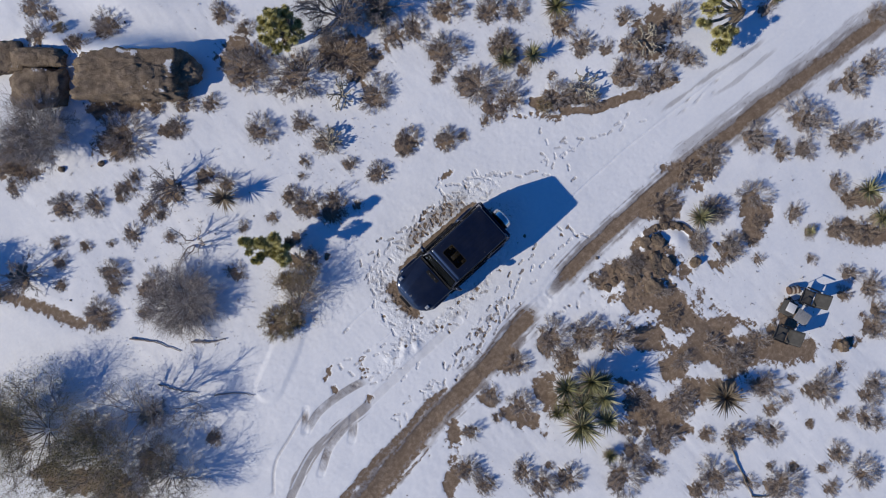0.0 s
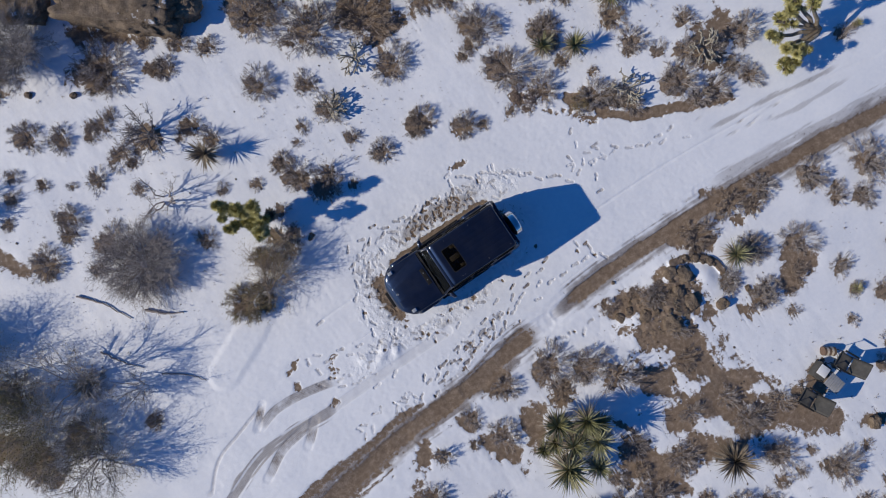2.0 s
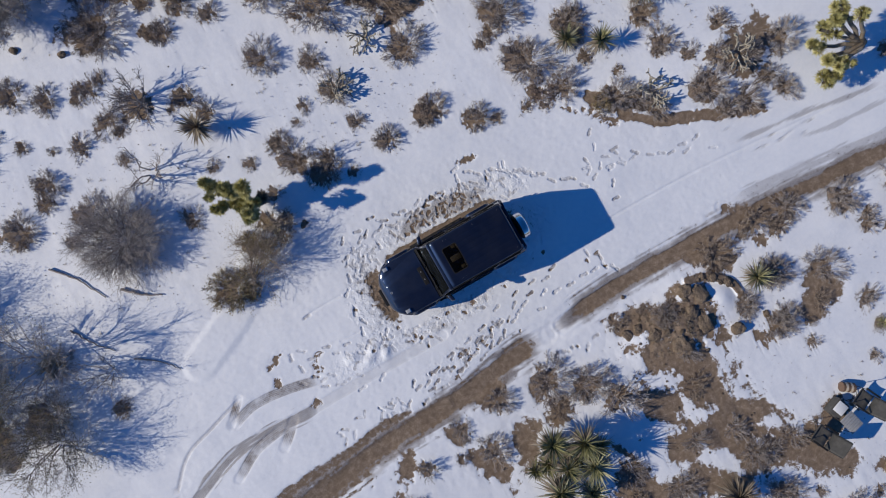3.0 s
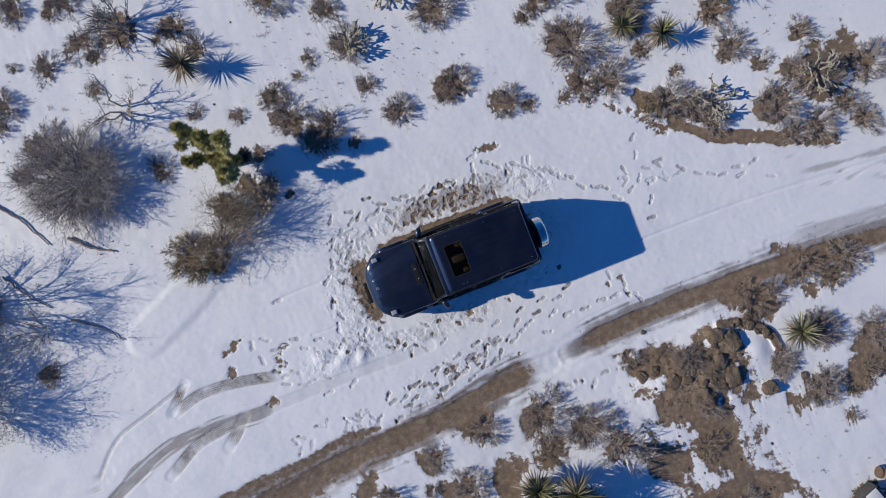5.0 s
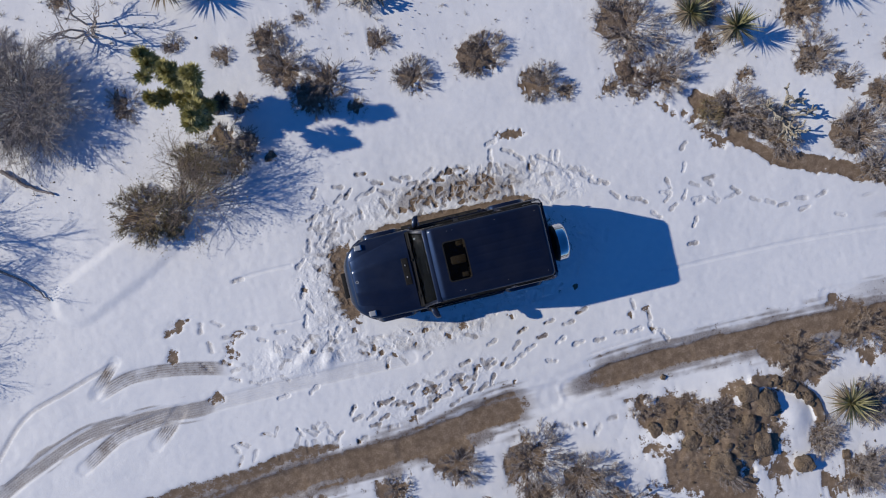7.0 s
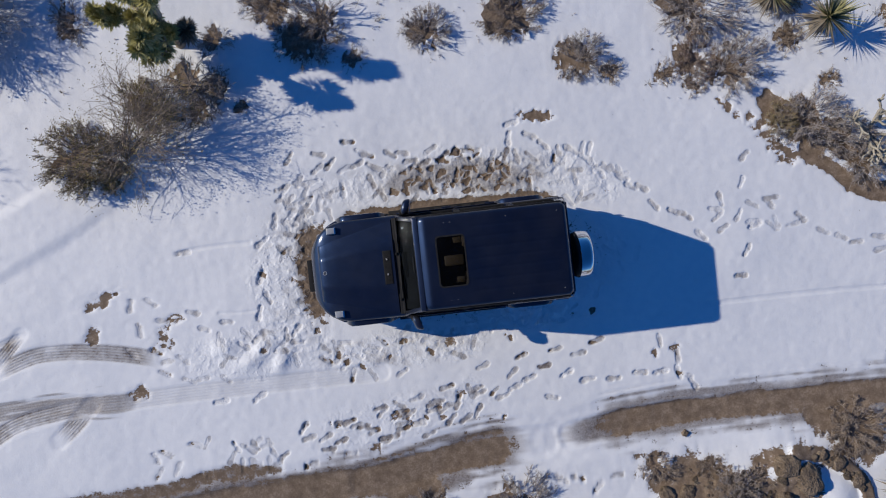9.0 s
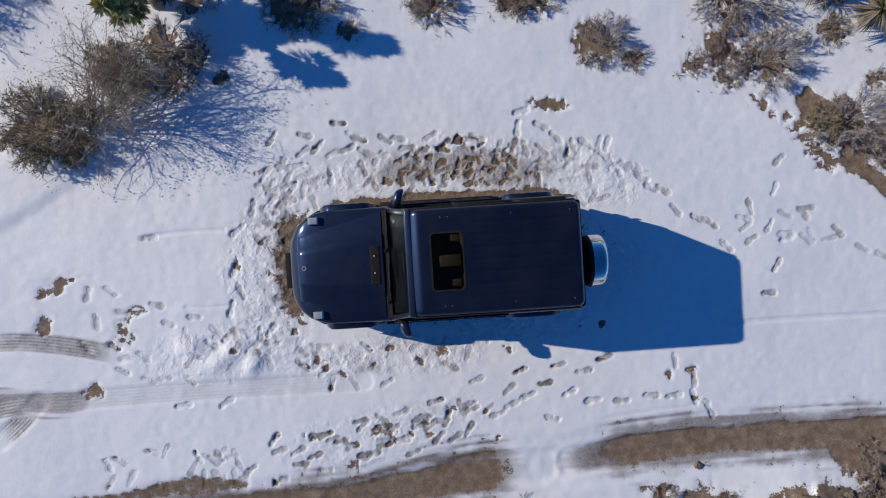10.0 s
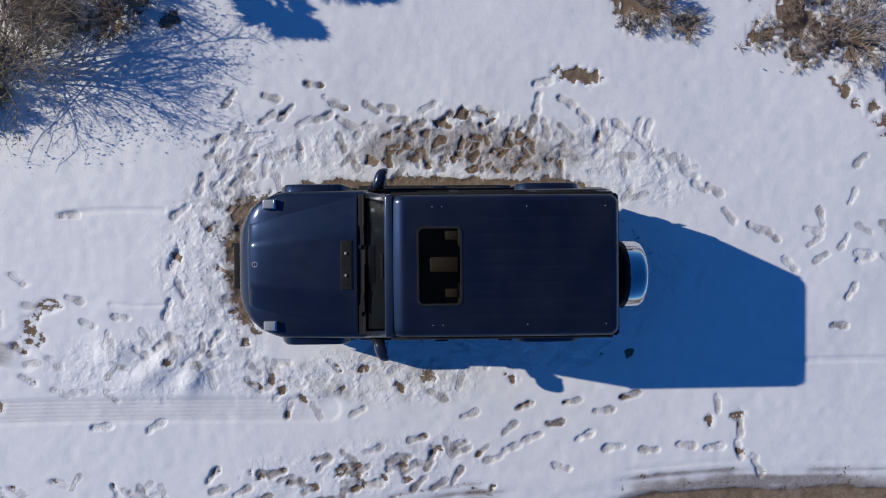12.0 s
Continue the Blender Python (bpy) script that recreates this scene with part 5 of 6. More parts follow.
    dash = part("dashboard", hexa([(-0.86, -0.74, 1.0), (-0.45, -0.74, 1.0), (-0.45, 0.74, 1.0), (-0.86, 0.74, 1.0)], [(-0.85, -0.74, 1.175), (-0.5, -0.74, 1.21), (-0.5, 0.74, 1.21), (-0.85, 0.74, 1.175)], 0.02), CABIN_DARK, car)
    for k in range(16):
        part("vent_slat", box(-0.82, -0.76, -0.20 + k * 0.027, -0.188 + k * 0.027, 1.178, 1.20, 0.0), BLACK_TRIM, dash)
    part("paper", box(-0.79, -0.75, 0.60, 0.64, 1.200, 1.204), LENS, dash, "small white slip on the dashboard")
    part("rear_view_mirror", box(-0.64, -0.61, -0.13, 0.13, 1.66, 1.73, 0.01), BLACK_TRIM, pane)
    part("console", box(-0.13, 0.20, -0.10, 0.08, 0.66, 1.20, 0.03), LEATHER, car, "beige centre console")
    for s in (-1, 1):
        seat = part("seat", box(-0.30, 0.24, s * 0.42 - 0.25, s * 0.42 + 0.25, 0.80, 0.97, 0.05, 3), LEATHER, car, "beige leather front seat")
        part("backrest", hexa([(0.14, s * 0.42 - 0.24, 0.95), (0.27, s * 0.42 - 0.24, 0.95), (0.27, s * 0.42 + 0.24, 0.95), (0.14, s * 0.42 + 0.24, 0.95)],
                              [(0.27, s * 0.42 - 0.21, 1.5), (0.37, s * 0.42 - 0.21, 1.5), (0.37, s * 0.42 + 0.21, 1.5), (0.27, s * 0.42 + 0.21, 1.5)], 0.04, 3), LEATHER, seat)
        part("headrest", box(0.26, 0.36, s * 0.42 - 0.13, s * 0.42 + 0.13, 1.53, 1.70, 0.04, 3), CABIN_DARK, seat)
        part("armrest", box(0.04, 0.19, s * 0.33 - 0.06, s * 0.33 + 0.05, 1.10, 1.17, 0.02), LEATHER, seat)


def build_front():
    # grille, lamps, bumper, plate holder, badge
    grille = part("grille", box(-2.385, -2.36, -0.40, 0.40, 0.735, 0.80, 0.008), BLACK_TRIM, car)
    for k in range(2):
        part("grille_bar", box(-2.395, -2.38, -0.38, 0.38, 0.745 + k * 0.028, 0.757 + k * 0.028, 0.004), ALLOY, grille)
    for s in (-1, 1):
        lamp = part("headlamp", lathe([(0.02, 0.125), (-0.02, 0.125), (-0.035, 0.115), (-0.035, 0.10)], (-2.21, s * 0.56, 0.85), "x", 28), CHROME, car)
        part("lens", lathe([(-0.03, 0.105), (-0.045, 0.07), (-0.05, 0.0005)], (-2.21, s * 0.56, 0.85), "x", 24), LENS, lamp)
        base = part("indicator", hexa([(-2.055, s * 0.70 - 0.058, 1.055), (-1.895, s * 0.70 - 0.058, 1.06), (-1.895, s * 0.70 + 0.058, 1.06), (-2.055, s * 0.70 + 0.058, 1.055)],
                                      [(-2.035, s * 0.70 - 0.048, 1.135), (-1.905, s * 0.70 - 0.048, 1.125), (-1.905, s * 0.70 + 0.048, 1.125), (-2.035, s * 0.70 + 0.048, 1.135)], 0.012, 3), LENS, car, "clear indicator lamp on the wing")
        part("bezel", box(-1.915, -1.885, s * 0.70 - 0.055, s * 0.70 + 0.055, 1.058, 1.13, 0.006), CHROME, base)
    secs = []
    for y, x in ((-0.90, -1.94), (-0.88, -2.03), (-0.80, -2.17), (-0.66, -2.30), (-0.45, -2.41), (-0.2, -2.445), (0.0, -2.45), (0.2, -2.445), (0.45, -2.41), (0.66, -2.30), (0.80, -2.17), (0.88, -2.03), (0.90, -1.94)):
        n = -1 if y < 0 else 1
        d = 0.13 if abs(y) < 0.7 else 0.09
        inx, iny = (x + d, y) if abs(y) < 0.7 else (x + d * 0.5, y - n * d)
        x += 0.045
        inx += 0.045
        secs.append([(x + 0.02, y, 0.44), (x, y, 0.50), (x, y, 0.64), (x + 0.015, y, 0.695), (x + 0.05, y - n * 0.02 * (abs(y) > 0.7), 0.715), (inx, iny, 0.72), (inx, iny, 0.44)])
    bumper = part("front_bumper", loft(secs), PAINT, car)
    holder = part("plate_holder", box(-2.50, -2.39, -0.29, 0.26, 0.56, 0.73, 0.012), BLACK_TRIM, bumper, "black plate holder")
    for z in (0.535, 0.585):
        part("bar", box(-2.504, -2.499, -0.2, 0.17, z + 0.07, z + 0.09), ALLOY, holder)
    part("badge", lathe([(0, 0.034), (0.006, 0.034), (0.009, 0.029), (0.006, 0.024), (0, 0.024)], (-2.14, 0.01, 1.094), "z", 24), LENS, car, "small plain bright ring badge")
    part("badge_spoke", box(-2.143, -2.137, -0.018, 0.038, 1.095, 1.101), LENS, car)
    # cowl grille with its slats and washer jets
    vent = part("cowl_vent", box(-1.145, -1.005, -0.285, 0.275, 1.158, 1.204, 0.004), BLACK_TRIM, car, "black cowl grille")
    for k in range(22):
        part("slat", box(-1.13, -1.02, -0.272 + k * 0.0248, -0.260 + k * 0.0248, 1.204, 1.210), BLACK_TRIM, vent)
    for y in (-0.12, 0.13):
        part("washer_jet", box(-1.095, -1.07, y - 0.014, y + 0.014, 1.205, 1.223, 0.004), ALLOY, vent)
    cowl = part("cowl", hexa([(-0.945, -0.80, 1.13), (-0.87, -0.80, 1.13), (-0.87, 0.80, 1.13), (-0.945, 0.80, 1.13)], [(-0.94, -0.80, 1.172), (-0.875, -0.80, 1.178), (-0.875, 0.80, 1.178), (-0.94, 0.80, 1.172)], 0.003), BLACK_TRIM, car)
    for y, reach in ((0.20, 0.60), (-0.56, 0.56)):
        arm = part("wiper", lathe([(0, 0.0001), (0, 0.026), (0.03, 0.024), (0.035, 0.0001)], (-0.915, y, 1.178), "z", 14), BLACK_TRIM, car)
        part("wiper_arm", hexa([(-0.925, y - 0.012, 1.205), (-0.905, y - 0.012, 1.205), (-0.868, y + reach * 0.5, 1.225), (-0.880, y + reach * 0.5, 1.22)],
                               [(-0.925, y - 0.012, 1.217), (-0.905, y - 0.012, 1.217), (-0.868, y + reach * 0.5, 1.237), (-0.880, y + reach * 0.5, 1.232)]), BLACK_TRIM, arm)
        part("wiper_blade", hexa([(-0.885, y + 0.02, 1.20), (-0.865, y + 0.02, 1.20), (-0.865, y + reach, 1.20), (-0.885, y + reach, 1.20)],
                                 [(-0.880, y + 0.02, 1.225), (-0.868, y + 0.02, 1.225), (-0.868, y + reach, 1.225), (-0.880, y + reach, 1.225)], 0.003), BLACK_TRIM, arm)


def mirror(s):
    bm = bmesh.new()
    bmesh.ops.create_uvsphere(bm, u_segments=20, v_segments=12, radius=1)
    for v in bm.verts:
        p = v.co
        sq = lambda a: math.copysign(abs(a) ** 0.75, a)
        x, y, z = sq(p.x) * 0.085, sq(p.y) * 0.125, sq(p.z) * 0.10
        x = min(x, 0.045)
        v.co = (-0.665 + x + 0.55 * (y * 0.5), s * (0.955 + y), 1.30 + z)
    shell = part("wing_mirror", bm, PAINT, car)
    part("mirror_glass", box(-0.616, -0.606, min(s * 0.87, s * 1.05), max(s * 0.87, s * 1.05), 1.23, 1.375, 0.003), CHROME, shell)
    part("mirror_arm", hexa([(-0.80, s * 0.83, 1.17), (-0.70, s * 0.83, 1.17), (-0.70, s * 0.93, 1.21), (-0.78, s * 0.93, 1.21)], [(-0.80, s * 0.83, 1.21), (-0.70, s * 0.83, 1.21), (-0.70, s * 0.93, 1.25), (-0.78, s * 0.93, 1.25)], 0.008), BLACK_TRIM, shell)


def build_wheels():
    for x in (FRONT_AXLE, REAR_AXLE):
        for s in (-1, 1):
            y = s * 0.79
            wheel = part("wheel", lathe([(-0.10, 0.30), (-0.10, 0.24), (-0.02 * s, 0.10), (0.02 * s, 0.06), (0.02 * s, 0.0005)], (x, y, TYRE_R), "y", 32), ALLOY, car)
            part("tyre", lathe([(-0.12, 0.27), (-0.132, 0.32), (-0.125, 0.365), (-0.10, 0.388), (-0.05, 0.39), (0, 0.385), (0.05, 0.39), (0.10, 0.388), (0.125, 0.365), (0.132, 0.32), (0.12, 0.27)], (x, y, TYRE_R), "y", 44), RUBBER, wheel)
            for k in range(5):
                a = radians(72 * k + 18)
                c, n = math.cos(a), math.sin(a)
                p = lambda u, v, w: (x + u * c - v * n, y + s * w, TYRE_R + u * n + v * c)
                part("spoke", hexa([p(0.05, -0.03, 0.05), p(0.27, -0.022, 0.06), p(0.27, 0.022, 0.06), p(0.05, 0.03, 0.05)], [p(0.05, -0.03, 0.08), p(0.27, -0.022, 0.09), p(0.27, 0.022, 0.09), p(0.05, 0.03, 0.08)]), ALLOY, wheel)
            # flare over the wheel, flat on top with sloping ends
            secs = []
            for px, pz in ((-0.46, 0.52), (-0.45, 0.70), (-0.395, 0.86), (-0.33, 0.95), (-0.25, 0.985), (0.0, 0.992), (0.25, 0.985), (0.33, 0.95), (0.395, 0.86), (0.45, 0.70), (0.46, 0.52)):
                k = 0.86 if abs(px) > 0.35 else 0.90
                out = 0.945 if abs(px) < 0.36 else 0.925
                secs.append([(x + px, s * 0.84, pz + 0.012), (x + px, s * (out - 0.03), pz + 0.006), (x + px, s * (out - 0.006), pz - 0.012), (x + px, s * out, pz - 0.05), (x + px * k, s * out, pz * 0.93), (x + px * k, s * 0.84, pz * 0.93)])
            part("wheel_flare", loft(secs), PAINT, car)
            part("wheel_well", lathe([(0.0, 0.445), (-s * 0.30, 0.445), (-s * 0.30, 0.01)], (x, s * 0.85, TYRE_R), "y", 24, (0, 180)), CABIN_DARK, car)
    part("chassis", box(-2.1, 1.95, -0.45, 0.45, 0.38, 0.56, 0.02), CABIN_DARK, car)


def build_rear():
    cy, cz = -0.15, 0.99
    spare = part("spare_wheel", lathe([(2.02, 0.12), (2.05, 0.34), (2.07, 0.372), (2.10, 0.382), (2.16, 0.382)], (0, cy, cz), "x", 48), RUBBER, car)
    part("spare_cover", lathe([(2.105, 0.376), (2.115, 0.393), (2.13, 0.396), (2.255, 0.396), (2.295, 0.388), (2.32, 0.365), (2.33, 0.335), (2.33, 0.31)], (0, cy, cz), "x", 56), CHROME, spare, "polished steel spare wheel ring")
    part("cover_disc", lathe([(2.32, 0.318), (2.335, 0.30), (2.343, 0.15), (2.345, 0.0005)], (0, cy, cz), "x", 48), PAINT, spare)
    part("spare_mount", lathe([(1.99, 0.13), (2.05, 0.13)], (0, cy, cz), "x", 20), BLACK_TRIM, spare)
    bumper = part("rear_bumper", box(1.96, 2.09, -0.84, 0.84, 0.50, 0.66, 0.025), BLACK_TRIM, car)
    for s in (-1, 1):
        part("tail_lamp", box(2.07, 2.10, min(s * 0.58, s * 0.80), max(s * 0.58, s * 0.80), 0.53, 0.63, 0.008), RED_LENS, bumper)


build_body()
build_roof()
build_cabin()
build_front()
mirror(-1)
mirror(1)
build_wheels()
build_rear()
car.location.z = -0.028


# ---- yuccas, joshua trees and larger scrub ----
def blades(rng, n, length, width, low, high, droop=0.12, centre=(0, 0, 0), start=0.05):
    """Stiff pointed leaves that stand out from a centre, folded along the middle."""
    az = rng.rand(n) * 2 * np.pi
    el = np.radians(low + (high - low) * rng.rand(n))
    d = np.stack([np.cos(el) * np.cos(az), np.cos(el) * np.sin(az), np.sin(el)], 1)
    side, up = cross_frame(d)
    up = np.where(up[:, 2:3] < 0, -up, up)
    L = (length * (0.6 + 0.5 * rng.rand(n)))[:, None]
    c = np.array(centre) + d * start
    w = width * (0.7 + 0.6 * rng.rand(n))[:, None]
    sag = np.array([[0, 0, -1.0]]) * L * droop * rng.rand(n, 1)
    p = [c - side * w * 0.6, c - up * w * 0.3, c + side * w * 0.6,
         c + d * L * 0.45 - side * w + sag * 0.3, c + d * L * 0.45 - up * w * 0.4 + sag * 0.3, c + d * L * 0.45 + side * w + sag * 0.3, c + d * L + sag]
    v = np.stack(p, 1).reshape(-1, 3)
    f = np.array([[0, 1, 4], [0, 4, 3], [1, 2, 5], [1, 5, 4], [3, 4, 6], [4, 5, 6]])
    return v, (f[None] + (np.arange(n) * 7)[:, None, None]).reshape(-1, 3)


def yucca_meshes(seed):
    """Uneven rosette of broad stiff leaves over a tousled skirt of dead ones."""
    rng = np.random.RandomState(seed)
    green = mesh_from("rosette", *joined(blades(rng, 62, 1.0, 0.027, 8, 48, 0.10), blades(rng, 48, 0.78, 0.026, 35, 82, 0.05)), YUCCA_LEAF)
    worn = blades(rng, 60, 0.92, 0.024, -30, 20, 0.22)
    dead = mesh_from("dead_skirt", *joined(worn, blades(rng, 80, 0.72, 0.024, -65, -5, 0.3)), DEAD_LEAF)
    return green, dead


def yucca(x, y, r, h, kind, dry=False):
    g0 = ground_at(x, y)
    ob = thing("yucca", "dried grey-brown yucca with drooping leaves" if dry else "spiky green yucca rosette on a short trunk", "yucca", "yuccas")
    ob.location = (x, y, g0)
    rosette = part_mesh("rosette", kind[0], ob)
    rosette.scale, rosette.location, rosette.rotation_euler = (r, r, r), (0, 0, h), (0.3 * math.sin(x * 9 + y), 0.3 * math.cos(y * 7), x * 3 + y)
    if dry:
        rosette.data = rosette.data.copy()
        rosette.data.materials[0] = DEAD_LEAF
    skirt = part_mesh("dead_skirt", kind[1], ob, "dry straw-coloured hanging leaves")
    skirt.scale, skirt.location, skirt.rotation_euler = (r * 0.98, r * 0.98, min(r, h + 0.12)), (0, 0, h), (0, 0, y * 2)
    part("trunk", lathe([(-0.05, 0.10), (h * 0.5, 0.075), (h + 0.02, 0.07), (h + 0.06, 0.001)], (0, 0, 0), "z", 10), DEAD_LEAF, ob)


YUCCA_KINDS = [yucca_meshes(k) for k in range(4)]
for k, (x, y, r, h) in enumerate(YUCCA):
    yucca(x, y, r * 1.22, h, YUCCA_KINDS[k % 4], k in (13, 14))


def joshua_head(seed):
    rng = np.random.RandomState(seed)
    a = blades(rng, 170, 0.19, 0.017, -10, 88, 0.05)
    b = blades(rng, 50, 0.18, 0.016, -75, 0, 0.05, (0, 0, -0.10))
    return mesh_from("leaf_head", *joined(a, b), JOSHUA_LEAF)


HEADS = [joshua_head(k) for k in range(4)]
DEAD_HEAD = HEADS[0].copy()
DEAD_HEAD.materials[0] = DEAD_LEAF


def joshua_tree(x, y, r, h, heads, seed, lean=(0.0, 0.0), clusters=()):
    """A short trunk that forks into stubby arms, each ending in a ball of spiky leaves."""
    rng = random.Random(seed)
    ob = thing("joshua_tree", "small joshua tree with stubby arms and green leaf clusters", "tree", "joshua trees")
    ob.location = (x, y, ground_at(x, y) - 0.03)
    p0, p1, r0, r1, tips = [], [], [], [], []

    def limb(a, b, ra, rb, bends=3):
        last = Vector(a)
        for k in range(1, bends + 1):
            q = Vector(a).lerp(Vector(b), k / bends)
            if k < bends:
                q += Vector((rng.gauss(0, 0.05), rng.gauss(0, 0.05), rng.gauss(0.03, 0.03)))
            p0.append(tuple(last)), p1.append(tuple(q))
            r0.append(ra + (rb - ra) * (k - 1) / bends), r1.append(ra + (rb - ra) * k / bends)
            last = q
        return last

    fork = limb((0, 0, 0), (lean[0] * 0.5, lean[1] * 0.5, h * 0.45), 0.11, 0.085)
    arms = max(4, heads // 6) if heads else 0
    elbows = []
    for k in range(arms):
        a = 6.283 * (k + rng.random() * 0.5) / arms
        elbows.append(limb(fork, (fork.x + math.cos(a) * r * 0.45 + lean[0] * 0.3, fork.y + math.sin(a) * r * 0.45 + lean[1] * 0.3, h * rng.uniform(0.6, 0.75)), 0.085, 0.07))
    for cx, cy, cz, n, dead in clusters:
        elbow = limb(fork, (cx * 0.5, cy * 0.5, cz * 0.68), 0.07, 0.06)
        top = Vector((cx, cy, cz))
        limb(elbow, top, 0.06, 0.05, 2)
        for k in range(n):
            at = elbow.lerp(top, 0.45 + 0.6 * (k + 0.5) / n) + Vector((rng.gauss(0, 0.085), rng.gauss(0, 0.085), rng.gauss(0, 0.05)))
            tips.append((at, 2.39996 * k, dead))
    for k in range(heads):
        a, d = 2.39996 * k, r * math.sqrt((k + 0.5) / heads)
        top = Vector((lean[0] + math.cos(a) * d + rng.gauss(0, 0.05), lean[1] + math.sin(a) * d + rng.gauss(0, 0.05), h * (1.08 - 0.35 * (d / r) ** 2) + rng.gauss(0, 0.06)))
        elbow = min(elbows, key=lambda e: (e - top).length)
        tips.append((limb(elbow, top, 0.06, 0.05, 2), a, False))
    me = mesh_from("trunk", *tubes(np.array(p0), np.array(p1), np.array(r0), np.array(r1), 8), DEAD_LEAF, True)
    part_mesh("trunk", me, ob, "shaggy brown trunk and arms")
    for tip, b, dead in tips:
        c = part_mesh("leaf_head", DEAD_HEAD if dead else HEADS[rng.randrange(4)], ob, "dead brown leaf cluster" if dead else "")
        k = rng.uniform(0.75, 0.98)
        c.location, c.scale, c.rotation_euler = tip, (k, k, k), (rng.gauss(0, 0.35), rng.gauss(0, 0.35), b)


joshua_tree(-4.5, 4.5, 0.66, 1.6, 0, 3, clusters=((-0.02, 0.02, 1.25, 4, False), (-0.15, -0.38, 0.8, 6, False), (-0.62, 0.83, 1.75, 9, False), (-0.15, 0.45, 1.9, 8, False), (0.3, 0.2, 2.1, 9, False), (-0.85, 0.2, 1.15, 5, False), (-0.25, -0.1, 0.95, 7, False), (0.0, -0.55, 1.65, 10, False), (0.34, -0.08, 0.85, 3, True), (-0.3, 0.28, 1.0, 6, False), (0.1, -0.3, 1.1, 4, False)))
joshua_tree(0.85, 10.15, 0.75, 2.0, 34, 5)
joshua_tree(14.21, -0.5, 0.9, 1.7, 0, 8, clusters=((-1.38, 1.10, 1.8, 5, False), (-1.65, 1.00, 1.6, 4, False), (-1.13, 1.35, 2.0, 5, False), (-0.76, 0.92, 2.1, 4, False), (-1.94, 0.69, 1.3, 4, False), (-1.73, 0.10, 1.3, 4, False), (-1.41, -0.25, 1.3, 5, False), (-1.84, -0.45, 0.9, 4, False), (-1.35, -0.48, 0.9, 4, False)))


def scrub_tree(x, y, spread, height, seed, mats, label, leaves=0.6, stems=6, leaf=0.028, base=(0.0, 0.0), levels=(6, 7, 6), girth=0.0, fan=None):
    """Several crooked limbs from one foot, forking down to twigs, with leaves in tufts at the ends."""
    rng = np.random.RandomState(seed)
    ob = thing("scrub_tree", label, "tree")
    ob.location = (x, y, ground_at(x, y) - 0.03)
    p0, p1, r0, r1 = [], [], [], []
    az = (np.arange(stems) + rng.rand(stems)) * 2 * np.pi / stems
    if fan:
        az = np.radians(fan[0] + fan[1] * (np.arange(stems) + rng.rand(stems)) / stems)
    reach = spread * (0.45 + 0.35 * rng.rand(stems))
    start = np.stack([np.cos(az) * 0.1, np.sin(az) * 0.1, np.zeros(stems)], 1)
    end = np.stack([np.cos(az) * reach * 0.7, np.sin(az) * reach * 0.7, height * (0.45 + 0.3 * rng.rand(stems))], 1)
    rad = np.full(stems, (girth or (0.026 if height > 1.6 else 0.017)) * spread ** 0.5)
    for level, n in enumerate((0,) + tuple(levels)):
        if n:
            i = np.repeat(np.arange(len(start)), n)
            s = 0.35 + 0.65 * rng.rand(len(i), 1)
            a = start[i] + (end[i] - start[i]) * s
            way = unit(unit(end[i] - start[i]) + rng.randn(len(i), 3) * np.array([0.75, 0.75, 0.45]) + np.array([0, 0, 0.12]))
            length = spread * (0.42, 0.24, 0.13)[level - 1]
            b = a + way * length * (0.5 + 0.8 * rng.rand(len(i), 1))
            b[:, 2] = np.clip(b[:, 2], 0.15, height * 1.1)
            rad = rad[i] * 0.5
            start, end = a, b
        if level == len(levels):
            fine = slips(start, end, rad * 1.1, rng)
            break
        mid = (start + end) / 2 + rng.randn(len(start), 3) * 0.08 * np.linalg.norm(end - start, axis=1, keepdims=True)
        p0 += [start, mid]
        p1 += [mid, end]
        r0 += [rad, rad * 0.8]
        r1 += [rad * 0.8, rad * 0.55]
    part_mesh("branching", mesh_from("branching", *joined(tubes(np.concatenate(p0), np.concatenate(p1), np.concatenate(r0), np.concatenate(r1)), fine), mats[0]), ob, "crooked bare grey limbs")
    tuft = rng.rand(len(end)) < leaves
    c = np.repeat(end[tuft], 14, 0) + rng.randn(int(tuft.sum()) * 14, 3) * 0.09
    n = len(c)
    if n:
        a, b = unit(rng.randn(n, 3)), unit(rng.randn(n, 3))
        size = leaf * (0.5 + rng.rand(n, 1))
        v = np.stack([c - a * size, c + b * size * 0.5, c + a * size, c - b * size * 0.5], 1)
        part_mesh("crown", mesh_from("crown", v.reshape(-1, 3), np.arange(4 * n).reshape(-1, 4), mats[1]), ob)


SCRUB_OAK = varied("scrub_oak_leaf", [(0.2, (0.13, 0.11, 0.05)), (0.5, (0.25, 0.21, 0.10)), (0.8, (0.38, 0.33, 0.18))], 2, per_piece=0.35)
scrub_tree(-15.6, 5.4, 2.5, 1.45, 1, (WINTER_BARK, SCRUB_OAK), "spreading olive-leaved scrub oak by the track", 0.6, 13, 0.02)
scrub_tree(-14.7, 3.2, 2.0, 1.4, 2, (WINTER_BARK, SCRUB_OAK), "spreading olive-leaved scrub oak by the track", 0.55, 11, 0.02)
scrub_tree(-12.4, 3.4, 2.3, 2.2, 3, (WINTER_BARK, SCRUB_OAK), "thin bare scrub tree with few leaves", 0.12, 6, 0.018, levels=(5, 6, 8), girth=0.018)
scrub_tree(-13.35, 1.08, 1.7, 1.3, 4, (WINTER_BARK, SCRUB_OAK), "dense grey-olive scrub tree beside the track", 0.16, 12, 0.017, levels=(7, 7, 7), girth=0.016)
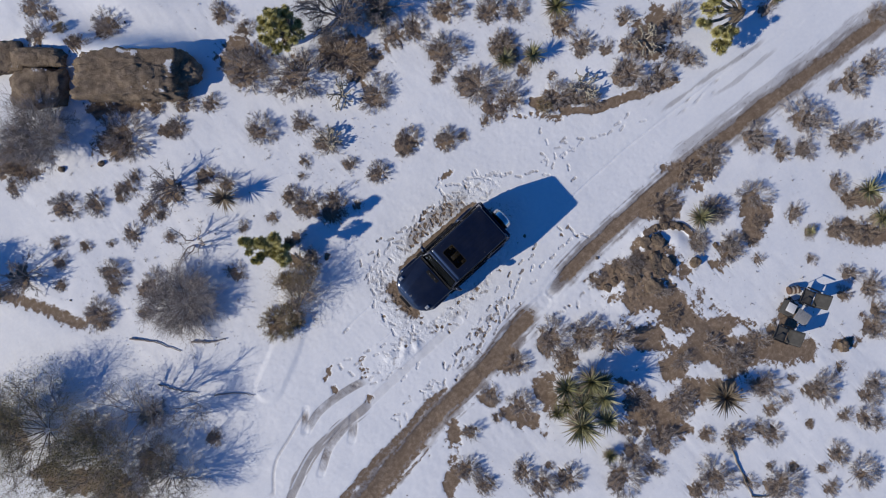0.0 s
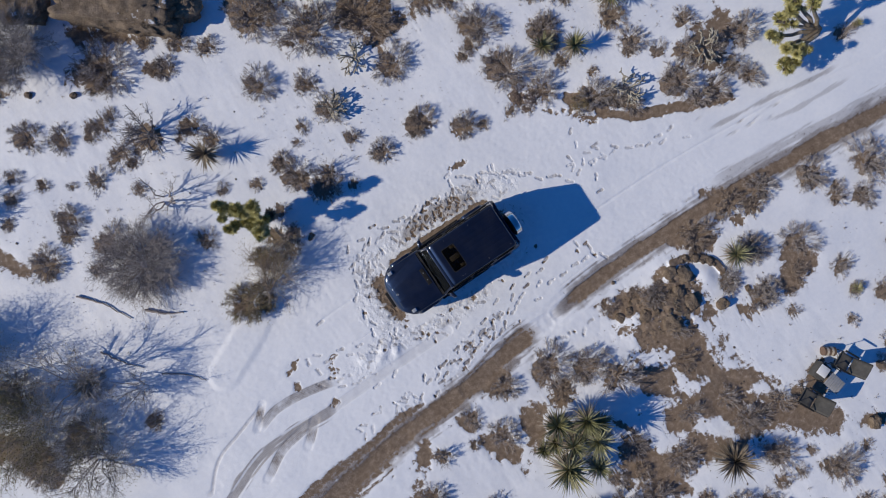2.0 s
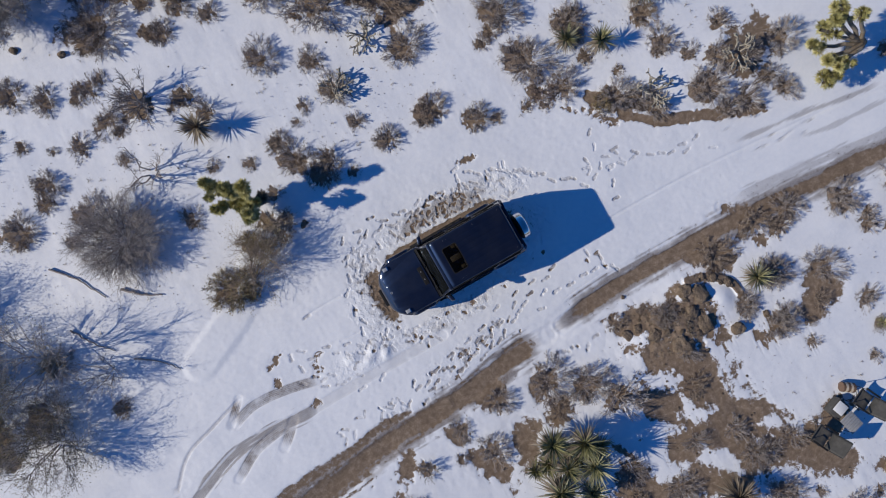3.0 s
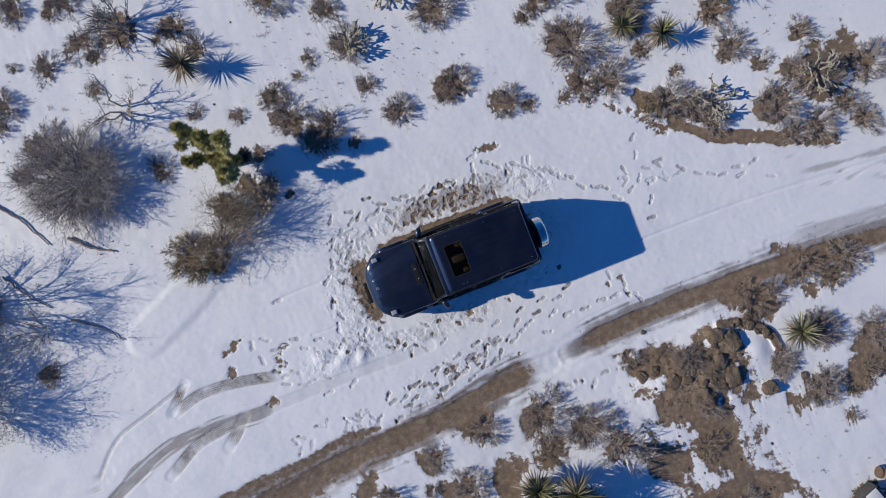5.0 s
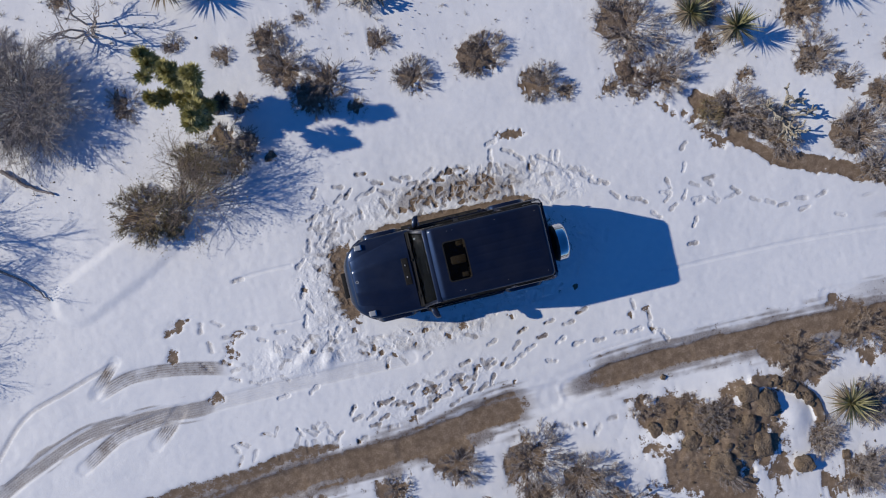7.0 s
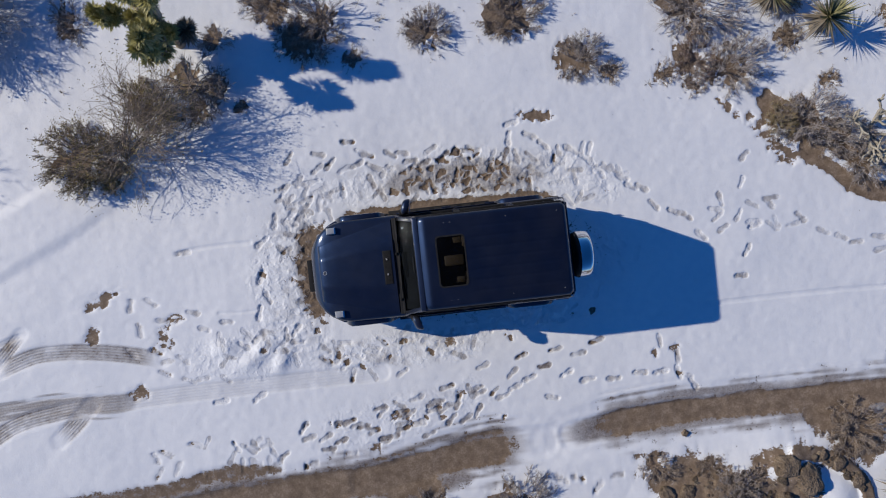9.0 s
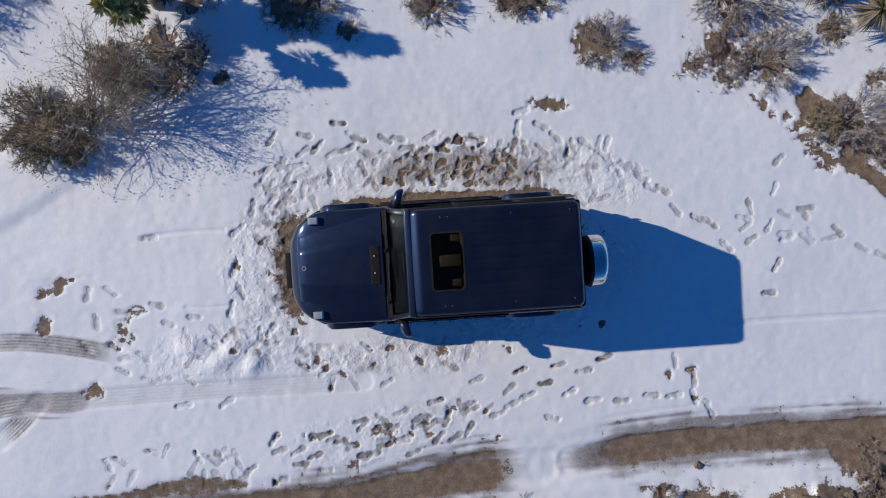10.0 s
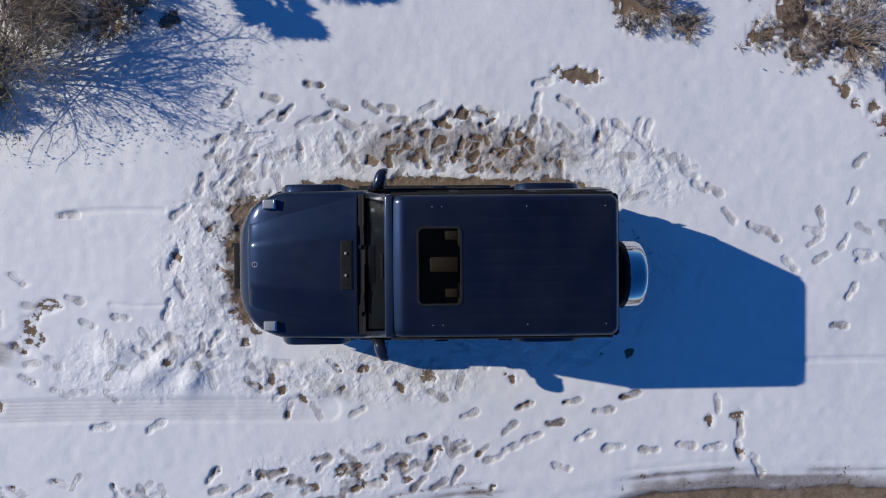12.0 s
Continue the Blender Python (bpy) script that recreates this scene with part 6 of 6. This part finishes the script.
scrub_tree(-11.0, 2.2, 1.3, 1.3, 9, (DARK_BARK, GREY_LEAF), "thin bare scrub tree with few leaves", 0.05, 5, 0.018, levels=(5, 6, 7), girth=0.014)
scrub_tree(-5.85, 2.45, 2.1, 0.9, 5, (BROWN_TWIG, OLIVE_LEAF), "thin fanned-out shrub with olive tips", 0.09, 11, 0.016, levels=(5, 6, 8), girth=0.013, fan=(10, 46))
scrub_tree(-16.4, 6.6, 1.9, 1.4, 12, (WINTER_BARK, SCRUB_OAK), "spreading olive-leaved scrub oak by the track", 0.55, 9, 0.02)
scrub_tree(-8.65, 5.55, 1.6, 0.62, 6, (WINTER_BARK, GREY_LEAF), "large dark leafless shrub with radiating limbs", 0.004, 30, levels=(8, 8, 9), girth=0.015)
scrub_tree(-8.3, 13.6, 1.7, 1.3, 7, (WINTER_BARK, GREY_LEAF), "large dark leafless shrub with radiating limbs", 0.004, 24, levels=(8, 8, 9), girth=0.015)
scrub_tree(3.0, 9.75, 1.8, 1.7, 8, (DARK_BARK, GREY_LEAF), "dark tangled scrub tree", 0.02, 11, 0.02, levels=(7, 7, 10), girth=0.03)
scrub_tree(4.3, 9.0, 1.2, 1.5, 14, (DARK_BARK, GREY_LEAF), "dark tangled scrub tree", 0.02, 9, 0.02, levels=(6, 7, 9), girth=0.03)
# unseen tree of a guessed kind, added to cast its shadow into view
scrub_tree(-14.6, 11.6, 1.2, 1.6, 10, (DARK_BARK, OLIVE_LEAF), "dark tangled scrub tree", 0.6, 9, 0.03)


CHOLLA = varied("cholla_skin", [(0.25, (0.22, 0.195, 0.15)), (0.5, (0.40, 0.36, 0.29)), (0.75, (0.58, 0.53, 0.44))], 9, rough=0.9, bump=0.8, distance=0.02, per_piece=0.3)


def cholla(x, y, r, h, seed, label):
    """A branching cactus of knobby jointed arms, each forking two or three times."""
    rng = random.Random(seed)
    ob = thing("cholla", label, "cactus", "chollas")
    ob.location = (x, y, ground_at(x, y) - 0.03)

    def grow(rows, at, way, level):
        end = at + way * (h * (0.42, 0.34, 0.27, 0.2)[level] * rng.uniform(0.8, 1.2))
        rows.append((at, end, (0.032, 0.026, 0.022, 0.019)[level]))
        if level < 3:
            for _ in range(rng.choice((2, 2, 3))):
                turn = Vector((rng.gauss(0, 0.62), rng.gauss(0, 0.62), rng.gauss(0.05, 0.35)))
                grow(rows, at.lerp(end, rng.uniform(0.75, 1.0)), (way + turn).normalized(), level + 1)

    for k in range(5):
        a = 1.257 * k + rng.uniform(-0.4, 0.4)
        rows = []
        grow(rows, Vector((0, 0, 0.0)), Vector((math.cos(a) * r / h, math.sin(a) * r / h, rng.uniform(0.4, 0.8))).normalized(), 0)
        bm = bmesh.new()
        for p, q, radius in rows:
            d = (q - p).normalized()
            u = d.orthogonal().normalized()
            v = d.cross(u)
            last = None
            for t, wide in ((-0.06, 0.5), (0.25, 1.1), (0.55, 0.85), (0.8, 1.12), (0.97, 0.7), (1.04, 0.1)):
                c = p.lerp(q, t)
                ring = [bm.verts.new(c + (u * math.cos(1.047 * n) + v * math.sin(1.047 * n)) * radius * wide * rng.uniform(0.85, 1.15)) for n in range(6)]
                if last:
                    for n in range(6):
                        bm.faces.new((last[n], last[(n + 1) % 6], ring[(n + 1) % 6], ring[n]))
                last = ring
        part("arm", bm, CHOLLA, ob, smooth=80)


cholla(8.05, 1.45, 0.6, 0.7, 1, "pale branching cholla cactus beside the bank")
cholla(10.95, 1.15, 0.55, 0.6, 5, "pale branching cholla cactus on a patch of bare earth")
cholla(1.0, 7.4, 0.5, 0.6, 2, "pale branching cholla cactus on the slope")
cholla(-0.53, 6.4, 0.5, 0.6, 3, "pale branching cholla cactus on the slope")
scrub_tree(-6.85, 6.95, 1.15, 0.95, 21, (GREY_TWIG, GREY_LEAF), "bare pale dead shrub with crooked limbs", 0.02, 5, 0.02, levels=(4, 4, 4), girth=0.03)


# ---- boulders and stones ----
def boulder(name, x, y, size, turn, seed, label, square=0.45, rough=0.06, group="", sink=0.25, detail=4):
    """A weathered block: a squared sphere with cracks and lumps."""
    bm = bmesh.new()
    bmesh.ops.create_icosphere(bm, subdivisions=detail, radius=1)
    o = Vector((seed * 7.3, seed * 3.1, seed * 1.7))
    for v in bm.verts:
        d = v.co.normalized()
        big = max(abs(d.x), abs(d.y), abs(d.z))
        p = d * (1 - square + square / big)
        g = Vector((p.x * size[0], p.y * size[1], p.z * size[2])) / max(size[1], 0.12)
        lump = noise.noise(p * 1.3 + o) * rough * 2.2 + noise.noise(g * 3.1 + o) * rough + noise.noise(g * 8 + o) * rough * 0.6 + noise.noise(g * 19 + o) * rough * 0.4
        crack = abs(noise.noise(Vector((g.x * 1.1, g.y * 1.7, g.z * 1.6)) + o * 2))
        lump -= rough * 0.9 * max(0.0, 1 - crack / 0.06)
        p = p * (1 + lump)
        v.co = (p.x * size[0], p.y * size[1], p.z * size[2])
    bmesh.ops.recalc_face_normals(bm, faces=bm.faces)
    me = bpy.data.meshes.new(name)
    bm.to_mesh(me)
    bm.free()
    me.materials.append(ROCK)
    me.shade_smooth()
    ob = tagged(new(name, me), label, "boulder" if size[0] > 0.5 else "stone", group)
    ob.matrix_world = pose(x, y, ground_at(x, y) + size[2] * (1 - sink * 2), 0, 0, turn)
    return ob


boulder("boulder", -4.32, 13.0, (2.05, 0.93, 0.55), -41, 1, "huge brown weathered granite boulder", 0.62, 0.075, detail=6)
boulder("boulder", -2.75, 11.9, (0.55, 0.55, 0.36), -20, 2, "brown weathered boulder end patched with snow", 0.3, 0.1, detail=5)
boulder("boulder", -7.2, 15.05, (1.05, 0.75, 0.40), -42, 3, "brown cracked granite boulder", 0.5, 0.08, detail=5)
boulder("boulder", -6.35, 15.75, (0.95, 0.36, 0.34), -42, 4, "long brown granite slab", 0.5, 0.09, detail=5)
boulder("boulder", -7.5, 16.8, (0.9, 0.6, 0.34), -30, 5, "brown cracked granite boulder", 0.4, 0.1, detail=5)
for k, (x, y, r, h) in enumerate(ROCKS):
    r *= 0.74 if h == 0.3 else 1.0
    boulder("stone", x, y, (r * 0.8, r * 0.68, r * (0.48 if h == 0.3 else 0.55)), k * 50, 10 + k, "rounded brown stone on bare earth", 0.35, 0.12, "stones on the bare earth", 0.2 if h == 0.25 else 0.6 if h else 0.36, 4)


def scattered(name, seed, count, spot, size, mats, label, category, group):
    """Loose stones of a few shapes, each a thing of its own."""
    rng = random.Random(seed)
    shapes = []
    for k in range(5):
        bm = bmesh.new()
        for _ in range(22):
            d = Vector((rng.gauss(0, 1), rng.gauss(0, 1), rng.gauss(0, 1))).normalized()
            bm.verts.new(d * rng.uniform(0.75, 1.05))
        hull = bmesh.ops.convex_hull(bm, input=bm.verts[:])
        bmesh.ops.delete(bm, geom=[v for v in bm.verts if not v.link_faces], context="VERTS")
        bmesh.ops.bevel(bm, geom=bm.edges[:], offset=0.06, segments=1, affect="EDGES")
        me = bpy.data.meshes.new(name)
        bm.to_mesh(me)
        bm.free()
        me.materials.append(mats[k % len(mats)])
        shapes.append(me)
    for _ in range(count):
        x, y = spot(rng)
        r = rng.uniform(*size) * (0.6 + 0.6 * rng.random() ** 3)
        ob = tagged(new(name, shapes[rng.randrange(5)]), label, category, group)
        ob.matrix_world = Matrix.LocRotScale((x, y, ground_at(x, y) - r * 0.08), Euler((rng.uniform(-0.4, 0.4), rng.uniform(-0.4, 0.4), rng.uniform(0, 6.28))), (r, r * rng.uniform(0.65, 1), r * rng.uniform(0.5, 0.8)))


CLOD = varied("dark_clod", [(0.25, (0.06, 0.045, 0.035)), (0.5, (0.13, 0.10, 0.075)), (0.75, (0.22, 0.17, 0.13))], 6, rough=0.95, bump=0.5, distance=0.01)
scattered("stone", 1, 60, lambda q: (5.2 + q.gauss(0, 0.6), -5.2 + q.gauss(0, 0.55)), (0.05, 0.13), (ROCK, ROCK, CLOD), "brown stone on the mound of earth", "stone", "stones on the mound")
scattered("stone", 4, 70, lambda q: (4.9 + q.gauss(0, 0.8), -5.4 + q.gauss(0, 0.5)), (0.02, 0.05), (ROCK, CLOD), "small brown stone on the mound of earth", "stone", "stones on the mound")
scattered("clod", 6, 26, lambda q: (lambda u: (6.1 + 1.15 * u + q.gauss(0, 0.05), -4.3 - 0.25 * u - 0.6 * u * u + q.gauss(0, 0.05)))(q.random()), (0.05, 0.12), (CLOD, ROCK), "dark clod of earth on the rim of the mound", "clod", "clods on the mound")
scattered("stone", 2, 40, lambda q: (4.6 + q.gauss(0, 0.8), -8.2 + q.gauss(0, 1.4)), (0.03, 0.09), (ROCK, CLOD), "small brown stone by the camp", "stone", "stones by the camp")
scattered("clod", 3, 60, lambda q: (q.uniform(-13, 16), q.choice((q.uniform(3.5, 15), q.uniform(-15, -4.6)))), (0.025, 0.07), (CLOD,), "small dark clod of earth on the snow", "clod", "clods on the snow")


# ---- fallen wood ----
def stick(name, points, r0, r1, label, mat, category="branch", group=""):
    line = curve(points, 8)
    rng = np.random.RandomState(int(abs(line[0, 0] * 100)))
    line[1:-1] += rng.randn(len(line) - 2, 2) * 0.012
    z = np.array([ground_at(*p) for p in line]) + 0.02 + np.linspace(r0, r1, len(line))
    p = np.column_stack([line, z])
    k = np.linspace(r0, r1, len(line))
    ang = np.arange(7) * 2 * np.pi / 7
    d = unit(np.gradient(p, axis=0))
    a, b = cross_frame(d)
    v = p[:, None] + (np.cos(ang)[None, :, None] * a[:, None] + np.sin(ang)[None, :, None] * b[:, None]) * k[:, None, None]
    n = np.arange(len(p) - 1)[:, None] * 7
    q = np.arange(7)[None]
    f = np.stack([n + q, n + (q + 1) % 7, n + 7 + (q + 1) % 7, n + 7 + q], -1).reshape(-1, 4)
    return tagged(new(name, mesh_from(name, v.reshape(-1, 3), f, mat, True)), label, category, group)


stick("fallen_branch", [(-11.07, 5.89), (-10.5, 5.2), (-9.99, 4.27)], 0.035, 0.015, "dark fallen branch lying on the snow", DARK_BARK, group="fallen branches")
stick("fallen_branch", [(-9.44, 4.25), (-8.9, 3.75), (-8.43, 3.47)], 0.045, 0.02, "dark fallen branch lying on the snow", DARK_BARK, group="fallen branches")
stick("fallen_branch", [(-11.43, 3.92), (-11.0, 3.2), (-10.55, 2.69)], 0.03, 0.012, "dark fallen branch lying on the snow", DARK_BARK, group="fallen branches")
stick("fallen_branch", [(-10.16, 2.18), (-9.5, 1.7), (-9.07, 1.18)], 0.03, 0.012, "dark fallen branch lying on the snow", DARK_BARK, group="fallen branches")
stick("flower_stalk", [(2.95, -12.47), (2.6, -13.4), (2.26, -14.4)], 0.035, 0.02, "long dry flower stalk lying on the snow", DEAD_LEAF)
stick("flower_stalk", [(2.26, -14.4), (2.6, -14.75), (3.1, -14.95)], 0.035, 0.02, "long dry flower stalk lying on the snow", DEAD_LEAF)


# ---- dry grass and crumbs on the snow ----
def tufts(name, seed, count, areas, mat, label, category, blades_each, length, width):
    """Many small tufts as one mesh, thickest away from the road."""
    rng = np.random.RandomState(seed)
    sets = []
    for _ in range(count):
        x0, x1, y0, y1 = areas[rng.randint(len(areas))]
        x, y = rng.uniform(x0, x1), rng.uniform(y0, y1)
        k = 0.5 + rng.rand()
        sets.append(blades(rng, blades_each, length * k, width, 10, 85, 0.3, (x, y, ground_at(x, y)), 0.01))
    tagged(new(name, mesh_from(name, *joined(*sets), mat)), label, category, kind="stuff")


tufts("dry_grass", 9, 90, [(4.0, 5.7, -6.0, -4.6)], DEAD_LEAF, "dry brown grass on the earth mound", "grass", 16, 0.12, 0.003)
WILD = [(-13, 4, 6, 16), (-12, -5, 3, 9), (4, 13, 2.5, 7), (6, 17, -12, -5.5), (-5, 9, -16, -5.5), (-3, 3, 4.2, 8)]
tufts("dry_grass", 5, 260, WILD, DEAD_LEAF, "small tufts of dry grass in snow", "grass", 12, 0.10, 0.0035)
tufts("twig_litter", 6, 1500, WILD, DARK_BARK, "dark twigs and crumbs on snow", "litter", 1, 0.045, 0.011)


# ---- the camp ----
CHAIR_TURN = 205.0
CANVAS = varied("grey_canvas", [(0.3, (0.05, 0.048, 0.045)), (0.7, (0.095, 0.09, 0.083))], 9, rough=0.9, bump=0.3, distance=0.004)
TUBE = material("black_tube", (0.02, 0.02, 0.02), 0.4)
SLAT = varied("brushed_aluminium", [(0.3, (0.24, 0.24, 0.245)), (0.7, (0.36, 0.36, 0.365))], 10, rough=0.45)
WHITE_LID = varied("white_plastic", [(0.3, (0.66, 0.67, 0.68)), (0.7, (0.76, 0.76, 0.77))], 5, rough=0.5)
STRAW = varied("straw_stripe", [(0.3, (0.42, 0.34, 0.26)), (0.7, (0.58, 0.50, 0.40))], 8, rough=0.9)
BROWN_WOOL = varied("brown_stripe", [(0.3, (0.10, 0.06, 0.04)), (0.7, (0.17, 0.11, 0.08))], 8, rough=0.95)


def rod(name, points, r, mat, parent):
    p = np.array(points, float)
    return part_mesh(name, mesh_from(name, *tubes(p[:-1], p[1:], np.full(len(p) - 1, r), np.full(len(p) - 1, r), 7), mat, True), parent)


def camp_chair(x, y, turn):
    """A folding chair with a sagging canvas seat, a reclined back and bent arms; it faces its own -y."""
    ob = thing("camp_chair", "dark grey canvas folding camp chair on snow", "chair", "camp chairs")
    ob.matrix_world = pose(x, y, ground_at(x, y), 0, 0, turn)
    bm = bmesh.new()
    rows = []
    for j, (v, z) in enumerate(((-0.25, 0.43), (-0.1, 0.385), (0.08, 0.37), (0.22, 0.40))):
        rows.append([bm.verts.new((u, v, z - 0.035 * (1 - (u / 0.27) ** 2))) for u in np.linspace(-0.27, 0.27, 9)])
    for a, b in zip(rows, rows[1:]):
        for k in range(8):
            bm.faces.new((a[k], a[k + 1], b[k + 1], b[k]))
    seat = part("seat", bm, CANVAS, ob, smooth=60)
    bm = bmesh.new()
    rows = []
    for v, z in ((0.22, 0.42), (0.32, 0.60), (0.42, 0.78), (0.50, 0.93), (0.515, 0.96)):
        rows.append([bm.verts.new((u, v + 0.012 * (1 - (u / 0.27) ** 2), z)) for u in np.linspace(-0.27, 0.27, 9)])
    for a, b in zip(rows, rows[1:]):
        for k in range(8):
            bm.faces.new((a[k], a[k + 1], b[k + 1], b[k]))
    back = part("backrest", bm, CANVAS, ob, smooth=60)
    for cloth in (seat, back):
        m = cloth.modifiers.new("thickness", "SOLIDIFY")
        m.thickness = 0.012
    for s in (-1, 1):
        rod("back_post", [(s * 0.28, 0.05, 0.02), (s * 0.28, 0.30, 0.56), (s * 0.275, 0.50, 0.95)], 0.012, TUBE, ob)
        rod("leg", [(s * 0.28, -0.27, 0.01), (s * 0.28, -0.24, 0.62)], 0.012, TUBE, ob)
        rod("leg", [(s * 0.28, 0.36, 0.01), (s * 0.28, -0.22, 0.42)], 0.012, TUBE, ob)
        part("armrest", box(s * 0.30 - 0.03, s * 0.30 + 0.03, -0.29, 0.24, 0.615, 0.635, 0.008), BLACK_TRIM, ob)
    rod("stretcher", [(-0.28, -0.25, 0.44), (0.28, -0.25, 0.44)], 0.011, TUBE, ob)
    rod("stretcher", [(-0.28, -0.24, 0.08), (0.28, 0.30, 0.08)], 0.010, TUBE, ob)
    rod("stretcher", [(0.28, -0.24, 0.08), (-0.28, 0.30, 0.08)], 0.010, TUBE, ob)


def roll_table(x, y, turn):
    ob = thing("camp_table", "small aluminium slatted folding camp table", "table")
    ob.matrix_world = pose(x, y, ground_at(x, y), 0, 0, turn)
    for k in range(7):
        part("slat", box(-0.28 + k * 0.08, -0.205 + k * 0.08, -0.24, 0.24, 0.40, 0.42, 0.004), SLAT, ob)
    for u in (-0.25, 0.25):
        for v in (-0.2, 0.2):
            rod("leg", [(u, v, 0.40), (u * 1.1, v * 1.1, 0.0)], 0.011, TUBE, ob)
    for v in (-0.2, 0.2):
        rod("rail", [(-0.27, v, 0.39), (0.27, v, 0.39)], 0.010, TUBE, ob)


def cooler(x, y, turn):
    ob = thing("cool_box", "grey cool box with a white lid", "box")
    ob.matrix_world = pose(x, y, ground_at(x, y), 0, 0, turn)
    part("body", box(-0.29, 0.25, -0.22, 0.22, 0.0, 0.30, 0.02), CANVAS, ob)
    part("lid", box(-0.17, 0.19, -0.17, 0.17, 0.301, 0.345, 0.015), WHITE_LID, ob, "white plastic lid")
    rod("handle", [(-0.30, -0.12, 0.22), (-0.33, -0.12, 0.22), (-0.33, 0.12, 0.22), (-0.30, 0.12, 0.22)], 0.008, TUBE, ob)


def striped_basket(x, y, turn):
    ob = thing("blanket_roll", "rolled blanket with brown and straw stripes", "blanket")
    ob.matrix_world = pose(x, y, ground_at(x, y), 0, 0, turn)
    for k in range(5):
        part("stripe", lathe([(-0.2 + k * 0.08, 0.14), (-0.195 + k * 0.08, 0.155), (-0.125 + k * 0.08, 0.155), (-0.12 + k * 0.08, 0.14)], (0, 0, 0.14), "x", 20), STRAW if k % 2 else BROWN_WOOL, ob)
    for u in (-0.195, 0.195):
        part("end", lathe([(u, 0.142), (u, 0.0005)], (0, 0, 0.14), "x", 20), BROWN_WOOL, ob)


camp_chair(8.87, -10.16, CHAIR_TURN)
camp_chair(7.18, -10.47, CHAIR_TURN)
roll_table(8.19, -10.57, -76)
cooler(8.14, -10.07, 20)
striped_basket(8.74, -9.69, -35)
